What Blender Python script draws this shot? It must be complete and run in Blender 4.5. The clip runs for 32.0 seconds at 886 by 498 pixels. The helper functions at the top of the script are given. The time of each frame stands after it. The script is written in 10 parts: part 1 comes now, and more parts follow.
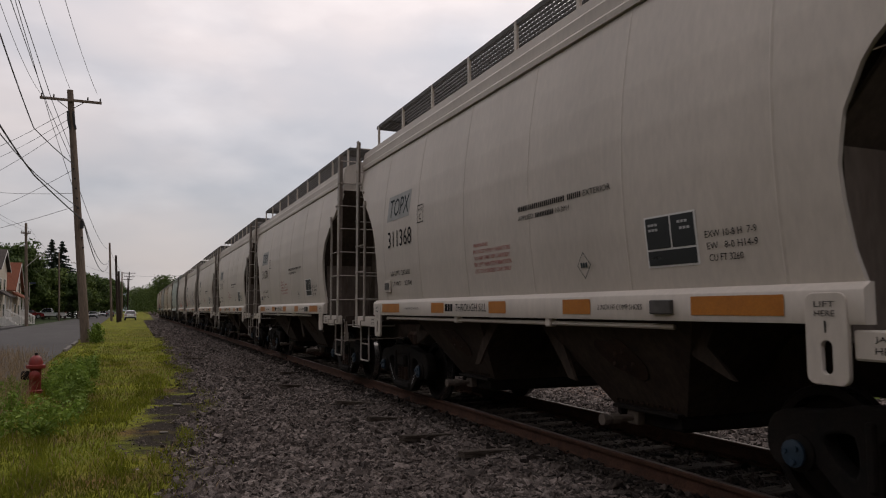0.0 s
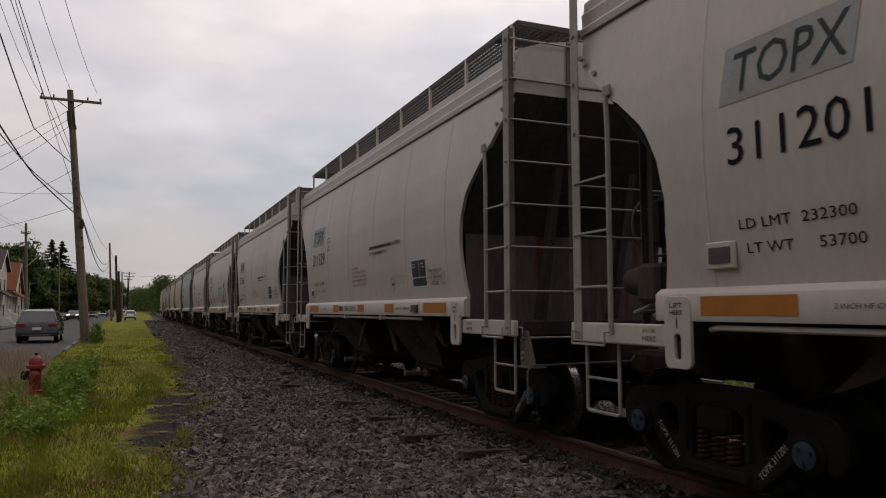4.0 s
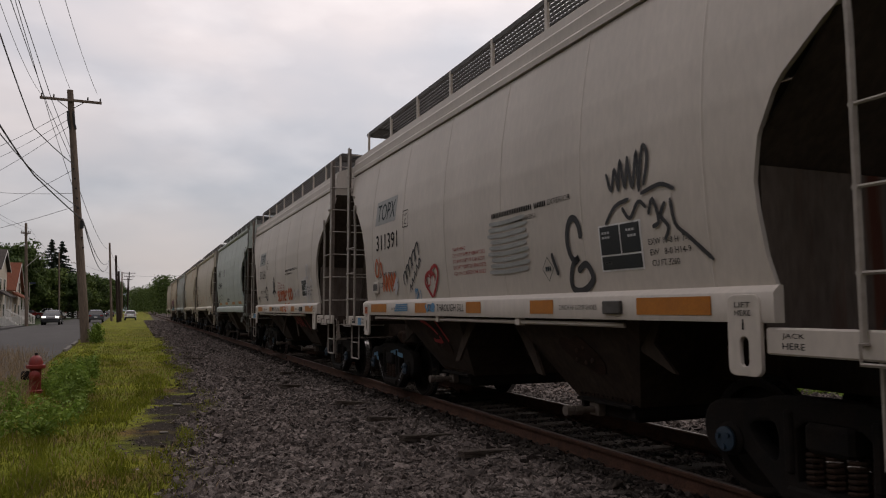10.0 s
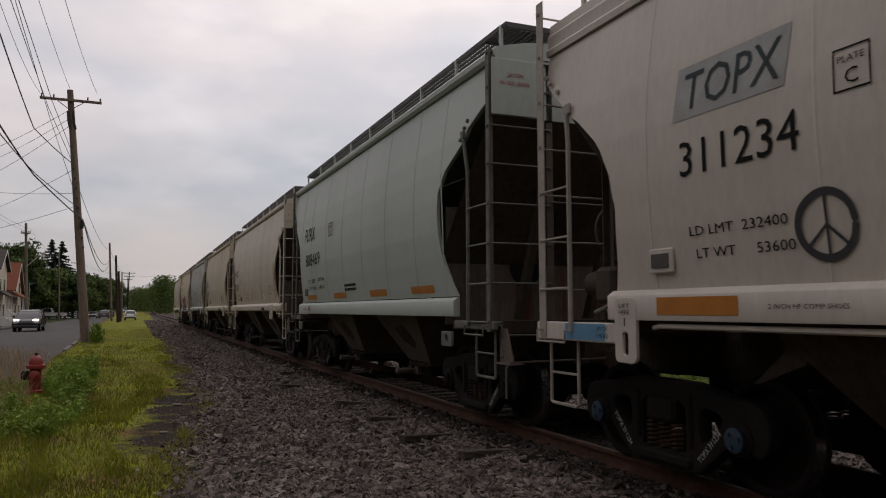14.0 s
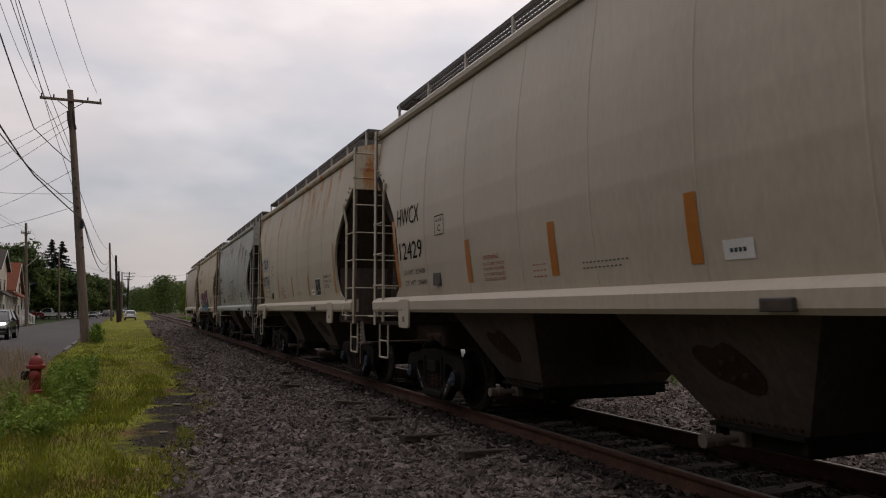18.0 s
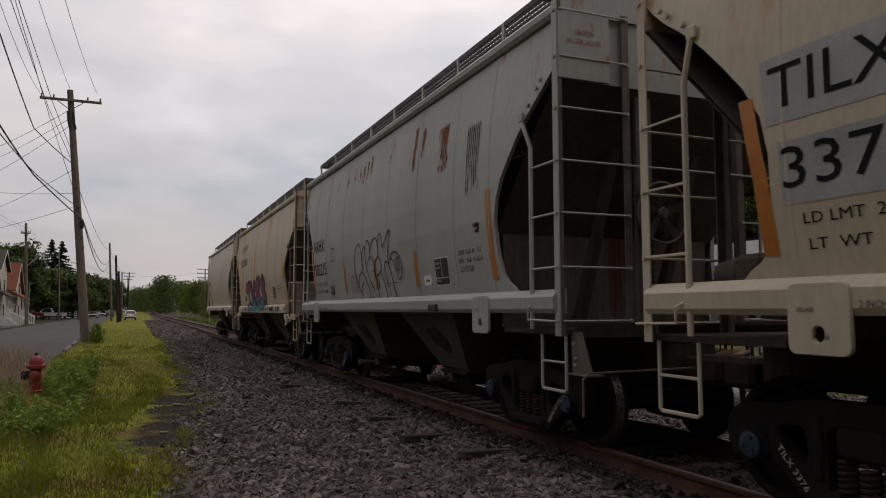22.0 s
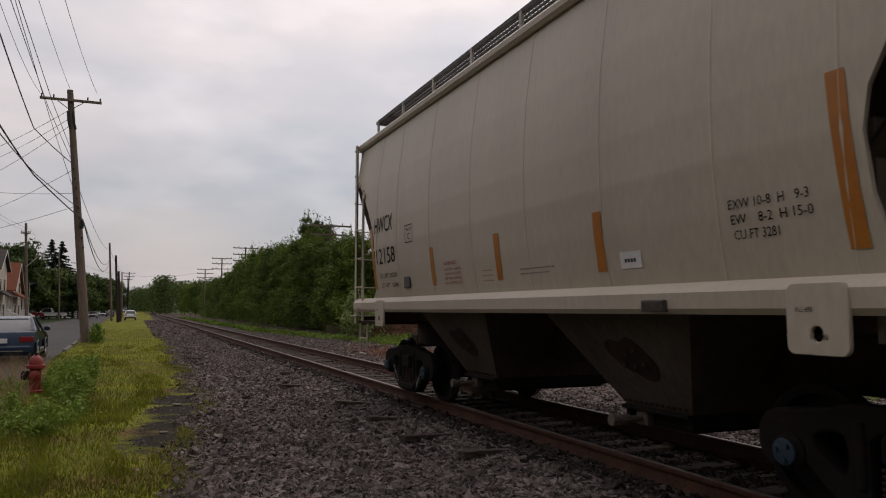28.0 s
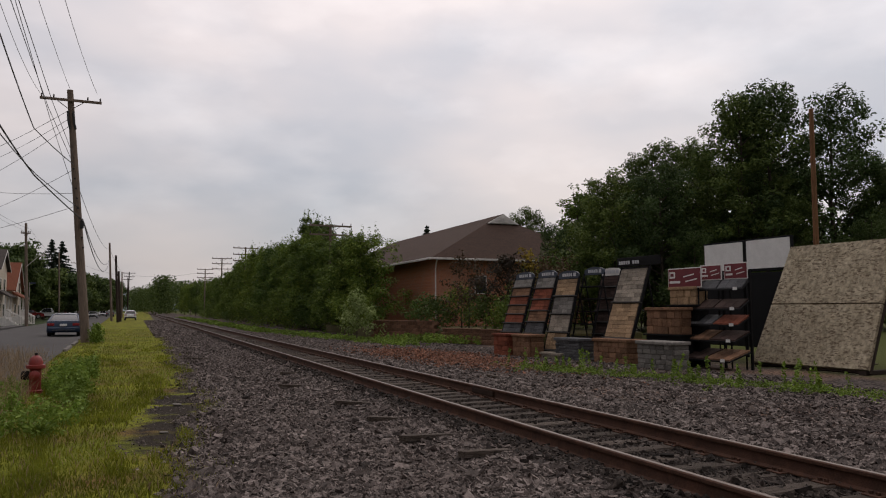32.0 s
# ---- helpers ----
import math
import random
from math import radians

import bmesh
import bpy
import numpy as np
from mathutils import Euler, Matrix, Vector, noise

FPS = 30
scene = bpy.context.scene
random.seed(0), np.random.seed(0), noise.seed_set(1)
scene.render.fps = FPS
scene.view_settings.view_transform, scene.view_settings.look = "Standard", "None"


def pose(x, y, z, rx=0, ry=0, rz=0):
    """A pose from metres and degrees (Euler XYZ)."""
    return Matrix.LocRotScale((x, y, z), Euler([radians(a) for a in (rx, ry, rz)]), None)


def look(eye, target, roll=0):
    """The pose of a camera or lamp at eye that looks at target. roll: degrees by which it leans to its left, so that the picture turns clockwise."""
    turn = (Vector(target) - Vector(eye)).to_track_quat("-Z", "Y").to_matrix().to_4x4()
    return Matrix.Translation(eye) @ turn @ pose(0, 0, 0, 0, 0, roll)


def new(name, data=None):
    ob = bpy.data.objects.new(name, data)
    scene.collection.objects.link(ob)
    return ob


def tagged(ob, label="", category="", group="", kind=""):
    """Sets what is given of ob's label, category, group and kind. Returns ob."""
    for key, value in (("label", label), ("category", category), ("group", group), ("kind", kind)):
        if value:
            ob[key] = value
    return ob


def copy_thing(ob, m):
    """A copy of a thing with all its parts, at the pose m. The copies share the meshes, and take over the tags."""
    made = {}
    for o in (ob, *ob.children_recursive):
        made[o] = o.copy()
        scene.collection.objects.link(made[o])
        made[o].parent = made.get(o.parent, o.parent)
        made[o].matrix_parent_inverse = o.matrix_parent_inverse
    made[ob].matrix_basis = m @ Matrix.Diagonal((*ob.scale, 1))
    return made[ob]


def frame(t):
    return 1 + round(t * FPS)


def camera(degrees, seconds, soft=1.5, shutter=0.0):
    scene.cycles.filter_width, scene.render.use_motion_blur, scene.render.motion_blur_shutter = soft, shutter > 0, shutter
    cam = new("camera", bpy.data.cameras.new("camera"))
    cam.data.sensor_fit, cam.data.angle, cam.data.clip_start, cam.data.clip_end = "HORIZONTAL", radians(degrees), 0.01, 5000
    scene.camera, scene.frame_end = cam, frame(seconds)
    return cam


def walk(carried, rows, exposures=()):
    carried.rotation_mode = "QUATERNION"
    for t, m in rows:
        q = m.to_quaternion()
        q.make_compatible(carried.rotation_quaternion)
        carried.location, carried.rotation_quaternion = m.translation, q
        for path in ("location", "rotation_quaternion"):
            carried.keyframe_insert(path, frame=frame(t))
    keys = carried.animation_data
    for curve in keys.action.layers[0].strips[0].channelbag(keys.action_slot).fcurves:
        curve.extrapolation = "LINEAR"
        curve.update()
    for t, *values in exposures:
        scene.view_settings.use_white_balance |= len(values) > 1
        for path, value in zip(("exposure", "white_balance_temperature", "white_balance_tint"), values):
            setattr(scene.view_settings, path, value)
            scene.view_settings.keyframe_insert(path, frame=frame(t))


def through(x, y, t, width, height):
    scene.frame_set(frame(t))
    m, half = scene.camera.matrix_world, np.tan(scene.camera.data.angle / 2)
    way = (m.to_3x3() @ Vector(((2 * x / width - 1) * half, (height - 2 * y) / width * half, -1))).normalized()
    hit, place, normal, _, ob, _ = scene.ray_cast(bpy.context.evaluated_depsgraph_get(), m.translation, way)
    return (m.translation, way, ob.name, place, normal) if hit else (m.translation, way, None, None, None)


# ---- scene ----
# the camera stands still beside the track; z = 0 is the rail head, +y runs along the track
EYE = (0.0, 0.0, 1.449)
cam = camera(62.3, 32.0, soft=1.1, shutter=0.08)
AIM = (math.sin(radians(22.65)) * math.cos(radians(4.72)), math.cos(radians(22.65)) * math.cos(radians(4.72)), math.sin(radians(4.72)))
STAND = look(EYE, tuple(e + a for e, a in zip(EYE, AIM)), -0.1)
walk(cam, [(0.0, STAND), (32.0, STAND)], exposures=[(0.0, 0.0, 6600, 13), (32.0, 0.0, 6600, 13)])

# ---- light: overcast evening sky, a weak veiled sun beyond the track ----
SUN_AZ, SUN_EL = radians(42.0), radians(48.0)
world = bpy.data.worlds.new("sky")
scene.world = world
world.use_nodes = True
wn, wl = world.node_tree.nodes, world.node_tree.links
wn.clear()
w_out, w_bg = wn.new("ShaderNodeOutputWorld"), wn.new("ShaderNodeBackground")
w_sky = wn.new("ShaderNodeTexSky")
w_sky.sky_type, w_sky.sun_disc = "NISHITA", False
w_sky.sun_elevation, w_sky.sun_rotation = SUN_EL, SUN_AZ
w_sky.dust_density, w_sky.air_density = 3.0, 1.2
w_tc, w_map = wn.new("ShaderNodeTexCoord"), wn.new("ShaderNodeMapping")
w_map.inputs["Scale"].default_value = (1.0, 1.0, 2.3)
w_map.inputs["Location"].default_value = (0.35, 0.1, 0.25)
w_n1, w_n2 = wn.new("ShaderNodeTexNoise"), wn.new("ShaderNodeTexNoise")
w_n1.inputs["Scale"].default_value, w_n1.inputs["Detail"].default_value, w_n1.inputs["Roughness"].default_value = 2.3, 4.0, 0.45
w_n2.inputs["Scale"].default_value, w_n2.inputs["Detail"].default_value = 5.5, 5.0
w_r1, w_r2 = wn.new("ShaderNodeValToRGB"), wn.new("ShaderNodeValToRGB")
w_r1.color_ramp.elements[0].position, w_r1.color_ramp.elements[0].color = 0.36, (0.47, 0.50, 0.555, 1)
w_r1.color_ramp.elements[1].position, w_r1.color_ramp.elements[1].color = 0.60, (0.75, 0.69, 0.68, 1)
w_r2.color_ramp.elements[0].position, w_r2.color_ramp.elements[0].color = 0.45, (0, 0, 0, 1)
w_r2.color_ramp.elements[1].position, w_r2.color_ramp.elements[1].color = 0.75, (0.16, 0.15, 0.14, 1)
w_sep, w_mr = wn.new("ShaderNodeSeparateXYZ"), wn.new("ShaderNodeMapRange")
w_mr.inputs["From Min"].default_value, w_mr.inputs["From Max"].default_value = 0.0, 1.0
w_mr.inputs["To Min"].default_value, w_mr.inputs["To Max"].default_value = 0.80, 1.65
w_add, w_mul, w_mix, w_dim = (wn.new("ShaderNodeMix") for _ in range(4))
for n, kind, f in ((w_add, "ADD", 1.0), (w_mul, "MULTIPLY", 1.0), (w_mix, "MIX", 0.86), (w_dim, "MULTIPLY", 1.0)):
    n.data_type, n.blend_type = "RGBA", kind
    n.inputs["Factor"].default_value = f
w_dim.inputs["B"].default_value = (0.1, 0.1, 0.1, 1)
wl.new(w_tc.outputs["Generated"], w_map.inputs["Vector"])
wl.new(w_map.outputs["Vector"], w_n1.inputs["Vector"])
wl.new(w_map.outputs["Vector"], w_n2.inputs["Vector"])
wl.new(w_n1.outputs["Fac"], w_r1.inputs["Fac"])
wl.new(w_n2.outputs["Fac"], w_r2.inputs["Fac"])
wl.new(w_r1.outputs["Color"], w_add.inputs["A"])
wl.new(w_r2.outputs["Color"], w_add.inputs["B"])
wl.new(w_tc.outputs["Generated"], w_sep.inputs["Vector"])
wl.new(w_sep.outputs["Z"], w_mr.inputs["Value"])
wl.new(w_add.outputs["Result"], w_mul.inputs["A"])
wl.new(w_mr.outputs["Result"], w_mul.inputs["B"])
wl.new(w_sky.outputs["Color"], w_dim.inputs["A"])
wl.new(w_dim.outputs["Result"], w_mix.inputs["A"])
wl.new(w_mul.outputs["Result"], w_mix.inputs["B"])
# the veil of cloud is brightest towards the hidden sun and greyer away from it
w_dot, w_glow, w_lit = wn.new("ShaderNodeVectorMath"), wn.new("ShaderNodeMapRange"), wn.new("ShaderNodeMix")
w_dot.operation = "DOT_PRODUCT"
w_dot.inputs[1].default_value = (math.sin(SUN_AZ) * math.cos(SUN_EL), math.cos(SUN_AZ) * math.cos(SUN_EL), math.sin(SUN_EL))
w_glow.interpolation_type = "SMOOTHSTEP"
for k, v in zip(("From Min", "From Max", "To Min", "To Max"), (-0.75, 0.92, 0.3, 1.06)):
    w_glow.inputs[k].default_value = v
w_lit.data_type, w_lit.blend_type = "RGBA", "MULTIPLY"
w_lit.inputs["Factor"].default_value = 1.0
wl.new(w_tc.outputs["Generated"], w_dot.inputs[0])
wl.new(w_dot.outputs["Value"], w_glow.inputs["Value"])
wl.new(w_mix.outputs["Result"], w_lit.inputs["A"])
wl.new(w_glow.outputs["Result"], w_lit.inputs["B"])
wl.new(w_lit.outputs["Result"], w_bg.inputs["Color"])
w_bg.inputs["Strength"].default_value = 1.0
wl.new(w_bg.outputs["Background"], w_out.inputs["Surface"])

sun = new("sun", bpy.data.lights.new("sun", "SUN"))
sun.data.energy, sun.data.angle, sun.data.color = 0.4, radians(20), (1.0, 0.93, 0.85)
sun.matrix_world = look((math.sin(SUN_AZ) * math.cos(SUN_EL) * 60, math.cos(SUN_AZ) * math.cos(SUN_EL) * 60, math.sin(SUN_EL) * 60), (0, 0, 0))


# ---- geometry helpers ----
class Geo:
    """Collects corners and faces of one mesh."""

    def __init__(self):
        self.v, self.f = [], []

    def add(self, verts, faces):
        k = len(self.v)
        self.v.extend(tuple(p) for p in verts)
        self.f.extend(tuple(i + k for i in q) for q in faces)
        return self

    def box(self, x0, x1, y0, y1, z0, z1, c=0.0):
        """A box; c: width of the chamfer round its upright and level edges."""
        if c <= 0:
            v = [(x, y, z) for z in (z0, z1) for y in (y0, y1) for x in (x0, x1)]
            return self.add(v, [(0, 2, 3, 1), (4, 5, 7, 6), (0, 1, 5, 4), (2, 6, 7, 3), (0, 4, 6, 2), (1, 3, 7, 5)])
        c = min(c, (x1 - x0) / 2.2, (y1 - y0) / 2.2, (z1 - z0) / 2.2)
        ring = lambda i, z: [(x0 + i + c, y0 + i, z), (x1 - i - c, y0 + i, z), (x1 - i, y0 + i + c, z), (x1 - i, y1 - i - c, z),
                             (x1 - i - c, y1 - i, z), (x0 + i + c, y1 - i, z), (x0 + i, y1 - i - c, z), (x0 + i, y0 + i + c, z)]
        e = c * 0.7
        v = ring(e, z0) + ring(0, z0 + c) + ring(0, z1 - c) + ring(e, z1)
        f = [tuple(reversed(range(8))), tuple(range(24, 32))]
        for k in (0, 8, 16):
            f += [(k + i, k + (i + 1) % 8, k + 8 + (i + 1) % 8, k + 8 + i) for i in range(8)]
        return self.add(v, f)

    def prism(self, poly, axis, a, b):
        """A flat outline pushed along an axis from a to b. The outline's two numbers are the other two axes in order."""
        put = {"x": lambda p, d: (d, p[0], p[1]), "y": lambda p, d: (p[0], d, p[1]), "z": lambda p, d: (p[0], p[1], d)}[axis]
        n = len(poly)
        v = [put(p, a) for p in poly] + [put(p, b) for p in poly]
        return self.add(v, [tuple(reversed(range(n))), tuple(range(n, 2 * n))] + [(i, (i + 1) % n, n + (i + 1) % n, n + i) for i in range(n)])

    def tube(self, pts, r, n=6, closed=False):
        """A round bar along a bent line; r: one radius or one for each point."""
        pts = [Vector(p) for p in pts]
        rs = [r] * len(pts) if isinstance(r, (int, float)) else r
        v, up = [], None
        m = len(pts)
        for i, p in enumerate(pts):
            a, b = pts[(i - 1) % m if closed else max(i - 1, 0)], pts[(i + 1) % m if closed else min(i + 1, m - 1)]
            d = (b - a).normalized()
            if up is None:
                up = Vector((0, 0, 1)) if abs(d.z) < 0.9 else Vector((1, 0, 0))
            s = d.cross(up).normalized()
            up = s.cross(d).normalized()
            v += [p + (s * math.cos(2 * math.pi * k / n) + up * math.sin(2 * math.pi * k / n)) * rs[i] for k in range(n)]
        f = [(i * n + k, i * n + (k + 1) % n, ((i + 1) % m) * n + (k + 1) % n, ((i + 1) % m) * n + k) for i in range(m if closed else m - 1) for k in range(n)]
        if not closed:
            f += [tuple(reversed(range(n))), tuple(range((m - 1) * n, m * n))]
        return self.add(v, f)

    def lathe(self, prof, axis, at, n=24):
        """A turned body: prof is (radius, way along the axis) from end to end."""
        v = []
        for r, d in prof:
            for k in range(n):
                c, s = r * math.cos(2 * math.pi * k / n), r * math.sin(2 * math.pi * k / n)
                q = {"x": (d, c, s), "y": (s, d, c), "z": (c, s, d)}[axis]
                v.append((at[0] + q[0], at[1] + q[1], at[2] + q[2]))
        f = [(i * n + k, i * n + (k + 1) % n, (i + 1) * n + (k + 1) % n, (i + 1) * n + k) for i in range(len(prof) - 1) for k in range(n)]
        f += [tuple(reversed(range(n))), tuple(range((len(prof) - 1) * n, len(prof) * n))]
        return self.add(v, f)

    def mesh(self, name, material, smooth=32):
        me = bpy.data.meshes.new(name)
        me.from_pydata(self.v, [], self.f)
        if material:
            me.materials.append(material)
        if smooth:
            me.shade_smooth()
            me.set_sharp_from_angle(angle=radians(smooth))
        me.update()
        return me


def part(name, geo, material, parent, label=""):
    """One mesh object under a thing or under a part."""
    ob = new(name, geo if isinstance(geo, bpy.types.Mesh) else geo.mesh(name, material))
    ob.parent = parent
    return tagged(ob, label)


def thing(name, label, category, at=None, group="", kind="", geo=None, material=None):
    """A top-level thing: a mesh of its own, or an Empty for its parts."""
    ob = new(name, geo.mesh(name, material) if geo else None)
    if at is not None:
        ob.matrix_basis = at if isinstance(at, Matrix) else Matrix.Translation(at)
    return tagged(ob, label, category, group, kind)


def array_mesh(name, verts, faces, material, smooth=False):
    """A mesh from arrays: verts (n, 3), faces (m, 3 or 4)."""
    me = bpy.data.meshes.new(name)
    k = faces.shape[1]
    me.vertices.add(len(verts)), me.loops.add(faces.size), me.polygons.add(len(faces))
    me.vertices.foreach_set("co", np.ascontiguousarray(verts, np.float32).ravel())
    me.loops.foreach_set("vertex_index", np.ascontiguousarray(faces, np.int32).ravel())
    me.polygons.foreach_set("loop_start", np.arange(0, faces.size, k, dtype=np.int32))
    me.polygons.foreach_set("use_smooth", np.full(len(faces), smooth))
    me.update(calc_edges=True)
    me.materials.append(material)
    return me


# ---- materials ----
def material(name, base, rough=0.6, metal=0.0, second=None, scale=3.0, amount=0.5, fine=60.0, grain=0.12, bump=0.15, bump_scale=40.0,
             stretch=(1, 1, 1), per_object=0.0, per_island=0.0, coat=0.0, rust=None, spec=0.5):
    """A surface with patches (second colour), fine grain and relief. rust: (colour, scale, low, high, stretch, z0, z1) lays streaks over it between two heights."""
    m = bpy.data.materials.new(name)
    m.use_nodes = True
    n, l = m.node_tree.nodes, m.node_tree.links
    b = n["Principled BSDF"]
    b.inputs["Roughness"].default_value, b.inputs["Metallic"].default_value = rough, metal
    b.inputs["Coat Weight"].default_value = coat
    b.inputs["Specular IOR Level"].default_value = min(spec, 0.15) if rough >= 0.8 else spec
    tc, mp = n.new("ShaderNodeTexCoord"), n.new("ShaderNodeMapping")
    mp.inputs["Scale"].default_value = stretch
    l.new(tc.outputs["Object"], mp.inputs["Vector"])

    def noise_tex(s, detail=5.0, src=mp):
        t = n.new("ShaderNodeTexNoise")
        t.inputs["Scale"].default_value, t.inputs["Detail"].default_value, t.inputs["Roughness"].default_value = s, detail, 0.6
        l.new(src.outputs["Vector"], t.inputs["Vector"])
        return t

    def mix(kind, a, bb, fac):
        x = n.new("ShaderNodeMix")
        x.data_type, x.blend_type = "RGBA", kind
        for key, val in (("A", a), ("B", bb), ("Factor", fac)):
            if isinstance(val, (int, float)):
                x.inputs[key].default_value = val
            elif isinstance(val, tuple):
                x.inputs[key].default_value = (*val, 1)
            else:
                l.new(val, x.inputs[key])
        return x.outputs["Result"]

    def ramp(src, lo, hi, v0=0.0, v1=1.0):
        r = n.new("ShaderNodeMapRange")
        r.inputs["From Min"].default_value, r.inputs["From Max"].default_value = lo, hi
        r.inputs["To Min"].default_value, r.inputs["To Max"].default_value = v0, v1
        l.new(src, r.inputs["Value"])
        return r.outputs["Result"]

    big, small = noise_tex(scale), noise_tex(fine, 3.0)
    second = second or tuple(c * 0.7 for c in base)
    col = mix("MIX", base, second, ramp(big.outputs["Fac"], 0.5 - amount * 0.3, 0.5 + amount * 0.5))
    col = mix("MULTIPLY", col, ramp(small.outputs["Fac"], 0.3, 0.7, 1 - grain * 2, 1 + grain * 0.6), 1.0)
    if per_object or per_island:
        src = n.new("ShaderNodeObjectInfo").outputs["Random"] if per_object else n.new("ShaderNodeNewGeometry").outputs["Random Per Island"]
        k = per_object or per_island
        col = mix("MULTIPLY", col, ramp(src, 0, 1, 1 - k, 1 + k), 1.0)
    if rust:
        colour, rs, lo, hi, st, z0, z1 = rust
        m2 = n.new("ShaderNodeMapping")
        m2.inputs["Scale"].default_value = st
        l.new(tc.outputs["Object"], m2.inputs["Vector"])
        sep = n.new("ShaderNodeSeparateXYZ")
        l.new(tc.outputs["Object"], sep.inputs["Vector"])
        t1, t2 = noise_tex(rs, 6.0, m2), noise_tex(rs * 0.22, 3.0)
        mul = n.new("ShaderNodeMath")
        mul.operation = "MULTIPLY"
        l.new(ramp(t1.outputs["Fac"], lo, hi), mul.inputs[0])
        l.new(ramp(sep.outputs["Z"], z0, z1), mul.inputs[1])
        mul2 = n.new("ShaderNodeMath")
        mul2.operation = "MULTIPLY"
        l.new(mul.outputs["Value"], mul2.inputs[0])
        l.new(ramp(t2.outputs["Fac"], 0.4, 0.5), mul2.inputs[1])
        col = mix("MIX", col, colour, mul2.outputs["Value"])
    l.new(col, b.inputs["Base Color"])
    l.new(ramp(small.outputs["Fac"], 0.3, 0.7, max(rough - 0.08, 0.02), min(rough + 0.1, 1)), b.inputs["Roughness"])
    if bump:
        bp = n.new("ShaderNodeBump")
        bp.inputs["Strength"].default_value, bp.inputs["Distance"].default_value = bump, 0.02
        l.new(noise_tex(bump_scale, 4.0).outputs["Fac"], bp.inputs["Height"])
        l.new(bp.outputs["Normal"], b.inputs["Normal"])
    return m


GREY_PAINT = material("light_grey_car_paint", (0.56, 0.50, 0.44), 0.5, second=(0.475, 0.425, 0.372), scale=0.9, fine=18, grain=0.05, bump=0.05, bump_scale=3.0, stretch=(1, 1, 0.35))
RUST = (0.30, 0.105, 0.03)
BEIGE_PAINT = material("beige_car_paint", (0.51, 0.445, 0.355), 0.48, second=(0.435, 0.377, 0.298), scale=0.8, fine=18, grain=0.05, bump=0.05, bump_scale=3.0, stretch=(1, 1, 0.35))
GREEN_PAINT = material("grey_green_car_paint", (0.40, 0.44, 0.40), 0.48, second=(0.35, 0.385, 0.35), scale=0.8, fine=18, grain=0.05, bump=0.05, bump_scale=3.0, stretch=(1, 1, 0.35))
CREAM_PAINT = material("rusty_cream_car_paint", (0.50, 0.44, 0.33), 0.55, second=(0.43, 0.37, 0.27), scale=0.8, fine=18, grain=0.07, bump=0.06, bump_scale=3.0,
                       stretch=(1, 1, 0.35), rust=((0.40, 0.17, 0.035), 3.0, 0.52, 0.62, (1, 1, 0.4), 3.0, 4.1))
COLD_PAINT = material("rusty_blue_grey_car_paint", (0.365, 0.37, 0.335), 0.55, second=(0.295, 0.30, 0.27), scale=0.8, fine=18, grain=0.07, bump=0.06, bump_scale=3.0,
                      stretch=(1, 1, 0.35), rust=(RUST, 6.0, 0.6, 0.67, (1, 1, 0.35), 3.3, 4.1))
STAIN = material("orange_rust_stain", (0.36, 0.15, 0.05), 0.85, second=(0.2, 0.07, 0.028), scale=9, fine=40, grain=0.3, bump=0.2)
DARK_STAIN = material("dark_rust_scrape", (0.085, 0.045, 0.032), 0.85, second=(0.05, 0.028, 0.022), scale=9, fine=40, grain=0.3, bump=0.2)
GREEN_DUST = material("dirty_grey_green_bar_paint", (0.16, 0.165, 0.145), 0.7, second=(0.085, 0.075, 0.062), scale=5, fine=18, grain=0.15, bump=0.1)
TAN_PAINT = material("weathered_tan_car_paint", (0.53, 0.425, 0.28), 0.55, second=(0.46, 0.42, 0.36), scale=1.3, amount=0.4, fine=14, grain=0.06, bump=0.06, bump_scale=3.0, stretch=(1, 1, 0.2), rust=((0.40, 0.22, 0.08), 2.4, 0.5, 0.66, (1, 1, 0.1), 1.6, 2.6))
BLACK_STEEL = material("grimy_black_cast_steel", (0.013, 0.012, 0.011), 0.85, second=(0.026, 0.019, 0.015), scale=4, fine=50, grain=0.2, bump=0.3, spec=0.15)
# The body's grey set darker for ladder bars and brake pipes.
BAR_GREY = material("darker_grey_bar_paint", (0.36, 0.32, 0.28), 0.6, second=(0.26, 0.225, 0.195), scale=3, fine=18, grain=0.1, bump=0.06)
# Grime on the end bars, darkened further for the shade between cars.
END_BAR = material("grimy_shaded_end_bar", (0.15, 0.118, 0.096), 0.75, second=(0.09, 0.07, 0.056), scale=3, fine=18, grain=0.15, bump=0.1)
# Dirt on the end sheets, with the overhang's shade put into the browns.
SLOPE = material("dirty_shaded_brown_sheet", (0.105, 0.083, 0.068), 0.85, second=(0.06, 0.047, 0.037), scale=1.4, fine=16, grain=0.15, bump=0.15, bump_scale=8, stretch=(1, 1, 0.4))
BULK = material("dusty_shaded_end_sheet", (0.17, 0.137, 0.115), 0.8, second=(0.105, 0.082, 0.067), scale=1.2, fine=16, grain=0.15, bump=0.1, bump_scale=8, stretch=(1, 1, 0.3), rust=((0.11, 0.04, 0.025), 2.2, 0.52, 0.62, (1.5, 1.5, 0.12), 0.6, 1.4))
PALE_BULK = material("dusty_grey_end_paint", (0.459, 0.385, 0.317), 0.75, second=(0.338, 0.27, 0.223), scale=1.2, fine=16, grain=0.12, bump=0.1, bump_scale=8, stretch=(1, 1, 0.3), rust=((0.13, 0.045, 0.025), 2.2, 0.5, 0.6, (1.5, 1.5, 0.12), 0.6, 1.4))
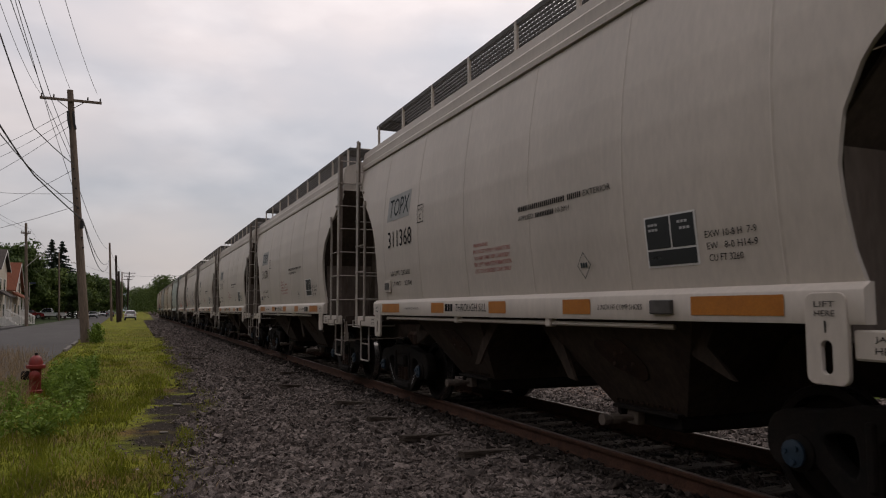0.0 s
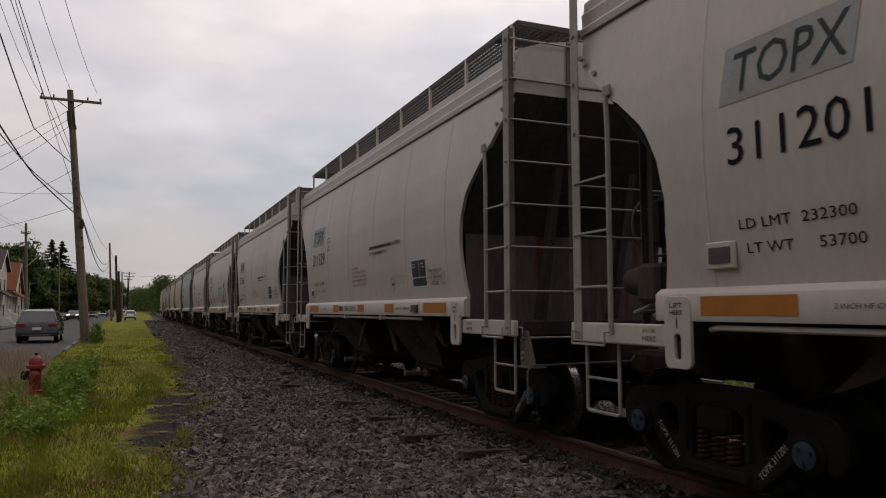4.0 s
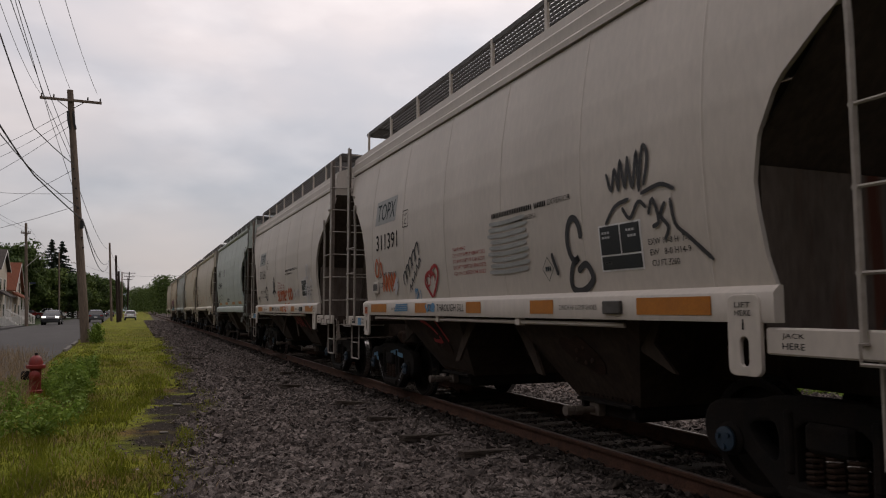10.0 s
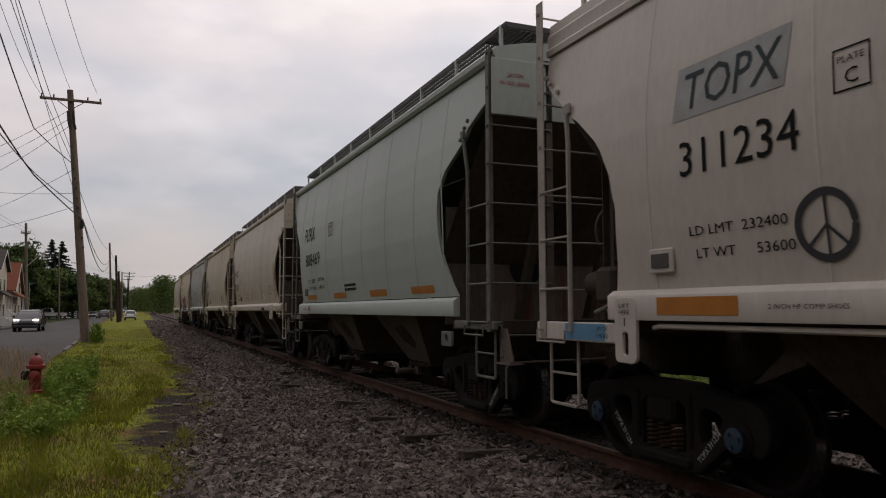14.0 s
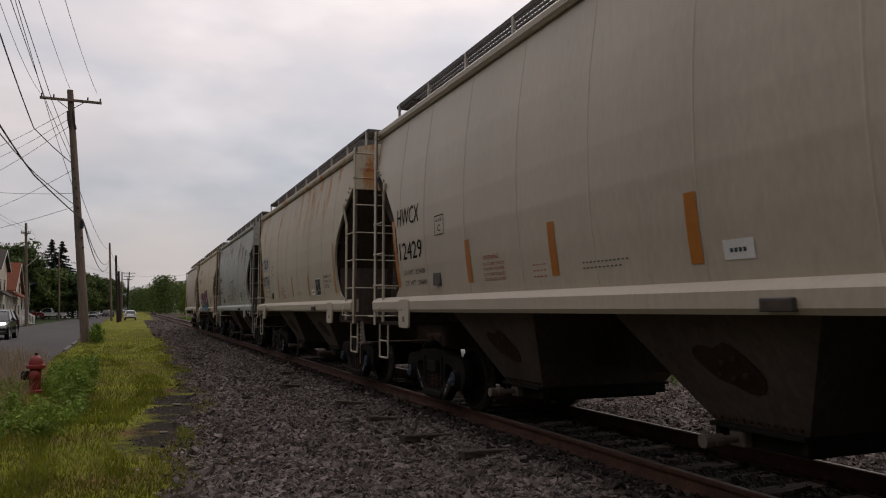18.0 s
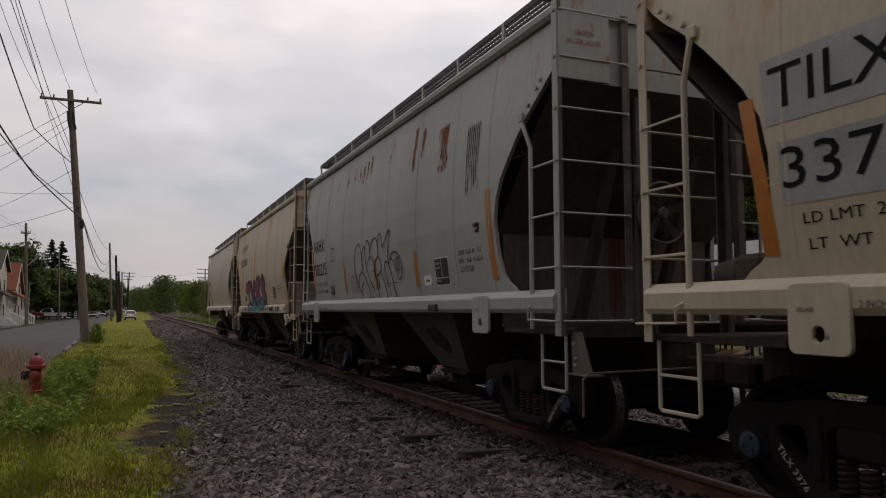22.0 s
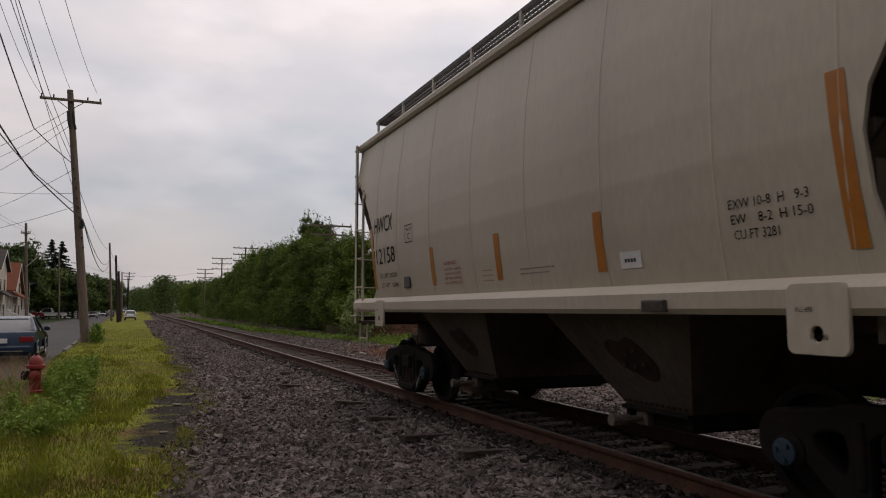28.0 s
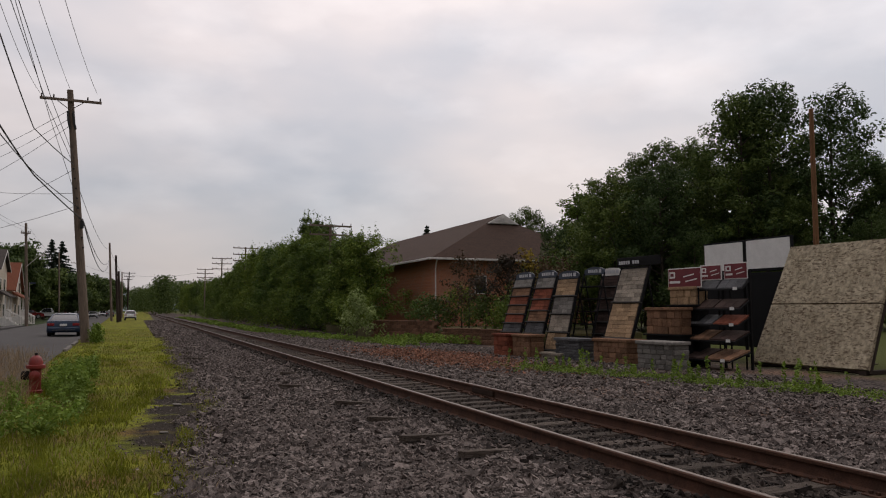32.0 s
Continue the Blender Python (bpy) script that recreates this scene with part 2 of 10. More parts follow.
OLD_RUST = material("rust_red_bar", (0.16, 0.045, 0.025), 0.8, second=(0.24, 0.2, 0.17), scale=4, fine=30, grain=0.2, bump=0.2)
# Dust and grime; the shade under the cars is mixed into both browns.
BAY = material("dusty_shaded_bay_sheet", (0.115, 0.092, 0.073), 0.85, second=(0.065, 0.05, 0.039), scale=1.3, fine=16, grain=0.15, bump=0.15, bump_scale=8, stretch=(1, 1, 0.5))
GRIME_SHADE = material("grime_and_underside_shade", (0.068, 0.05, 0.039), 0.9, second=(0.032, 0.023, 0.018), scale=1.6, fine=16, grain=0.2, bump=0.2, bump_scale=8, stretch=(1, 1, 0.5))
BROWN_STEEL = material("rusty_brown_steel", (0.055, 0.032, 0.022), 0.85, second=(0.03, 0.02, 0.016), scale=5, fine=50, grain=0.2, bump=0.3, spec=0.2)
WHEEL_STEEL = material("oily_wheel_steel", (0.014, 0.012, 0.011), 0.85, second=(0.024, 0.018, 0.014), scale=4, fine=12, grain=0.08, bump=0, spec=0.1)
TREAD_STEEL = material("polished_tread_steel", (0.45, 0.44, 0.43), 0.28, metal=1.0, grain=0.05, bump=0.05)
RAIL_STEEL = material("rusty_rail_steel", (0.10, 0.05, 0.033), 0.85, second=(0.052, 0.029, 0.021), scale=6, fine=60, grain=0.2, bump=0.3)
RAIL_HEAD = material("worn_rail_head", (0.2, 0.165, 0.145), 0.5, metal=0.7, second=(0.15, 0.11, 0.09), scale=8, grain=0.08, bump=0.05)
TIMBER = material("weathered_sleeper_timber", (0.062, 0.047, 0.037), 0.9, second=(0.15, 0.125, 0.105), scale=4, fine=30, grain=0.3, bump=0.6, bump_scale=30, stretch=(0.3, 5, 5), per_object=0.3)
REFLECTOR = material("amber_reflector_sheet", (0.46, 0.165, 0.014), 0.4, second=(0.37, 0.125, 0.012), scale=6, grain=0.08, bump=0.05)
YELLOW_REFLECTOR = material("yellow_reflector_sheet", (0.68, 0.31, 0.012), 0.4, scale=6, grain=0.05, bump=0.05)
INK_BLACK = material("black_stencil_paint", (0.012, 0.012, 0.013), 0.85, grain=0.1, bump=0)
INK_RED = material("red_stencil_paint", (0.36, 0.035, 0.03), 0.85, grain=0.1, bump=0)
INK_SLATE = material("slate_letter_paint", (0.06, 0.075, 0.08), 0.85, grain=0.1, bump=0)
HOLDER = material("dark_tag_frame", (0.075, 0.068, 0.062), 0.6, second=(0.04, 0.034, 0.03), scale=9, grain=0.12, bump=0.1)
PATCH_GREY = material("grey_overpaint", (0.37, 0.375, 0.36), 0.6, grain=0.08, bump=0)
WHITE_PAINT = material("white_paint", (0.75, 0.74, 0.72), 0.5, second=(0.62, 0.61, 0.59), scale=3, grain=0.06, bump=0.08)
DARK_DECAL = material("black_decal", (0.015, 0.018, 0.02), 0.45, grain=0.1, bump=0)
GRATING = material("galvanised_grating", (0.11, 0.105, 0.1), 0.7, second=(0.075, 0.07, 0.065), metal=0.3, grain=0.2, bump=0.2)
GALV = material("pale_painted_bar", (0.48, 0.44, 0.39), 0.5, grain=0.08, bump=0.05)
CAP_BLUE = material("blue_bearing_cap", (0.022, 0.048, 0.08), 0.5, grain=0.12, bump=0.1)
SPRAY_ORANGE = material("orange_spray_paint", (0.58, 0.13, 0.035), 0.7, grain=0.12, bump=0)
SPRAY_RED = material("red_spray_paint", (0.42, 0.03, 0.03), 0.7, grain=0.12, bump=0)
SPRAY_BLACK = material("black_spray_paint", (0.035, 0.034, 0.036), 0.7, grain=0.12, bump=0)
SPRAY_WHITE = material("white_spray_paint", (0.62, 0.61, 0.62), 0.7, grain=0.12, bump=0)
SPRAY_BLUE = material("pale_blue_spray_paint", (0.13, 0.29, 0.46), 0.7, grain=0.12, bump=0)
SPRAY_PINK = material("plum_spray_paint", (0.23, 0.045, 0.115), 0.7, grain=0.12, bump=0)
SPRAY_TEAL = material("teal_spray_paint", (0.06, 0.26, 0.32), 0.7, grain=0.12, bump=0)

# ---- ground, road, track bed ----
TRACK = 5.34          # middle of the track
ROAD_Z = -0.34


def kerb_x(y):
    return -2.2 - 0.019 * y


def ground_z(x, y):
    """Height of the ground: verge, ballast shoulder, track bed, gravel yard."""
    marks = [(-400, -0.34), (-16, -0.3), (-3.4, -0.34), (-1.5, -0.3), (0.4, -0.29), (1.6, -0.27), (3.2, -0.215), (3.8, -0.175), (4.42, -0.15), (4.62, -0.205), (6.05, -0.205), (6.25, -0.15), (6.9, -0.175), (7.6, -0.24), (8.8, -0.36), (11, -0.36), (19, -0.3), (23, -0.1), (30, 0.35), (60, 0.5), (400, 0.5)]
    for (a, za), (b, zb) in zip(marks, marks[1:]):
        if x <= b:
            return za + (zb - za) * max(0.0, (x - a) / (b - a))
    return 0.5


GRAVEL = material("dark_crushed_stone", (0.12, 0.105, 0.1), 0.95, second=(0.075, 0.063, 0.06), scale=2.2, fine=24, grain=0.4, bump=1.0, bump_scale=22)
SOIL = material("verge_soil_and_moss", (0.085, 0.085, 0.03), 0.95, second=(0.12, 0.085, 0.045), scale=0.9, fine=30, grain=0.3, bump=0.8, bump_scale=14)
ASPHALT = material("worn_asphalt", (0.092, 0.086, 0.083), 0.9, second=(0.066, 0.061, 0.059), scale=0.35, fine=70, grain=0.18, bump=0.3, bump_scale=60, stretch=(1, 0.25, 1))

xs = sorted(set([-400, -200, -90, -45, -25, -16] + [round(-14 + 0.5 * i, 2) for i in range(70)] + [4.42, 4.62, 6.05, 6.25, 22, 24, 27, 30, 36, 45, 60, 100, 200, 400]))
ys = sorted(set([-400, -150, -60, -25, -10] + [round(-4 + 0.8 * i, 2) for i in range(80)] + [62, 66, 72, 80, 90, 105, 125, 150, 190, 250, 340, 480, 700, 1100, 2000]))
gv = np.array([(x, y, ground_z(x, y) - 0.03 + (0.02 * noise.noise((x * 0.9, y * 0.9, 3.1)) if -3.5 < x < 3.2 else 0.0)) for y in ys for x in xs])
W = len(xs)
gf = np.array([(j * W + i, j * W + i + 1, (j + 1) * W + i + 1, (j + 1) * W + i) for j in range(len(ys) - 1) for i in range(W - 1)])


def ground_patches():
    """Mossy soil by the road, crushed stone beside and across the track, in one material."""
    m = bpy.data.materials.new("verge_and_gravel_ground")
    m.use_nodes = True
    n, l = m.node_tree.nodes, m.node_tree.links
    b = n["Principled BSDF"]
    b.inputs["Roughness"].default_value = 0.95
    b.inputs["Specular IOR Level"].default_value = 0.1
    tc, sep = n.new("ShaderNodeTexCoord"), n.new("ShaderNodeSeparateXYZ")
    l.new(tc.outputs["Object"], sep.inputs["Vector"])

    def tex(s, d=5.0):
        t = n.new("ShaderNodeTexNoise")
        t.inputs["Scale"].default_value, t.inputs["Detail"].default_value = s, d
        l.new(tc.outputs["Object"], t.inputs["Vector"])
        return t.outputs["Fac"]

    def rng(src, a, b2, c=0.0, d=1.0):
        r = n.new("ShaderNodeMapRange")
        for k, v in zip(("From Min", "From Max", "To Min", "To Max"), (a, b2, c, d)):
            r.inputs[k].default_value = v
        l.new(src, r.inputs["Value"])
        return r.outputs["Result"]

    def mx(a, b2, fac, kind="MIX"):
        x = n.new("ShaderNodeMix")
        x.data_type, x.blend_type = "RGBA", kind
        for k, v in (("A", a), ("B", b2), ("Factor", fac)):
            if isinstance(v, tuple):
                x.inputs[k].default_value = (*v, 1)
            elif isinstance(v, float):
                x.inputs[k].default_value = v
            else:
                l.new(v, x.inputs[k])
        return x.outputs["Result"]

    def op(kind, a, b2):
        x = n.new("ShaderNodeMath")
        x.operation = kind
        for i, v in enumerate((a, b2)):
            if isinstance(v, float):
                x.inputs[i].default_value = v
            else:
                l.new(v, x.inputs[i])
        return x.outputs["Value"]

    stone = mx((0.08, 0.066, 0.06), (0.045, 0.036, 0.032), rng(tex(1.7), 0.4, 0.62))
    stone = mx(stone, (0.14, 0.09, 0.065), op("MULTIPLY", rng(tex(0.33), 0.5, 0.66), rng(sep.outputs["X"], 7.5, 10.0)))
    stone = mx(stone, rng(tex(12.0, 4.0), 0.35, 0.65, 0.2, 1.7), 1.0, "MULTIPLY")
    moss = mx((0.12, 0.132, 0.012), (0.14, 0.085, 0.03), rng(tex(0.8), 0.46, 0.68))
    moss = mx(moss, (0.18, 0.19, 0.014), rng(tex(0.5), 0.47, 0.6))
    moss = mx(moss, rng(tex(38.0, 2.0), 0.3, 0.7, 0.55, 1.35), 1.0, "MULTIPLY")
    edge = op("ADD", sep.outputs["X"], op("MULTIPLY", op("SUBTRACT", tex(0.9), 0.5), 1.8))
    soil = op("ADD", op("POWER", op("DIVIDE", op("SUBTRACT", op("SUBTRACT", edge, op("MULTIPLY", sep.outputs["Y"], 0.11)), -0.81), 0.6), 2.0), op("POWER", op("DIVIDE", op("SUBTRACT", sep.outputs["Y"], 13.6), 4.4), 2.0))
    bare = rng(op("ADD", soil, op("MULTIPLY", op("SUBTRACT", tex(2.2), 0.5), 3.0)), 0.4, 1.0)
    moss = mx((0.035, 0.05, 0.018), moss, rng(sep.outputs["X"], -9.5, -7.5))
    left = rng(op("SUBTRACT", edge, op("MULTIPLY", sep.outputs["Y"], 0.012)), 0.95, 1.25)
    right = op("ADD", left, rng(op("ADD", sep.outputs["X"], op("MULTIPLY", op("SUBTRACT", tex(0.25), 0.5), 5.0)), 17.0, 20.0, 0.0, -1.0))
    lush = mx((0.075, 0.085, 0.025), moss, rng(sep.outputs["X"], 19.0, 14.0))
    l.new(mx((0.026, 0.02, 0.015), mx(lush, stone, right), bare), b.inputs["Base Color"])
    bp = n.new("ShaderNodeBump")
    bp.inputs["Strength"].default_value, bp.inputs["Distance"].default_value = 0.9, 0.04
    l.new(tex(19.0, 3.0), bp.inputs["Height"])
    l.new(bp.outputs["Normal"], b.inputs["Normal"])
    return m


GROUND_MAT = ground_patches()
ground = new("ground", array_mesh("ground", gv, gf, GROUND_MAT, True))
tagged(ground, "mossy roadside verge and dark crushed stone round the railway", "ground", kind="structure")

g = Geo()
prev = None
for y in [-60, -20, 0, 15, 30, 45, 60, 80, 100, 130, 170, 220, 300, 420, 600]:
    row = (kerb_x(y), y, ROAD_Z + 0.012), (kerb_x(y) - 0.03, y, ROAD_Z + 0.03), (-6.8 - 0.012 * y, y, ROAD_Z + 0.07), (-10.6 - 0.005 * y, y, ROAD_Z + 0.03), (-10.7 - 0.005 * y, y, ROAD_Z - 0.05)
    if prev is not None:
        g.add(prev + row, [(i + 1, i, i + 5, i + 6) for i in range(4)])
    prev = row
road = thing("road", "worn grey asphalt street beside the railway verge", "road", kind="structure", geo=g, material=ASPHALT)

# rails
def rail_profile(c):
    h = [(-0.07, -0.182), (-0.07, -0.168), (-0.02, -0.15), (-0.01, -0.13), (-0.01, -0.05), (-0.037, -0.04), (-0.037, -0.012), (-0.026, -0.002)]
    return [(c + x, z) for x, z in h] + [(c - x, z) for x, z in reversed(h)]


track = thing("railway_track", "single railway track of rusty rails on weathered timber sleepers", "railway track", kind="structure")
for c in (TRACK - 0.755, TRACK + 0.755):
    g = Geo().prism(rail_profile(c), "y", -40, 620)
    rail = part("rail", g, RAIL_STEEL, track, "rust-brown steel rail")
    part("rail_head", Geo().prism([(c - 0.027, -0.003), (c + 0.027, -0.003), (c + 0.022, 0.0015), (c - 0.022, 0.0015)], "y", -40, 620), RAIL_HEAD, rail, "worn shiny running surface")

# ---- the train: twelve covered hopper cars ----
AXLE_R = 0.457

TYPE_A = dict(  # curved-side car with a flat through sill
    half=[(1.60, 1.515), (1.75, 1.535), (2.1, 1.575), (2.5, 1.6), (2.9, 1.6), (3.3, 1.57), (3.65, 1.52), (3.95, 1.465), (4.05, 1.44)],
    edge=[(1.60, 4.56), (1.8, 4.51), (2.1, 4.48), (2.3, 4.47), (2.6, 4.53), (2.85, 4.66), (2.95, 4.74), (3.2, 5.04), (3.3, 5.2), (3.5, 5.42), (3.65, 5.6), (3.75, 5.70), (4.0, 5.74), (4.05, 5.74)],
    roof=[(1.47, 4.06), (1.475, 4.12), (1.45, 4.15), (1.45, 4.22), (1.455, 4.27), (1.43, 4.3), (1.42, 4.40), (1.1, 4.52), (0.6, 4.6), (0.0, 4.63)],
    roof_end=5.76, truck=4.55, board_z=4.86, board_x=1.27, half_len=6.43, slope_top=(5.74, 3.88), post_y=5.79, post_top=4.62, board_end=5.35,
    rail=0.58, rail_top=(3.29, 3.03), side_rungs=(1.65, 2.14, 2.62), end_rungs=(1.65, 2.14, 2.62, 3.10, 3.57, 4.04, 4.5), flange=0.125, low=1.18,
    lift=(4.35, 0.137, 1.01, 1.54, 1.60, 1.165, 0.105, 0.045), stirrup=(0.53, 0.83), sill_end=4.6, end_sill=(4.50, 1.155, 1.33), seams=(0.82, 2.43, 4.02), bulk=2.42, wall_y=4.42, shift=[(-2.5, 0.15), (-0.8, 0.08), (0.5, -0.02), (2.0, -0.02), (2.6, -0.1)])
TYPE_B = dict(  # curved-side car with a rounded side sill to the very end
    half=[(1.62, 1.50), (1.75, 1.525), (2.1, 1.575), (2.5, 1.61), (2.9, 1.615), (3.3, 1.6), (3.65, 1.57), (4.0, 1.52), (4.3, 1.475), (4.42, 1.455)],
    edge=[(1.62, 4.95), (1.70, 4.85), (1.76, 4.74), (1.85, 4.66), (2.1, 4.60), (2.45, 4.58), (2.7, 4.63), (2.92, 4.76), (3.1, 4.92), (3.32, 5.13), (3.5, 5.33), (3.7, 5.6), (3.85, 5.77), (3.95, 5.86), (4.42, 5.88)],
    roof=[(1.49, 4.43), (1.52, 4.47), (1.525, 4.53), (1.49, 4.57), (1.42, 4.585), (1.1, 4.66), (0.6, 4.72), (0.0, 4.74)],
    roof_end=5.9, truck=4.40, board_z=4.98, board_x=1.24, half_len=6.55, slope_top=(5.86, 3.72), post_y=5.92, post_top=4.55, board_end=5.55,
    rail=0.54, rail_top=(3.42, 3.14), side_rungs=(1.86, 2.39, 2.91), end_rungs=(1.335, 1.86, 2.39, 2.91, 3.44, 3.96, 4.44), flange=0.095, low=1.19,
    lift=(4.24, 0.21, 1.18, 1.6, 1.63, 1.30, 0.055, 0.05), stirrup=(0.65, 0.93), sill_end=5.86, end_sill=None, seams=(0.68, 2.05, 3.42, 4.45), bulk=2.55, wall_y=4.55, shift=[(-2.0, 0.1), (0.5, 0.14), (2.0, 0.22)])
TYPE_G = dict(TYPE_B,  # its side sill stops short of the end, the arch is wide and angular
    edge=[(1.62, 4.76), (1.75, 4.66), (2.09, 4.46), (2.4, 4.37), (2.75, 4.33), (3.03, 4.36), (3.28, 4.58), (3.56, 5.12), (3.62, 5.20), (3.72, 5.26), (3.84, 5.5), (3.96, 5.76), (4.05, 5.82), (4.42, 5.84)],
    far_edge=[(1.62, 4.84), (1.70, 4.66), (2.0, 4.65), (2.5, 4.64), (2.93, 4.67), (2.99, 4.72), (3.27, 5.03), (3.6, 5.41), (3.92, 5.6), (3.97, 5.78), (4.05, 5.84), (4.42, 5.84)],
    post_y=5.86, rail=0.6, rail_top=(3.58, 3.15), side_rungs=(1.30, 1.755, 2.22, 2.69), end_rungs=(1.30, 1.755, 2.22, 2.69, 3.16, 3.62, 4.08, 4.5), flange=0.09,
    lift=(4.62, 0.17, 0.98, 1.16, 1.60, 1.08, 0.055, 0.054), sill_end=4.84, end_sill=(4.8, 1.21, 1.31), bulk=2.85, wall_y=4.33)
TYPE_T = dict(TYPE_B,  # flat side sill that stops short, straight-edged arch with a gusset
    edge=[(1.62, 4.84), (2.18, 4.76), (2.56, 4.70), (2.66, 4.74), (3.19, 5.34), (3.48, 5.68), (3.52, 5.84), (3.6, 5.92), (3.98, 5.96), (4.42, 5.97)],
    roof_end=5.98, slope_top=(5.94, 3.6), post_y=6.02, rail=0.5, rail_top=(3.12, 3.0), side_rungs=(1.69, 2.155, 2.62, 3.08), end_rungs=(1.69, 2.155, 2.62, 3.08, 3.55, 3.99, 4.45), flange=0.1,
    lift=(5.08, 0.1, 1.04, 1.30, 1.60, 1.12, 0.04, 0.035), sill_end=4.9, end_sill=(4.62, 1.19, 1.335), bulk=2.7, wall_y=4.68, shift=[(-5.0, 0.0), (5.0, 0.0)])


def lerp_table(tab, z):
    if z <= tab[0][0]:
        return tab[0][1]
    for (a, va), (b, vb) in zip(tab, tab[1:]):
        if z <= b:
            return va + (vb - va) * (z - a) / (b - a)
    return tab[-1][1]


def arch_y(T, z, end):
    """How far from mid-car the side reaches at a height, at either end."""
    return lerp_table(T.get("far_edge", T["edge"]) if end > 0 else T["edge"], z)


def wall_x(T, z):
    """Half width of a car's side at a height, also on its sill."""
    return 1.585 if z < 1.57 else lerp_table(T["half"], z)


def side_sheet(T, s):
    """One bowed side, cut back in an arch at each end, with a folded edge along the arch."""
    zs = sorted(set([z for z, _ in T["half"]] + [z for z, _ in T["edge"]] + [T["half"][0][0] + 0.09 * i for i in range(int((T["half"][-1][0] - T["half"][0][0]) / 0.09))]))
    n = 24
    v = []
    for z in zs:
        e0, e, x = arch_y(T, z, -1), arch_y(T, z, 1), lerp_table(T["half"], z)
        v.append((s * (x - 0.05), -e0 + 0.012, z))
        v += [(s * x, -e0 + (e0 + e) * i / n, z) for i in range(n + 1)]
        v.append((s * (x - 0.05), e - 0.012, z))
    w = n + 3
    f = [(j * w + i, j * w + i + 1, (j + 1) * w + i + 1, (j + 1) * w + i) for j in range(len(zs) - 1) for i in range(w - 1)]
    return Geo().add(v, f if s > 0 else [tuple(reversed(q)) for q in f])


def car_roof(T):
    prof = [(-x, z) for x, z in T["roof"]] + [(x, z) for x, z in reversed(T["roof"][:-1])]
    e = T["roof_end"]
    return Geo().prism(prof, "y", -e, e)


def end_panel(T, end):
    """Upright sheet under the roof's end and the slope sheet that runs down and in from it."""
    y1, z1 = T["slope_top"]
    zt = T["roof"][-4][1]
    g = Geo()
    xw = lambda z: lerp_table(T["half"], max(z, 1.62)) - 0.012
    pts = [(-xw(z1), z1), (xw(z1), z1), (xw(4.0), 4.0), (T["roof"][0][0] - 0.03, zt - 0.05), (0.6, zt + 0.1), (-0.6, zt + 0.1), (-T["roof"][0][0] + 0.03, zt - 0.05), (-xw(4.0), 4.0)]
    y = end * (y1 - 0.02)
    g.prism(pts, "y", min(y, y + end * 0.02), max(y, y + end * 0.02))
    return g


def slope_sheet(T, end):
    y1, z1 = T["slope_top"]
    g = Geo()
    lv = [z1 + 0.02, 3.3, 2.9, 2.5, 2.1, 1.75, 1.4]
    y_at = lambda z: y1 - (z1 - z) * 0.93
    rows = [[(-min(lerp_table(T["half"], z) - 0.015, 1.56), end * y_at(z), z), (min(lerp_table(T["half"], z) - 0.015, 1.56), end * y_at(z), z)] for z in lv]
    back = [[(p[0], p[1] - end * 0.04, p[2]) for p in r] for r in rows]
    k = len(lv)
    v = [p for r in rows for p in r] + [p for r in back for p in r]
    f = [(2 * i, 2 * i + 1, 2 * i + 3, 2 * i + 2) for i in range(k - 1)]
    f += [tuple(2 * k + j for j in reversed(q)) for q in f]
    g.add(v, f if end < 0 else [tuple(reversed(q)) for q in f])
    # stiffening posts under the slope
    for x in (-0.55, 0.55):
        g.prism([(end * (y_at(3.2) - 0.0), 3.15), (end * (y_at(3.2) + 0.1), 3.2), (end * 4.75, 1.32), (end * 4.6, 1.32)], "x", x - 0.05, x + 0.05)
    return g


def side_sill(T, kind, s):
    if kind != "B":
        prof = [(1.50, 1.36), (1.585, 1.36), (1.59, 1.38), (1.59, 1.555), (1.585, 1.565), (1.53, 1.605), (1.50, 1.605)]
    else:
        prof = [(1.46, 1.41), (1.58, 1.41), (1.61, 1.452), (1.616, 1.57), (1.602, 1.592), (1.535, 1.645), (1.46, 1.65)]
    e = T["sill_end"]
    poly = [(s * x, z) for x, z in prof]
    return Geo().prism(poly if s > 0 else list(reversed(poly)), "y", -e, e)


def hopper(end, kind):
    """One bay: four sloping sheets down to the outlet."""
    g = Geo()
    a, b, c, d = (0.66, 3.12, 1.32, 2.36) if kind == "A" else (0.70, 2.92, 1.41, 2.31)
    xt, xl = (1.5, 0.92) if kind == "A" else (1.42, 0.88)
    top = [(-xt, end * a, 1.45), (-xt, end * b, 1.45), (xt, end * b, 1.45), (xt, end * a, 1.45)]
    low = [(-xl, end * c, 0.52), (-xl, end * d, 0.52), (xl, end * d, 0.52), (xl, end * c, 0.52)]
    g.add(top + low, [(0, 1, 5, 4), (1, 2, 6, 5), (2, 3, 7, 6), (3, 0, 4, 7), (4, 5, 6, 7)])
    return g


def hopper_wing(end, s):
    """Pointed gusset that folds round the bay's inner edge."""
    return Geo().prism([(end * 0.30, 1.44), (end * 0.72, 1.44), (end * 1.18, 0.74), (end * 1.04, 0.76), (end * 0.92, 0.9), (end * 0.66, 1.16)], "x", min(s * 1.25, s * 1.28), max(s * 1.25, s * 1.28))


def outer_wing(end, s):
    """Pointed gusset on the bay's outer edge."""
    q = [(2.72, 1.4), (3.12, 1.38), (3.02, 1.16), (3.3, 0.92), (3.24, 0.93), (2.86, 1.08)]
    return Geo().prism([(end * a, b) for a, b in (q if end > 0 else q[::-1])], "x", min(s * 1.25, s * 1.28), max(s * 1.25, s * 1.28))


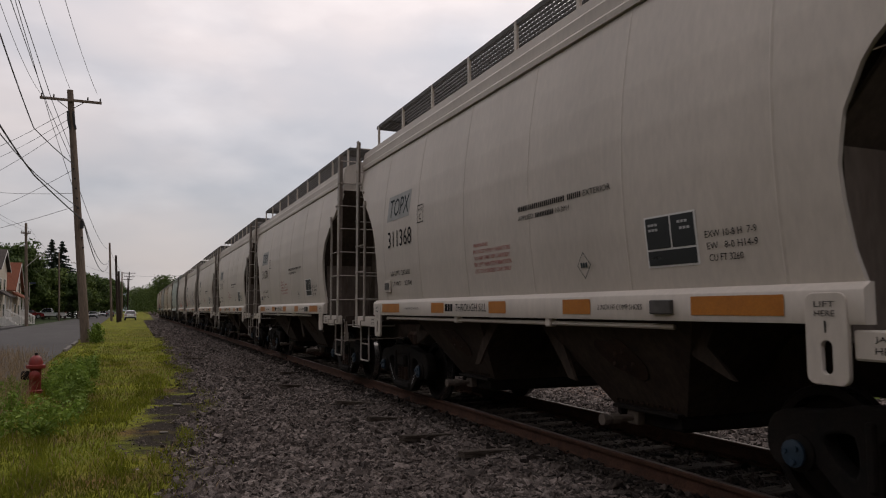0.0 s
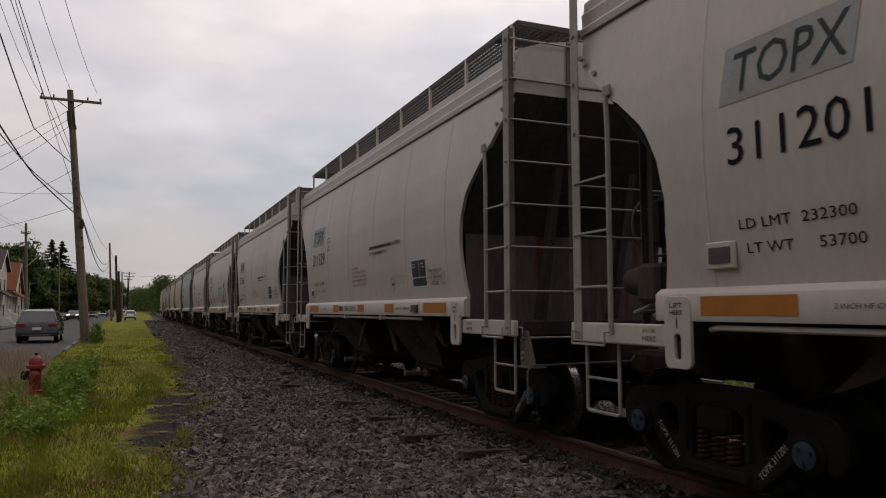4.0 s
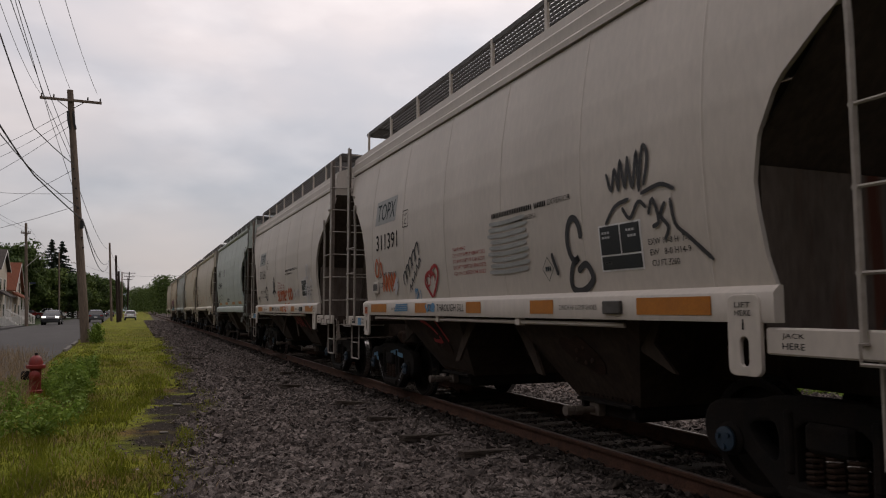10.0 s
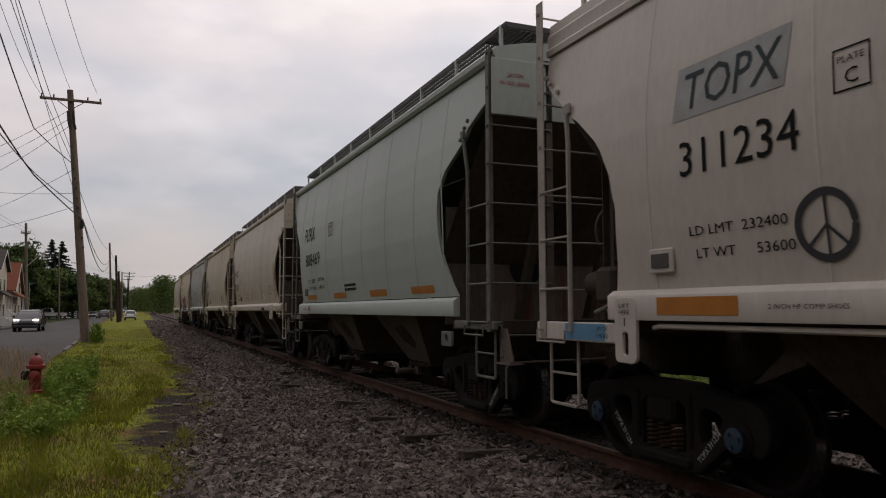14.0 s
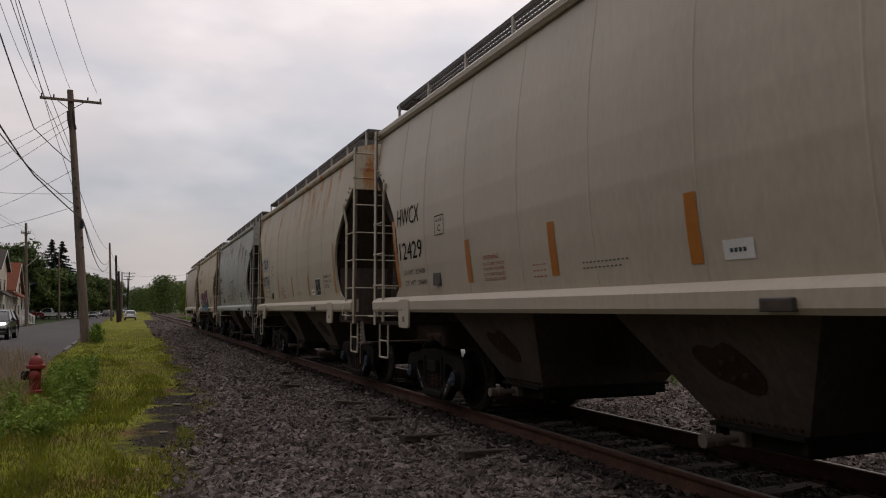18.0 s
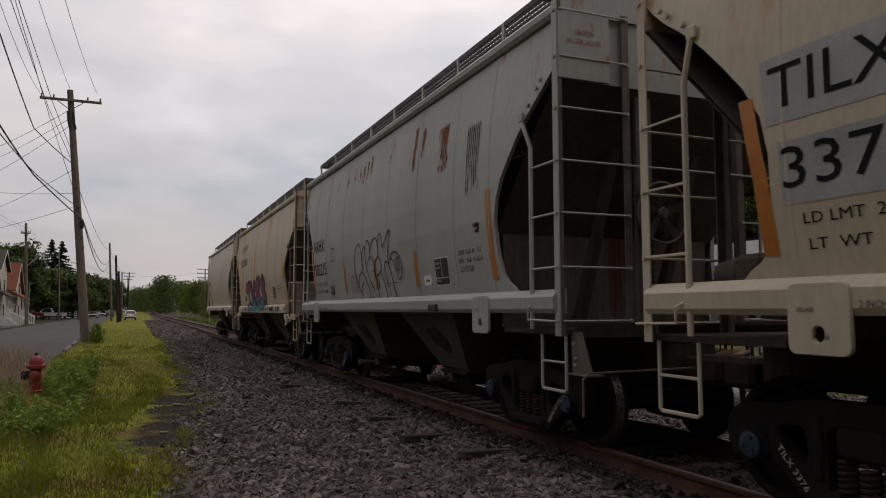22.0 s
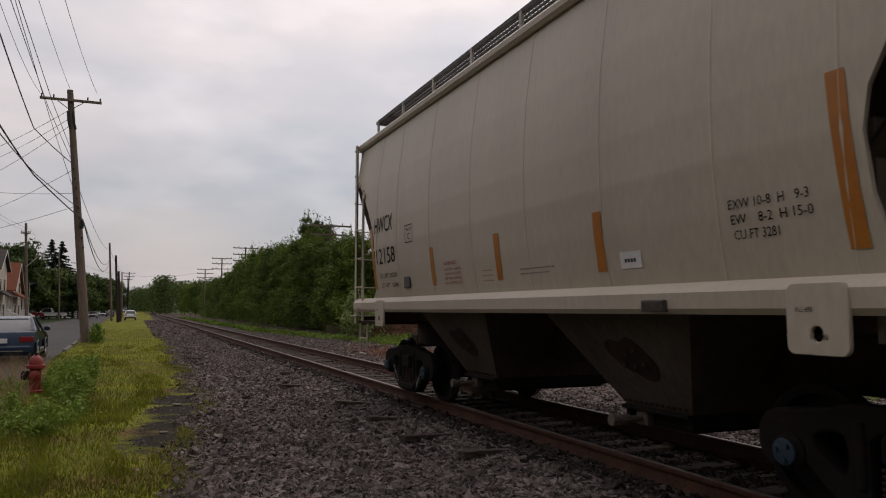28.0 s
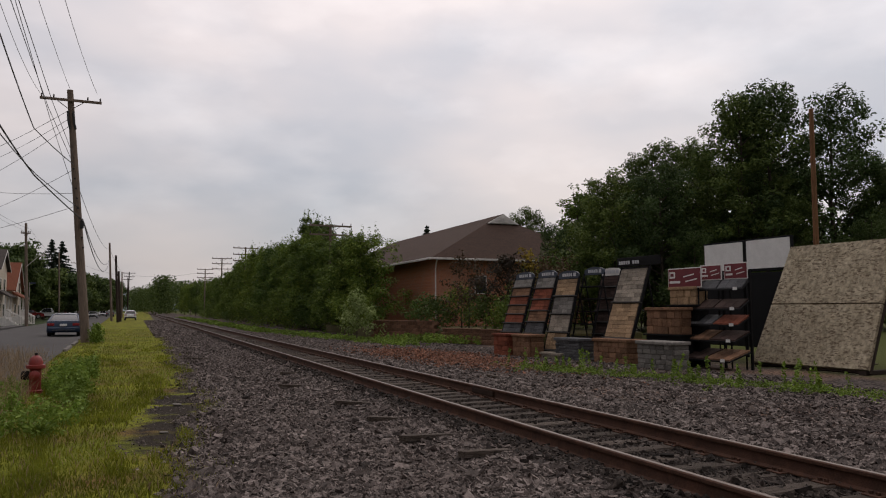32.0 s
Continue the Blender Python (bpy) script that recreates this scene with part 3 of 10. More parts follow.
def outlet_gate(end, w):
    """Sliding gate under a bay: a bolted flange, the frame below it and its guide rails."""
    c = end * 1.86
    g = Geo().box(-w, w, c - 0.47, c + 0.47, 0.50, 0.535, 0.006)
    g.box(-w + 0.14, w - 0.14, c - 0.40, c + 0.40, 0.36, 0.499, 0.015)
    for e in (-1, 1):
        g.box(-w + 0.05, w - 0.05, c + e * 0.43 - 0.03, c + e * 0.43 + 0.03, 0.40, 0.499, 0.008)
    return g


def gate_capstan(end, s, w):
    """Drive shaft of a gate: bearing block, shaft and socketed head standing out at the side."""
    c = end * 1.86 + 0.22
    a = s * (w - 0.1)
    g = Geo().lathe([(0.032, 0), (0.032, s * 0.2), (0.05, s * 0.21), (0.05, s * 0.3), (0.036, s * 0.3), (0.036, s * 0.33), (0.055, s * 0.34), (0.055, s * 0.40), (0.03, s * 0.405)], "x", (a, c, 0.425), 10)
    return span_box(g, a - s * 0.04, a + s * 0.06, c - 0.08, c + 0.08, 0.36, 0.495, 0.012)


def bay_x(zz, kind):
    """Half width of a bay's sloping side at a height."""
    return 0.92 + 0.58 * (zz - 0.52) / 0.93 if kind == "A" else 0.88 + 0.54 * (zz - 0.52) / 0.93


def bolt_plate(end, s, kind):
    """Worn grime-caked wear plate on the bay's sloping side, with an uneven rim."""
    c, z = end * 1.86, 1.0
    rim = [(-0.33, 0.11), (-0.22, 0.17), (-0.07, 0.15), (0.06, 0.2), (0.17, 0.14), (0.25, 0.05), (0.31, -0.06), (0.24, -0.17), (0.1, -0.19), (-0.03, -0.13), (-0.15, -0.1), (-0.28, 0.0)]
    rim = round_loop([(-a, b) for a, b in rim], 2)
    m = len(rim)
    v = [(s * (bay_x(z + b, kind) + o), c + a, z + b) for o in (0.003, 0.012) for a, b in rim]
    f = [tuple(range(m, 2 * m))] + [(i, (i + 1) % m, m + (i + 1) % m, m + i) for i in range(m)]
    return Geo().add(v, f if s < 0 else [tuple(reversed(q)) for q in f])


def clamp_bolt(end, s, kind, k):
    """A worn nut on the plate."""
    i, j = k % 2, k // 2
    zz = 0.93 + 0.12 * i + (0.02, -0.012, 0.008)[j]
    y = end * 1.86 - 0.16 + 0.14 * j + 0.05 * i
    return Geo().lathe([(0.024, -0.02), (0.03, s * 0.022), (0.014, s * 0.032)], "x", (s * (bay_x(zz, kind) + 0.012), y, zz), 7)


def plate_mesh(outer, holes, thick, bevel):
    """A flat casting in the (y, z) plane with rounded edges and openings; its thickness runs along x."""
    cu = bpy.data.curves.new("plate", "CURVE")
    cu.dimensions, cu.fill_mode, cu.extrude, cu.bevel_depth, cu.bevel_resolution = "2D", "BOTH", thick / 2 - bevel, bevel, 1
    for line in [outer] + holes:
        sp = cu.splines.new("POLY")
        sp.points.add(len(line) - 1)
        for q, (a, b) in zip(sp.points, line):
            q.co = (a, b, 0, 1)
        sp.use_cyclic_u = True
    ob = bpy.data.objects.new("plate", cu)
    me = bpy.data.meshes.new_from_object(ob)
    bpy.data.objects.remove(ob)
    bpy.data.curves.remove(cu)
    return Geo().add([(v.co.z, v.co.x, v.co.y) for v in me.vertices], [tuple(p.vertices) for p in me.polygons])


def round_loop(pts, n=3):
    """A closed smooth line through the points."""
    out, m = [], len(pts)
    for i in range(m):
        p0, p1, p2, p3 = (pts[(i + j) % m] for j in (-1, 0, 1, 2))
        for k in range(n):
            t = k / n
            out.append(tuple(0.5 * (2 * b + (c - a) * t + (2 * a - 5 * b + 4 * c - d) * t * t + (3 * b - a - 3 * c + d) * t ** 3) for a, b, c, d in zip(p0, p1, p2, p3)))
    return out


TRUCK_HALF = [(0.36, 0.815), (0.56, 0.775), (0.78, 0.74), (0.98, 0.725), (1.10, 0.68), (1.155, 0.58), (1.15, 0.46), (1.10, 0.375), (1.03, 0.365), (0.99, 0.42), (0.96, 0.52), (0.82, 0.52), (0.77, 0.42), (0.70, 0.36), (0.58, 0.26), (0.44, 0.15), (0.32, 0.11)]
TRUCK_RIM = [(-a, b) for a, b in reversed(TRUCK_HALF)] + TRUCK_HALF


def truck_frame(s):
    """Cast side frame: rounded pedestals over the bearings, two windows and an opening for the springs."""
    win = [(0.45, 0.64), (0.60, 0.655), (0.72, 0.60), (0.69, 0.50), (0.58, 0.40), (0.47, 0.34), (0.42, 0.44)]
    mid = [(-0.3, 0.23), (0.3, 0.23), (0.31, 0.62), (0.22, 0.69), (-0.22, 0.69), (-0.31, 0.62)]
    g = plate_mesh(round_loop(TRUCK_RIM, 2), [round_loop(win, 2), round_loop([(-a, b) for a, b in win][::-1], 2), mid], 0.15, 0.025)
    g.v = [(x + s * 1.0, y, z) for x, y, z in g.v]
    # raised rib along the lower chord and brackets on the column guides
    g.box(min(s * 1.0, s * 1.11), max(s * 1.0, s * 1.11), -0.36, 0.36, 0.13, 0.22, 0.02)
    for e in (-1, 1):
        g.box(min(s * 1.02, s * 1.10), max(s * 1.02, s * 1.10), e * 0.34 - 0.035, e * 0.34 + 0.035, 0.3, 0.74, 0.015)
    return g


def spring(s, y):
    pts = []
    for k in range(43):
        a = k / 42 * 2 * math.pi * 6
        pts.append((s * 1.03 + 0.062 * math.cos(a), y + 0.062 * math.sin(a), 0.25 + 0.23 * k / 42))
    return Geo().tube(pts, 0.014, 5)


def bearing(s, y):
    g = Geo().lathe([(0.1, 0.0), (0.13, 0.02), (0.13, 0.16), (0.11, 0.18)], "x", (s * 0.93 if s > 0 else -1.11, y, AXLE_R), 16)
    return g


def bearing_cap(s, y):
    x = s * 1.115
    d = s * 0.03
    g = Geo().lathe([(0.085, 0), (0.095, d * 0.3), (0.095, d), (0.06, d * 1.2), (0.03, d * 1.3)], "x", (x, 0, 0), 16)
    for k in range(3):
        a = 2 * math.pi * k / 3
        g.lathe([(0.02, 0), (0.02, d * 0.8)], "x", (x + d, 0.055 * math.cos(a), 0.055 * math.sin(a)), 6)
    return g


def wheel(s):
    """A dished wheel with its flange inside."""
    prof = [(0.12, 0.83), (0.15, 0.80), (0.17, 0.765), (0.30, 0.72), (0.375, 0.72), (0.385, 0.81), (0.425, 0.822), (0.452, 0.812), (0.457, 0.76), (0.460, 0.722), (0.468, 0.715), (0.484, 0.70), (0.484, 0.69), (0.47, 0.683), (0.40, 0.68), (0.38, 0.70), (0.2, 0.67), (0.14, 0.64), (0.12, 0.62)]
    g = Geo().lathe([(r, s * d) for r, d in prof], "x", (0, 0, 0), 40)
    return g


def wheel_tread(s):
    g = Geo().lathe([(0.4535, s * 0.813), (0.4585, s * 0.76), (0.4615, s * 0.722), (0.4525, s * 0.722)], "x", (0, 0, 0), 40)
    g.f = g.f[:-2]      # an open band round the rim
    return g


def span_box(g, x0, x1, y0, y1, z0, z1, c=0.004):
    """A box between corners given in any order."""
    return g.box(min(x0, x1), max(x0, x1), min(y0, y1), max(y0, y1), min(z0, z1), max(z0, z1), c)


def ladder_bits(T, kind, s, end, car, bar, rail_paint):
    """Corner ladder: corner angle, side rail, inner angle, rungs, bolts; stirrup step, hand grips and step bracket below it."""
    P = T["post_y"]
    yp, yr = end * P, end * (P - T["rail"])
    xo, xi, low, top, w = s * 1.575, s * 0.75, T["low"], T["post_top"], T["flange"]
    zt, zb = T["rail_top"]
    lad = part("ladder", span_box(Geo(), xo, xo - s * 0.014, yp, yp - end * w, low, top, 0.003), bar, car, "bolted angle-iron corner ladder")
    # The angle's end face takes the darker paint to stand for shade.
    part("end_flange", span_box(Geo(), xo - s * 0.0145, xo - s * w * 0.62, yp, yp - end * 0.014, low, top, 0.003), END_BAR, lad, "grimy inner flange, darkened as the angle's shaded side")
    part("inner_post", span_box(span_box(Geo(), xi + s * 0.045, xi - s * 0.045, yp, yp - end * 0.014, low + 0.02, top - 0.06), xi - s * 0.031, xi - s * 0.045, yp - end * 0.0145, yp - end * 0.09, low + 0.02, top - 0.06), END_BAR, lad)
    wall = lambda z: s * (lerp_table(T["half"], z) + 0.004)
    ya = end * (arch_y(T, zt + 0.03, end) - 0.03)
    part("side_rail", Geo().tube([(wall(zt), ya, zt + 0.05), (wall(zt) + s * 0.012, ya + end * 0.02, zt), (xo, yr, zb), (xo, yr, low + 0.06)], 0.024, 6), rail_paint, lad)
    part("rail_bracket", span_box(Geo(), wall(zt), wall(zt) + s * 0.03, ya - end * 0.05, ya + end * 0.05, zt + 0.02, zt + 0.12, 0.008), bar, lad)
    for z in T["side_rungs"]:
        part("rung", Geo().tube([(xo + s * 0.006, yr, z), (xo + s * 0.006, yp - end * w * 0.4, z)], 0.0125, 5), bar, lad)
        part("bolt", Geo().lathe([(0.024, 0), (0.024, s * 0.02)], "x", (xo, yr, z), 6), bar, lad)
    for z in T["end_rungs"]:
        part("end_rung", Geo().tube([(xo - s * 0.03, yp + end * 0.012, z), (xi - s * 0.02, yp + end * 0.012, z)], 0.0115, 5), bar, lad)
        part("bolt", Geo().lathe([(0.022, 0), (0.022, s * 0.018)], "x", (xo, yp - end * w * 0.4, z), 6), bar, lad)
        part("bolt", Geo().lathe([(0.02, 0), (0.02, end * 0.026)], "y", (xi, yp, z), 6), bar, lad)
    part("cross_grab", Geo().tube([(xi, yp + end * 0.012, T["end_rungs"][2] + (0.0 if kind == "A" else 0.52)), (-xi, yp + end * 0.012, T["end_rungs"][2] + (0.0 if kind == "A" else 0.52))], 0.0125, 5), bar, lad) if s < 0 else None
    # bolted brackets where the post meets the roof's corner
    for dz in (0.0, 0.13, 0.2):
        part("bolt", Geo().lathe([(0.026, 0), (0.026, s * 0.03)], "x", (s * (lerp_table(T["half"], 3.62) + 0.002), end * (arch_y(T, 3.56 + dz, end) - 0.05), 3.6 + dz), 6), bar, lad)
    z0, z1 = T["stirrup"]
    xs_ = s * 1.475
    ysa, ysb = yr + end * 0.03, yp - end * 0.06
    part("stirrup_step", Geo().tube([(xs_, ysa, low + 0.02), (xs_, ysa, z0 + 0.02), (xs_, ysa + end * 0.03, z0), (xs_, ysb - end * 0.02, z0), (xs_, ysb, z0 + 0.02), (xs_, ysb, low + 0.02)], 0.017, 6).tube([(xs_, ysa, z1), (xs_, ysb, z1)], 0.0135, 5), bar, car, "bent bar stirrup step")
    # bent hand grips under the end sill
    zg = low + 0.07
    def grip(a, b, out):
        o = Vector(out)
        a, b = Vector(a), Vector(b)
        d = Vector((0, 0, -0.11))
        return Geo().tube([a, a + o, a + o + d, b + o + d, b + o, b], 0.0125, 5)
    if kind == "B":
        part("grab_bar", Geo().tube([(s * 1.6, yr + end * 0.03, 1.5), (s * 1.66, yr + end * 0.06, 1.46), (s * 1.66, yr + end * 0.06, 1.345), (s * 1.66, yp - end * 0.02, 1.335), (s * 1.58, yp - end * 0.01, 1.335)], 0.0125, 5), bar, car)
    else:
        part("grab_bar", grip((s * 1.56, yr + end * 0.02, zg), (s * 1.56, yp - end * 0.06, zg), (s * 0.075, 0, 0)), bar, car)
        part("grab_bar", grip((s * 1.46, yp, zg), (s * 0.78, yp, zg), (0, end * 0.075, 0)), bar, car)
    if s == end:
        # bracket that carries the uncoupling lever
        q = [(P - 0.03, low + 0.04), (P + 0.15, low + 0.04), (P + 0.31, 0.88), (P + 0.31, 0.84), (P - 0.01, 0.84)]
        br = part("lever_bracket", Geo().prism([(end * a, b) for a, b in (q if end > 0 else q[::-1])], "x", min(s * 1.44, s * 1.425), max(s * 1.44, s * 1.425)), END_BAR, car)
        span_box_lip = span_box(Geo(), s * 1.5, s * 1.3, end * (P - 0.02), end * (P + 0.32), 0.825, 0.84, 0.003)
        part("foot_lip", span_box_lip, END_BAR, br)
        for dy, z in ((0.03, 1.12), (0.06, 0.98), (0.05, 0.92)):
            part("bolt", Geo().lathe([(0.018, 0), (0.018, s * 0.016)], "x", (s * 1.441, end * (P + dy), z), 6), bar, br)


def lift_plate(T, s, end):
    """Jacking plate with an oblong slot and rounded corners."""
    yc, w, z0, z1, x, hole_z, hh, hw = T["lift"]
    r = min(w, 0.05, (z1 - z0) * 0.12)
    rim = []
    for cy, cz, a0 in ((w - r, z1 - r - z0, 0), (-w + r, z1 - r - z0, 90), (-w + r, r, 180), (w - r, r, 270)):
        rim += [(cy + r * math.cos(radians(a0 + a)), z0 + cz + r * math.sin(radians(a0 + a))) for a in (0, 30, 60, 90)]
    slot = [(hw * math.cos(radians(a)), hole_z + (hh - hw if a <= 180 else hw - hh) + hw * math.sin(radians(a))) for a in range(0, 360, 24)]
    g = plate_mesh(rim, [slot], 0.035, 0.006)
    g.v = [(a + s * (x - 0.0175), b + end * yc, c) for a, b, c in g.v]
    return g


def running_board(T, s):
    """Open grating walk along the roof's edge."""
    x1, x0, z, e = s * T["board_x"], s * (T["board_x"] - 0.55), T["board_z"], T["board_end"]
    g = Geo()
    lo, hi = min(x0, x1), max(x0, x1)
    g.box(x1 - 0.012, x1 + 0.012, -e, e, z - 0.05, z + 0.01)
    g.box(x0 - 0.012, x0 + 0.012, -e, e, z - 0.05, z + 0.01)
    k = int(2 * e / 0.085)
    for i in range(k + 1):
        y = -e + 2 * e * i / k
        g.add([(lo, y - 0.013, z - 0.03), (hi, y - 0.013, z - 0.03), (hi, y + 0.013, z + 0.005), (lo, y + 0.013, z + 0.005)], [(0, 1, 2, 3)])
    for j in range(1, 8):
        x = lo + (hi - lo) * j / 8
        g.box(x - 0.008, x + 0.008, -e, e, z - 0.03, z + 0.005)
    return g


def end_platform(T, end):
    """Grating across the roof's end."""
    z, y0, y1 = T["board_z"], T["board_end"] - 0.5, T["board_end"] + 0.12
    g = Geo()
    a, b = min(end * y0, end * y1), max(end * y0, end * y1)
    X = T["board_x"]
    for yy in (a, b):
        g.box(-X, X, yy - 0.012, yy + 0.012, z - 0.05, z + 0.012)
    for i in range(31):
        x = -X + 2 * X * i / 30
        g.box(x - 0.009, x + 0.009, a, b, z - 0.03, z + 0.006)
    for j in range(1, 7):
        y = a + (b - a) * j / 7
        g.box(-X, X, y - 0.009, y + 0.009, z - 0.028, z + 0.004)
    return g


def coupler(end, L):
    g = Geo().box(-0.1, 0.1, min(end * 5.5, end * 6.25), max(end * 5.5, end * 6.25), 0.76, 0.96, 0.02)
    g.box(-0.22, 0.2, min(end * 6.15, end * (L - 0.01)), max(end * 6.15, end * (L - 0.01)), 0.72, 1.0, 0.05)
    return g


def build_car(T, kind, name, paint, caps, label):
    """One covered hopper car with all its parts; its empty stands on the rail head at mid-car."""
    car = thing(name, label, "freight car", group="cars of the train")
    part("side_sheet", side_sheet(T, -1), paint, car)
    part("side_sheet", side_sheet(T, 1), paint, car)
    roof = part("roof", car_roof(T), paint, car)
    for s in (-1, 1):
        part("side_sill", side_sill(T, kind, s), paint, car)
        brd = part("running_board", running_board(T, s), GRATING, roof, "dark open steel grating")
        e = T["board_end"]
        rz = lerp_table(sorted((x, z) for x, z in T["roof"]), T["board_x"])
        for i in range(9):
            y = -e + 2 * e * i / 8
            x = s * T["board_x"]
            part("support", Geo().box(x - 0.016, x + 0.016, y - 0.028, y + 0.028, T["roof"][-4][1] - 0.06, T["board_z"], 0.0), GALV if kind == "B" else paint, car)
        for y in [e * q for q in T["seams"] for e in (-1, 1)]:
            zs = [z for z, _ in T["half"]]
            lo = zs[0] + 0.02
            # weld seam rib standing 6 mm proud
            pts = [zs[0] + (zs[-1] - zs[0]) * k / 16 for k in range(17)]
            pts = [z for z in pts if abs(y) < arch_y(T, z, y) - 0.05]
            if len(pts) < 3:
                continue
            g = Geo()
            v = []
            for z in pts:
                x = lerp_table(T["half"], z)
                v += [(s * (x - 0.001), y - 0.02, z), (s * (x + 0.007), y, z), (s * (x - 0.001), y + 0.02, z)]
            f = []
            for k in range(len(pts) - 1):
                for j in range(2):
                    q = (3 * k + j, 3 * k + j + 1, 3 * k + j + 4, 3 * k + j + 3)
                    f.append(q if s > 0 else tuple(reversed(q)))
            part("weld_seam", g.add(v, f), paint, car)
    part("hatch_trough", Geo().prism([(-0.45, 4.58), (-0.4, T["board_z"] - 0.12), (0.4, T["board_z"] - 0.12), (0.45, 4.58)], "y", -5.0, 5.0), paint, roof)
    for end in (-1, 1):
        part("end_panel", end_panel(T, end), paint, car)
        part("slope_sheet", slope_sheet(T, end), BULK if kind == "T" else SLOPE, car, "grimy brown slope sheet, darkened for the overhang's shade")
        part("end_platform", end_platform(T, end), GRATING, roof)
        hop = part("hopper_bay", hopper(end, kind), GRIME_SHADE if kind == "A" else BAY, car, "grimy sloping hopper bay, coloured darker for the underside's shade")
        gw = 1.0 if kind == "A" else 0.95
        part("outlet_gate", outlet_gate(end, gw), BLACK_STEEL, hop, "greasy black outlet gate")
        for s in (-1, 1):
            part("capstan", gate_capstan(end, s, gw), END_BAR, hop, "dusty gate drive shaft")
            part("wear_plate", bolt_plate(end, s, kind), BROWN_STEEL, hop, "rust-brown wear plate with worn nuts")
            for k in range(5):
                part("nut", clamp_bolt(end, s, kind, k), BROWN_STEEL, hop)
            if kind == "A":
                part("gusset", hopper_wing(end, s), GRIME_SHADE, hop)
                part("gusset", outer_wing(end, s), GRIME_SHADE, hop)
            bl = Geo()
            for k in range(12):
                bl.lathe([(0.014, 0), (0.014, s * 0.018)], "x", (s * (bay_x(0.575, kind) + 0.002), end * (1.42 + 0.078 * k), 0.575), 6)
            tagged(part("flange_bolts", bl, BROWN_STEEL, hop), kind="stuff")
            part("lift_plate", lift_plate(T, s, end), GREEN_DUST if kind == "G" else paint, car, "pierced jacking plate")
            bar = {"A": BAR_GREY, "G": GREEN_DUST}.get(kind, paint)
            ladder_bits(T, kind, s, end, car, bar, OLD_RUST if kind == "T" else bar)
            if T["end_sill"]:
                ea, e0, e1 = T["end_sill"]
                part("end_sill_plate", span_box(Geo(), s * 1.565, s * 1.50, end * ea, end * (T["post_y"] + 0.07), e0, e1, 0.012), GREEN_DUST if kind == "G" else paint, car)
        P = T["post_y"]
        part("end_deck", span_box(Geo(), -1.49, 1.49, end * 4.6, end * (P + 0.0), 1.20, 1.25, 0.0), GRIME_SHADE, car)
        part("end_beam", span_box(Geo(), -1.42, 1.42, end * (P + 0.005), end * (P + 0.05), 1.17, 1.32, 0.006), GRIME_SHADE, car)
        hl = end * (P + 0.29)
        part("uncoupling_lever", Geo().tube([(end * 1.52, hl, 0.46), (end * 1.52, hl, 0.80), (end * 1.46, hl, 0.855), (end * 0.2, hl, 0.87), (end * 0.15, hl, 0.93)], 0.0115, 5), END_BAR, car, "dusty uncoupling lever")
        part("coupler", coupler(end, T["half_len"]), BROWN_STEEL, car, "rusty knuckle coupler")
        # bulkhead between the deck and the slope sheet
        part("bulkhead", span_box(Geo(), -1.47, 1.47, end * (T["wall_y"] - 0.04), end * T["wall_y"], 1.25, T["bulk"], 0.0), PALE_BULK if kind == "T" else BULK, car, "dusty upright end sheet, darker than the sides")
        if kind == "G":
            part("port_cover", Geo().lathe([(0.26, 0.0), (0.26, end * 0.012), (0.22, end * 0.02)], "y", (-0.25, end * (T["wall_y"] + 0.002), 2.05), 20), BLACK_STEEL, car, "round black port in the end sheet")
        # side frames and springs of the truck
        for s in (-1, 1):
            fr = truck_frame(s)
            fr.v = [(x, y + end * T["truck"], z) for x, y, z in fr.v]
            sf = part("truck_side_frame", fr, BLACK_STEEL, car, "grimy black cast truck side frame")
            for dy in (-0.16, 0.0, 0.16):
                part("coil_spring", spring(s, end * T["truck"] + dy), BROWN_STEEL, sf)
            for a in (-0.89, 0.89):
                part("bearing", bearing(s, end * T["truck"] + a), BLACK_STEEL, sf)
        y = end * T["truck"]
        part("bolster", Geo().box(-1.12, 1.12, y - 0.19, y + 0.19, 0.48, 0.68, 0.03).box(-0.3, 0.3, y - 0.3, y + 0.3, 0.6, 1.2, 0.03), BLACK_STEEL, car)
        part("brake_beam", Geo().box(-0.75, 0.75, y - 0.45, y - 0.37, 0.36, 0.46).box(-0.75, 0.75, y + 0.37, y + 0.45, 0.36, 0.46), BLACK_STEEL, car)
    part("centre_sill", Geo().box(-0.3, 0.3, -5.95, 5.95, 0.80, 1.24, 0.01), GRIME_SHADE, car)
    # train line pipe along the near sill
    for s in (-1, 1):
        if kind == "A":
            pipe = part("air_pipe", Geo().tube([(s * 1.48, -2.9, 1.31), (s * 1.53, -2.7, 1.315), (s * 1.53, 4.0, 1.315), (s * 1.5, 4.1, 1.3)], 0.022, 7), paint, car)
            for y in (-1.18, 1.1):
                part("pipe_clamp", Geo().box(min(s * 1.49, s * 1.57), max(s * 1.49, s * 1.57), y, y + 0.1, 1.28, 1.38, 0.01), paint, pipe)
    # brake gear on the far end platform: cylinder, reservoir, hand wheel
    part("air_reservoir", Geo().lathe([(0.1, -0.42), (0.2, -0.36), (0.21, 0), (0.2, 0.36), (0.1, 0.42)], "x", (-0.35, 5.15, 1.62), 14), SLOPE, car)
    part("brake_cylinder", Geo().lathe([(0.14, -0.2), (0.15, -0.18), (0.15, 0.2), (0.1, 0.28)], "x", (0.7, 5.25, 1.5), 14), SLOPE, car)
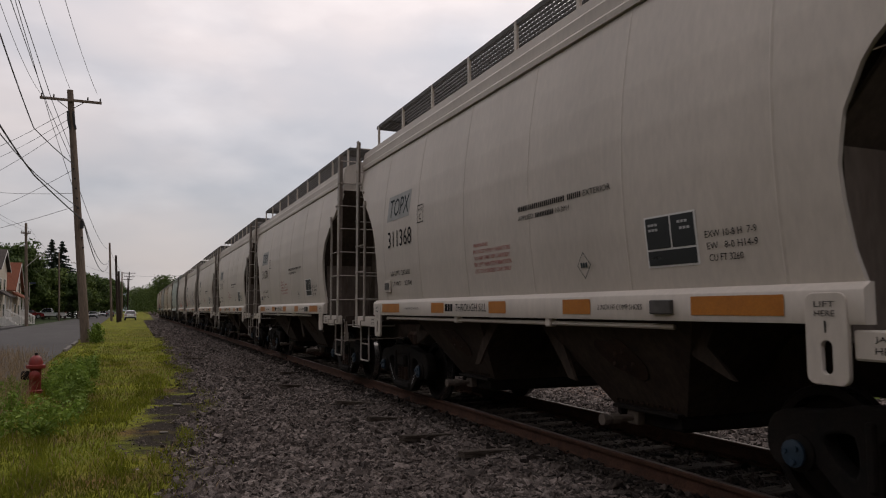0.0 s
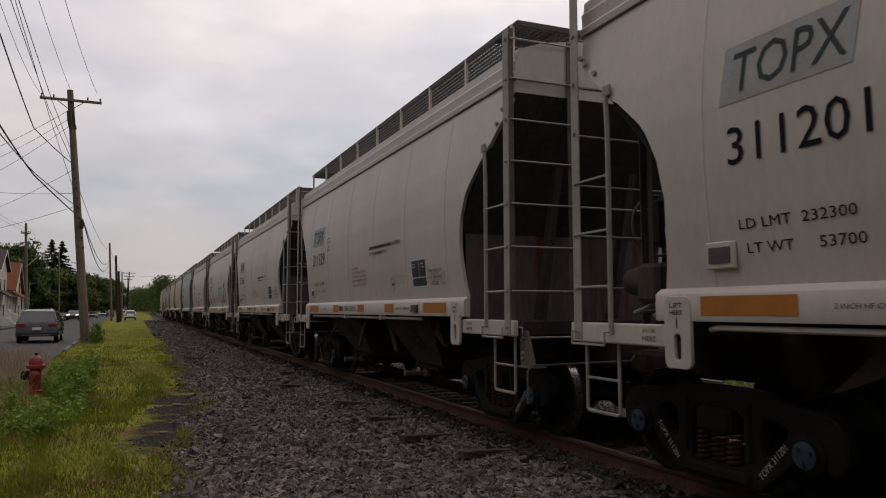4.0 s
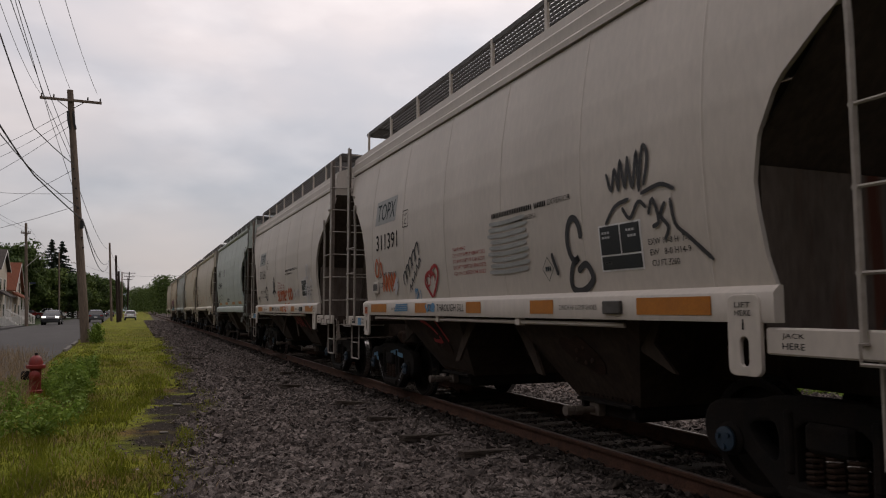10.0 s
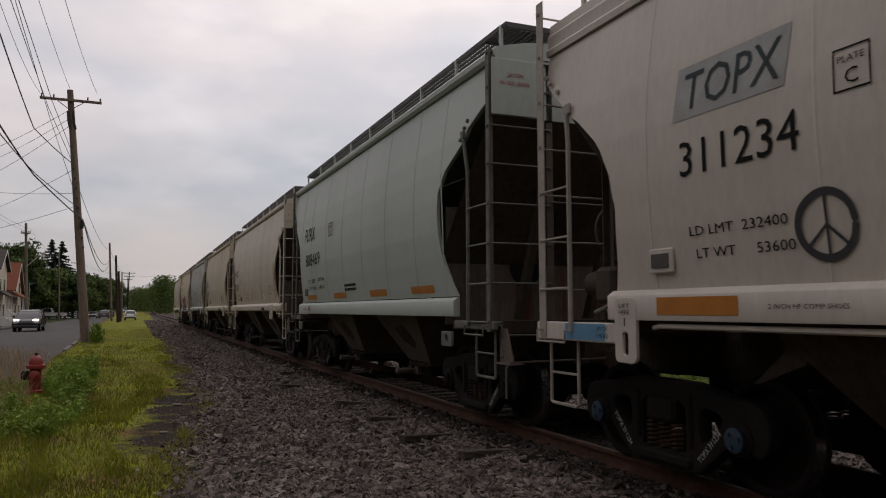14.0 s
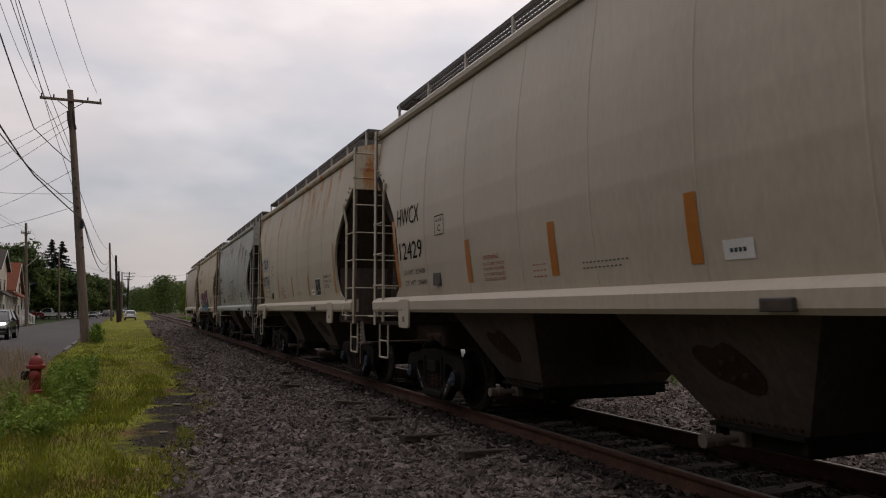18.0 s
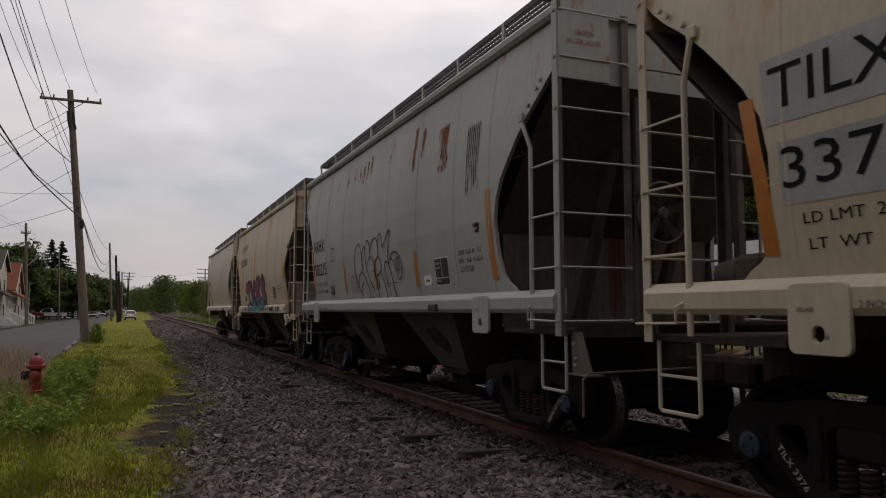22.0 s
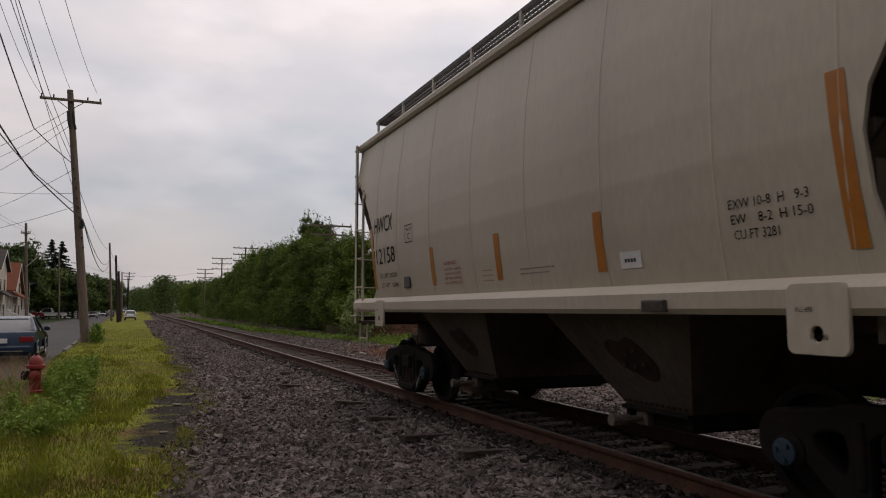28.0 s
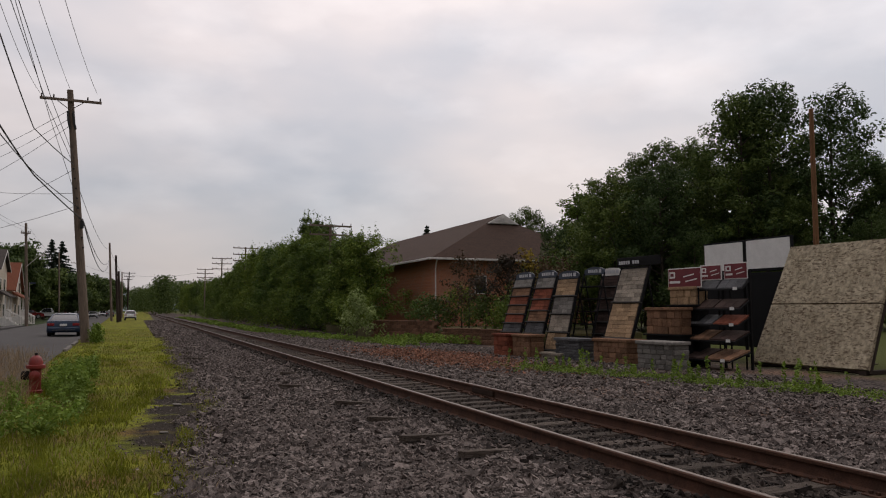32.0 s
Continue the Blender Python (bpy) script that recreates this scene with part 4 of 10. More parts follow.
    part("brake_valve", Geo().box(-1.25, -0.95, 5.0, 5.3, 1.5, 1.85, 0.04).lathe([(0.12, -0.1), (0.14, 0.0), (0.12, 0.12)], "y", (-1.1, 5.4, 1.7), 12), SLOPE, car, "dirty grey brake valve with pipes")
    part("brake_pipe", Geo().tube([(-1.1, 5.2, 1.5), (-1.1, 5.5, 1.42), (-0.6, 5.6, 1.45), (-0.4, 5.3, 1.6)], 0.02, 6).tube([(-1.0, 5.1, 1.85), (-1.0, 5.15, 2.1), (-0.8, 5.4, 2.2)], 0.016, 6).tube([(-1.2, 5.1, 1.4), (-0.2, 5.5, 1.36), (0.6, 5.4, 1.4)], 0.02, 6), BAR_GREY, car)
    for end in (-1, 1):
        for a in (-0.89, 0.89):
            ws = part("wheelset", Geo().lathe([(0.085, -1.1), (0.085, -0.9), (0.1, -0.85), (0.1, 0.85), (0.085, 0.9), (0.085, 1.1)], "x", (0, 0, 0), 12), WHEEL_STEEL, car)
            ws.location = (0, end * T["truck"] + a, AXLE_R)
            for s in (-1, 1):
                part("wheel", wheel(s), WHEEL_STEEL, ws)
                part("tread", wheel_tread(s), TREAD_STEEL, ws, "polished steel tread")
                part("bearing_cap", bearing_cap(s, 0), caps, ws)
    return car


def body_paint(car):
    return next(o for o in car.children if o.name.startswith("side_sheet")).material_slots[0].material


def hand_brake(T, car, end):
    """Brake column on the end of a car: gear box, spoked wheel, chain and bell crank."""
    P = T["post_y"]
    x, z = -0.45, 2.30 if T is TYPE_A else 2.42
    col = part("brake_column", span_box(Geo(), x - 0.11, x + 0.09, end * (P - 0.16), end * (P - 0.1), 1.22, 4.1, 0.006), END_BAR, car)
    box = part("gear_box", span_box(Geo(), x - 0.16, x + 0.13, end * (P - 0.1), end * (P + 0.08), z - 0.24, z + 0.26, 0.05), GRIME_SHADE, col, "dirty cast brake gear box")
    hw = Geo()
    yw = end * (P + 0.17)
    hw.tube([(x + 0.31 * math.cos(2 * math.pi * k / 22), yw, z + 0.31 * math.sin(2 * math.pi * k / 22)) for k in range(22)], 0.015, 6, True)
    part("hub", Geo().lathe([(0.05, 0), (0.06, 0.02), (0.05, 0.06)], "y", (x, yw - 0.03, z), 10), END_BAR, col)
    for k in range(5):
        a = 2 * math.pi * k / 5 + 0.3
        c, d = math.cos(a), math.sin(a)
        sp = Geo().add([(x + 0.05 * c - 0.03 * d, yw - end * 0.04, z + 0.05 * d + 0.03 * c), (x + 0.05 * c + 0.03 * d, yw - end * 0.04, z + 0.05 * d - 0.03 * c), (x + 0.30 * c + 0.05 * d, yw, z + 0.30 * d - 0.05 * c), (x + 0.30 * c - 0.05 * d, yw, z + 0.30 * d + 0.05 * c)], [(0, 1, 2, 3), (3, 2, 1, 0)])
        part("spoke", sp, END_BAR, col)
    part("hand_brake_wheel", hw, END_BAR, col, "dusty spoked hand brake wheel")
    ch = Geo()
    ch.lathe([(0.012 if k % 2 else 0.024, -0.032 * k) for k in range(24)], "z", (x - 0.02, end * (P + 0.0), z - 0.25), 6)
    part("chain", ch, BROWN_STEEL, col, "rusty brake chain")
    part("bell_crank", Geo().prism([(x - 0.16, 1.3), (x + 0.16, 1.28), (x + 0.03, 1.62), (x - 0.04, 1.62)], "y", end * (P - 0.02) - 0.02, end * (P - 0.02) + 0.02), SLOPE, col)


# names of the car kinds; the far end is +y; every car stands on the rails at its own place along the train
CARS = []


def repaint(car, old, fresh):
    """Another paint on a copied car: the slot belongs to the object, the mesh stays shared."""
    for o in car.children_recursive:
        for slot in o.material_slots:
            if slot.material == old:
                slot.link = "OBJECT"
                slot.material = fresh


PITCH_A, PITCH_B = 12.86, 13.1
car_a = build_car(TYPE_A, "A", "covered_hopper_car", GREY_PAINT, CAP_BLUE, "light grey covered hopper car with curved sides and a flat sill")
CARS.append(car_a)
for i in range(5):
    CARS.append(copy_thing(car_a, Matrix.Identity(4)))
car_b = build_car(TYPE_B, "B", "covered_hopper_car", BEIGE_PAINT, CAP_BLUE, "beige covered hopper car with curved sides and a rounded sill")
KINDS = [TYPE_A] * 6
for paint, label in [(GREEN_PAINT, "grey-green covered hopper car with black lettering"), (BEIGE_PAINT, "beige covered hopper car with amber reflector bars"), (CREAM_PAINT, "cream covered hopper car streaked with orange rust"),
                     (COLD_PAINT, "blue-grey covered hopper car with rust streaks and a line tag"), (TAN_PAINT, "weathered tan covered hopper car with a plum and teal graffito"), (None, "clean beige covered hopper car at the end of the train")]:
    if paint == GREEN_PAINT:
        c, T_ = build_car(TYPE_G, "G", "covered_hopper_car", paint, BLACK_STEEL, label), TYPE_G
    elif paint == TAN_PAINT:
        c, T_ = build_car(TYPE_T, "T", "covered_hopper_car", paint, CAP_BLUE, label), TYPE_T
    elif paint:
        c, T_ = copy_thing(car_b, Matrix.Identity(4)), TYPE_B
        repaint(c, BEIGE_PAINT, paint)
    else:
        c, T_ = car_b, TYPE_B
    tagged(c, label)
    CARS.append(c)
    KINDS.append(T_)
PLACES = [7.6 + PITCH_A * i for i in range(6)]
PLACES += [13.98 + 5 * PITCH_A + 6.4] + [13.93 + 5 * PITCH_A + 12.94 + PITCH_B * (i + 0.5) for i in range(5)]
# the hand brake stands at either end of a car
for i, (car, T_) in enumerate(zip(CARS, KINDS)):
    hand_brake(T_, car, -1 if i in (3, 4, 8, 9) else 1)

TRAVEL = [(0.0, 0.12), (1.8, 9.2), (7.0, 35.67), (9.0, 45.82), (11.95, 60.88), (14.3, 72.71), (16.5, 83.86), (19.4, 98.65), (22.4, 113.94), (25.0, 127.19), (29.2, 148.94), (32.0, 163.5)]


def travelled(t):
    """Metres that the train has run by t seconds."""
    k = max(i for i, (a, _) in enumerate(TRAVEL[:-1]) if t >= a or i == 0)
    (a, sa), (b, sb) = TRAVEL[k], TRAVEL[k + 1]
    def speed(i):
        lo, hi = TRAVEL[max(i - 1, 0)], TRAVEL[min(i + 1, len(TRAVEL) - 1)]
        return (hi[1] - lo[1]) / (hi[0] - lo[0])
    u, h = (t - a) / (b - a), b - a
    return (2 * u ** 3 - 3 * u ** 2 + 1) * sa + (u ** 3 - 2 * u ** 2 + u) * h * speed(k) + (-2 * u ** 3 + 3 * u ** 2) * sb + (u ** 3 - u ** 2) * h * speed(k + 1)


# ---- lettering, reflectors and graffiti on the cars' track side ----
SLIDE = [0.0]      # how far a car's stencils sit from their usual place


def wall_point(T, y, z, off):
    """A point on the track side; the stencils sit a little towards mid-car."""
    return (-(wall_x(T, z) + off), y + SLIDE[0] + lerp_table(T["shift"], y), z)


def text_mesh(words):
    cu = bpy.data.curves.new("lettering", "FONT")
    cu.body, cu.resolution_u = words, 2
    ob = bpy.data.objects.new("lettering", cu)
    me = bpy.data.meshes.new_from_object(ob)
    bpy.data.objects.remove(ob)
    bpy.data.curves.remove(cu)
    return me


def lettering(T, car, words, y0, y1, z0, z1, ink, lean=0.0, off=0.008):
    """Words stretched between y0 (their left end) and y1, z0 and z1, lying on the bowed side."""
    me = text_mesh(words)
    n = len(me.vertices)
    co = np.empty(n * 3, np.float32)
    me.vertices.foreach_get("co", co)
    co = co.reshape(-1, 3)
    lo, hi = co.min(0), co.max(0)
    u, v = (co[:, 0] - lo[0]) / max(hi[0] - lo[0], 1e-6), (co[:, 1] - lo[1]) / max(hi[1] - lo[1], 1e-6)
    y = y0 + (y1 - y0) * u - lean * v * (z1 - z0)
    z = z0 + (z1 - z0) * v
    out = np.array([wall_point(T, a, b, off) for a, b in zip(y, z)], np.float32)
    me.vertices.foreach_set("co", out.ravel())
    me.materials.clear()
    me.materials.append(ink)
    me.update()
    ob = new("lettering", me)
    ob.parent = car
    return ob


def patch(T, car, name, y0, y1, z0, z1, mat, off=0.005, label="", slant=0.0, rows=4):
    """A thin sheet stuck on the side."""
    g = Geo()
    v = []
    for i in range(rows + 1):
        z = z0 + (z1 - z0) * i / rows
        d = slant * (i / rows)
        v += [wall_point(T, y0 + d, z, off), wall_point(T, y1 + d, z, off)]
    g.add(v, [(2 * i, 2 * i + 1, 2 * i + 3, 2 * i + 2) for i in range(rows)])
    return part(name, g, mat, car, label)


def outline(T, car, y0, y1, z0, z1, w, ink):
    for a, b, c, d in ((y0, y1, z0, z0 + w), (y0, y1, z1 - w, z1), (y0, y0 - w, z0, z1), (y1 + w, y1, z0, z1)):
        patch(T, car, "stencil_frame", a, b, c, d, ink, 0.007, rows=2)


def smooth_line(pts, n=5):
    out = []
    for i in range(len(pts) - 1):
        p0, p1, p2, p3 = pts[max(i - 1, 0)], pts[i], pts[i + 1], pts[min(i + 2, len(pts) - 1)]
        for k in range(n):
            t = k / n
            out.append(tuple(0.5 * (2 * b + (c - a) * t + (2 * a - 5 * b + 4 * c - d) * t * t + (3 * b - a - 3 * c + d) * t ** 3) for a, b, c, d in zip(p0, p1, p2, p3)))
    out.append(pts[-1])
    return out


LAYER = [0]


def spray(T, car, pts, w, ink, smooth=True, name="spray_stroke"):
    """One sprayed stroke: a ribbon with rounded ends along (y, z) points."""
    LAYER[0] += 1
    off = 0.009 + 0.0007 * (LAYER[0] % 9)
    q = smooth_line(pts) if smooth and len(pts) > 2 else pts
    v, m = [], len(q)
    for i, (y, z) in enumerate(q):
        a, b = q[max(i - 1, 0)], q[min(i + 1, m - 1)]
        d = math.hypot(b[0] - a[0], b[1] - a[1]) or 1
        ny, nz = -(b[1] - a[1]) / d, (b[0] - a[0]) / d
        k = w / 2 * (0.55 if i in (0, m - 1) else 1.0)
        v += [wall_point(T, y + ny * k, z + nz * k, off), wall_point(T, y - ny * k, z - nz * k, off)]
    return part(name, Geo().add(v, [(2 * i, 2 * i + 1, 2 * i + 3, 2 * i + 2) for i in range(m - 1)]), ink, car)


def ring(c, ry, rz, a0=0, a1=360, n=12):
    return [(c[0] - ry * math.cos(radians(a0 + (a1 - a0) * k / n)), c[1] + rz * math.sin(radians(a0 + (a1 - a0) * k / n))) for k in range(n + 1)]


def scrawl(T, car, words, y0, y1, z0, z1, w, ink):
    """Hand-sprayed letters from simple strokes on a unit box."""
    S = {"s": [[(0.9, 0.9), (0.3, 1), (0.1, 0.75), (0.8, 0.4), (0.7, 0.05), (0.05, 0.1)]], "u": [[(0.05, 1), (0.1, 0.2), (0.5, 0), (0.85, 0.3), (0.9, 1)], [(0.9, 1), (0.95, 0)]],
         "m": [[(0.05, 0), (0.1, 1)], [(0.1, 0.7), (0.3, 1), (0.48, 0.7), (0.5, 0)], [(0.5, 0.7), (0.75, 1), (0.9, 0.7), (0.95, 0)]], "e": [[(0.1, 0.5), (0.85, 0.6), (0.6, 1), (0.15, 0.7), (0.2, 0.1), (0.9, 0.1)]],
         "r": [[(0.15, 0), (0.2, 1)], [(0.2, 0.7), (0.5, 1), (0.9, 0.85)]], "o": [[(0.5, 1), (0.1, 0.6), (0.2, 0.1), (0.7, 0.05), (0.95, 0.5), (0.7, 0.95), (0.5, 1)]], "q": [[(0.8, 0.9), (0.3, 1), (0.1, 0.5), (0.5, 0.25), (0.85, 0.8), (0.85, -0.3)]],
         "a": [[(0.85, 0.8), (0.4, 1), (0.1, 0.4), (0.5, 0), (0.85, 0.5)], [(0.85, 1), (0.9, 0)]], "c": [[(0.9, 0.85), (0.4, 1), (0.1, 0.5), (0.4, 0), (0.9, 0.15)]], "k": [[(0.15, 0), (0.2, 1.3)], [(0.85, 1), (0.2, 0.5), (0.95, 0)]],
         "2": [[(0.1, 0.75), (0.5, 1), (0.85, 0.7), (0.1, 0), (0.95, 0.05)]], "0": [[(0.5, 1), (0.15, 0.5), (0.5, 0), (0.85, 0.5), (0.5, 1)]], "1": [[(0.3, 0.8), (0.55, 1), (0.5, 0)]], "h": [[(0.15, 0), (0.2, 1.2)], [(0.2, 0.5), (0.6, 0.8), (0.85, 0)]],
         "w": [[(0.0, 1), (0.25, 0), (0.5, 0.8), (0.75, 0), (1.0, 1)]], "p": [[(0.15, -0.3), (0.2, 1)], [(0.2, 0.9), (0.8, 0.95), (0.8, 0.5), (0.2, 0.45)]], "f": [[(0.3, 0), (0.3, 1.1), (0.9, 1.15)], [(0.1, 0.55), (0.7, 0.6)]],
         "v": [[(0.05, 1), (0.5, 0), (0.95, 1)]], "i": [[(0.5, 0), (0.5, 0.9)]], "t": [[(0.5, 0), (0.5, 1.2)], [(0.1, 0.85), (0.9, 0.9)]]}
    n = len(words)
    for i, ch in enumerate(words):
        a, b = y0 + (y1 - y0) * i / n, y0 + (y1 - y0) * (i + 0.92) / n
        for st in S.get(ch, []):
            spray(T, car, [(a + (b - a) * u, z0 + (z1 - z0) * v) for u, v in st], w, ink)


def bars(T, car, y0, y1, z0, z1, count, ink, gap=0.25):
    """Lettering that is not spelled out: short bars."""
    for k in range(count):
        a = y0 + (y1 - y0) * k / count
        patch(T, car, "print_bar", a, a + (y1 - y0) / count * (1 - gap), z0, z1, ink, 0.007, rows=1)


def marks_a(car, number, limit, weight, date, slide=0.0, whole=False):
    """Stencils of the light grey cars."""
    T = TYPE_A
    SLIDE[0] = slide
    patch(T, car, "letter_patch", 3.95, 2.9, 2.86, 3.26, PATCH_GREY, 0.004, "grey overpainted panel behind the letters", -0.06)
    lettering(T, car, "TOPX", 3.84, 2.94, 2.92, 3.2, INK_SLATE, 0.12)
    lettering(T, car, number, 3.88, 2.80, 2.43, 2.69, INK_BLACK)
    outline(T, car, 2.54, 2.26, 2.70, 2.96, 0.012, INK_BLACK)
    lettering(T, car, "PLATE", 2.5, 2.3, 2.87, 2.91, INK_BLACK)
    lettering(T, car, "C", 2.45, 2.35, 2.74, 2.83, INK_BLACK)
    lettering(T, car, "LD LMT  " + limit, 3.83, 2.94, 1.985, 2.055, INK_BLACK)
    lettering(T, car, "LT WT     " + weight, 3.78, 2.9, 1.82, 1.89, INK_BLACK)
    SLIDE[0] = slide if whole else 0.0
    plaq = part("routing_holder", Geo().box(-1.572, -1.545, 3.78, 4.06, 1.73, 1.92, 0.008), body_paint(car), car)
    part("slot", Geo().box(-1.582, -1.574, 3.82, 4.02, 1.77, 1.88), HOLDER, plaq)
    for i, w in enumerate(["WARNING", "DO NOT APPLY VIBRATORS", "TO ANY PART OF CAR BODY", "EXCEPT VIBRATOR BRACKETS", "USE ON LOADED CAR ONLY"]):
        z = 2.19 - 0.077 * i
        lettering(T, car, w, 0.58, (0.15 if i == 0 else -0.42) - 0.02 * (i % 2), z, z + 0.046, INK_RED)
    bars(T, car, -0.68, -1.66, 2.48, 2.535, 24, INK_BLACK, 0.42)
    lettering(T, car, "EXTERIOR", -1.98, -2.42, 2.48, 2.535, INK_BLACK)
    bars(T, car, -1.7, -1.95, 2.48, 2.535, 7, INK_BLACK, 0.42)
    lettering(T, car, "APPLIED", -0.68, -1.02, 2.385, 2.435, INK_BLACK)
    bars(T, car, -1.06, -1.44, 2.385, 2.435, 11, INK_BLACK, 0.42)
    lettering(T, car, date, -1.48, -1.72, 2.385, 2.435, INK_BLACK)
    spray(T, car, [(-1.79, 1.85), (-1.90, 1.97), (-2.01, 1.85), (-1.90, 1.73), (-1.79, 1.85)], 0.012, INK_SLATE, False, "diamond_mark")
    bars(T, car, -1.84, -1.96, 1.83, 1.875, 3, INK_SLATE)
    panel = patch(T, car, "data_panel", -2.83, -3.42, 1.775, 2.18, WHITE_PAINT, 0.004, "white-edged black data panel")
    for a, b, c, d in ((-2.85, -3.13, 1.92, 2.165), (-3.145, -3.4, 1.92, 2.165), (-2.85, -3.4, 1.79, 1.905)):
        patch(T, car, "data_field", a, b, c, d, DARK_DECAL, 0.007, rows=2)
    for i, (a, z) in enumerate([(-2.88, 2.1), (-2.88, 2.06), (-3.22, 2.1), (-3.24, 2.05), (-2.88, 1.84)]):
        bars(T, car, a, a - 0.12, z, z + 0.02, 3, HEADER_INK)
    for i, w in enumerate(["EXW 10-8 H  7-9", "EW   8-0 H14-9", "CU FT 3260"]):
        lettering(T, car, w, -3.5 - 0.01 * i, (-3.98, -3.98, -3.84)[i], 1.96 - 0.085 * i, 2.01 - 0.085 * i, INK_BLACK)
    z0, z1 = 1.405, 1.54
    for a, b in ((4.2, 3.36), (1.95, 1.5), (0.13, -0.33), (-1.57, -2.05), (-3.36, -4.2)):
        patch(T, car, "reflector", a, b, z0, z1, REFLECTOR, 0.010, "amber reflector strip", rows=1)
    bars(T, car, 1.46, 1.2, 1.425, 1.52, 3, INK_BLACK, 0.15)
    lettering(T, car, "THROUGH SILL", 1.12, 0.2, 1.425, 1.52, INK_BLACK, 0.1, 0.012)
    lettering(T, car, "2 INCH HF COMP SHOES", -2.17, -2.8, 1.445, 1.49, INK_BLACK, 0, 0.012)
    lettering(T, car, "2 INCH HF COMP SHOES", 3.1, 2.5, 1.45, 1.48, INK_BLACK, 0, 0.012)
    part("tag_reader", Geo().box(-1.625, -1.588, -3.02, -2.77, 1.41, 1.52, 0.008), HOLDER, car, "dark identification tag box")
    SLIDE[0] = 0.0
    for e in (1, -1):
        for i, w in enumerate(["LIFT", "HERE"]):
            a = e * 4.35 - lerp_table(T["shift"], e * 4.35)
            lettering(T, car, w, a + 0.07, a - 0.07, 1.46 - 0.055 * i, 1.495 - 0.055 * i, INK_BLACK, 0, 0.022)
        for i, w in enumerate(["JACK", "HERE"]):
            b = e * 4.72 - lerp_table(T["shift"], e * 4.72)
            lettering(T, car, w, b + 0.085, b - 0.085, 1.255 - 0.06 * i, 1.295 - 0.06 * i, INK_BLACK, 0, -0.017)
        patch(T, car, "arrow_mark", a + 0.006, a - 0.006, 1.31, 1.38, INK_BLACK, 0.02, rows=1)


HEADER_INK = material("pale_small_print", (0.5, 0.5, 0.5), 0.6, grain=0.05, bump=0)


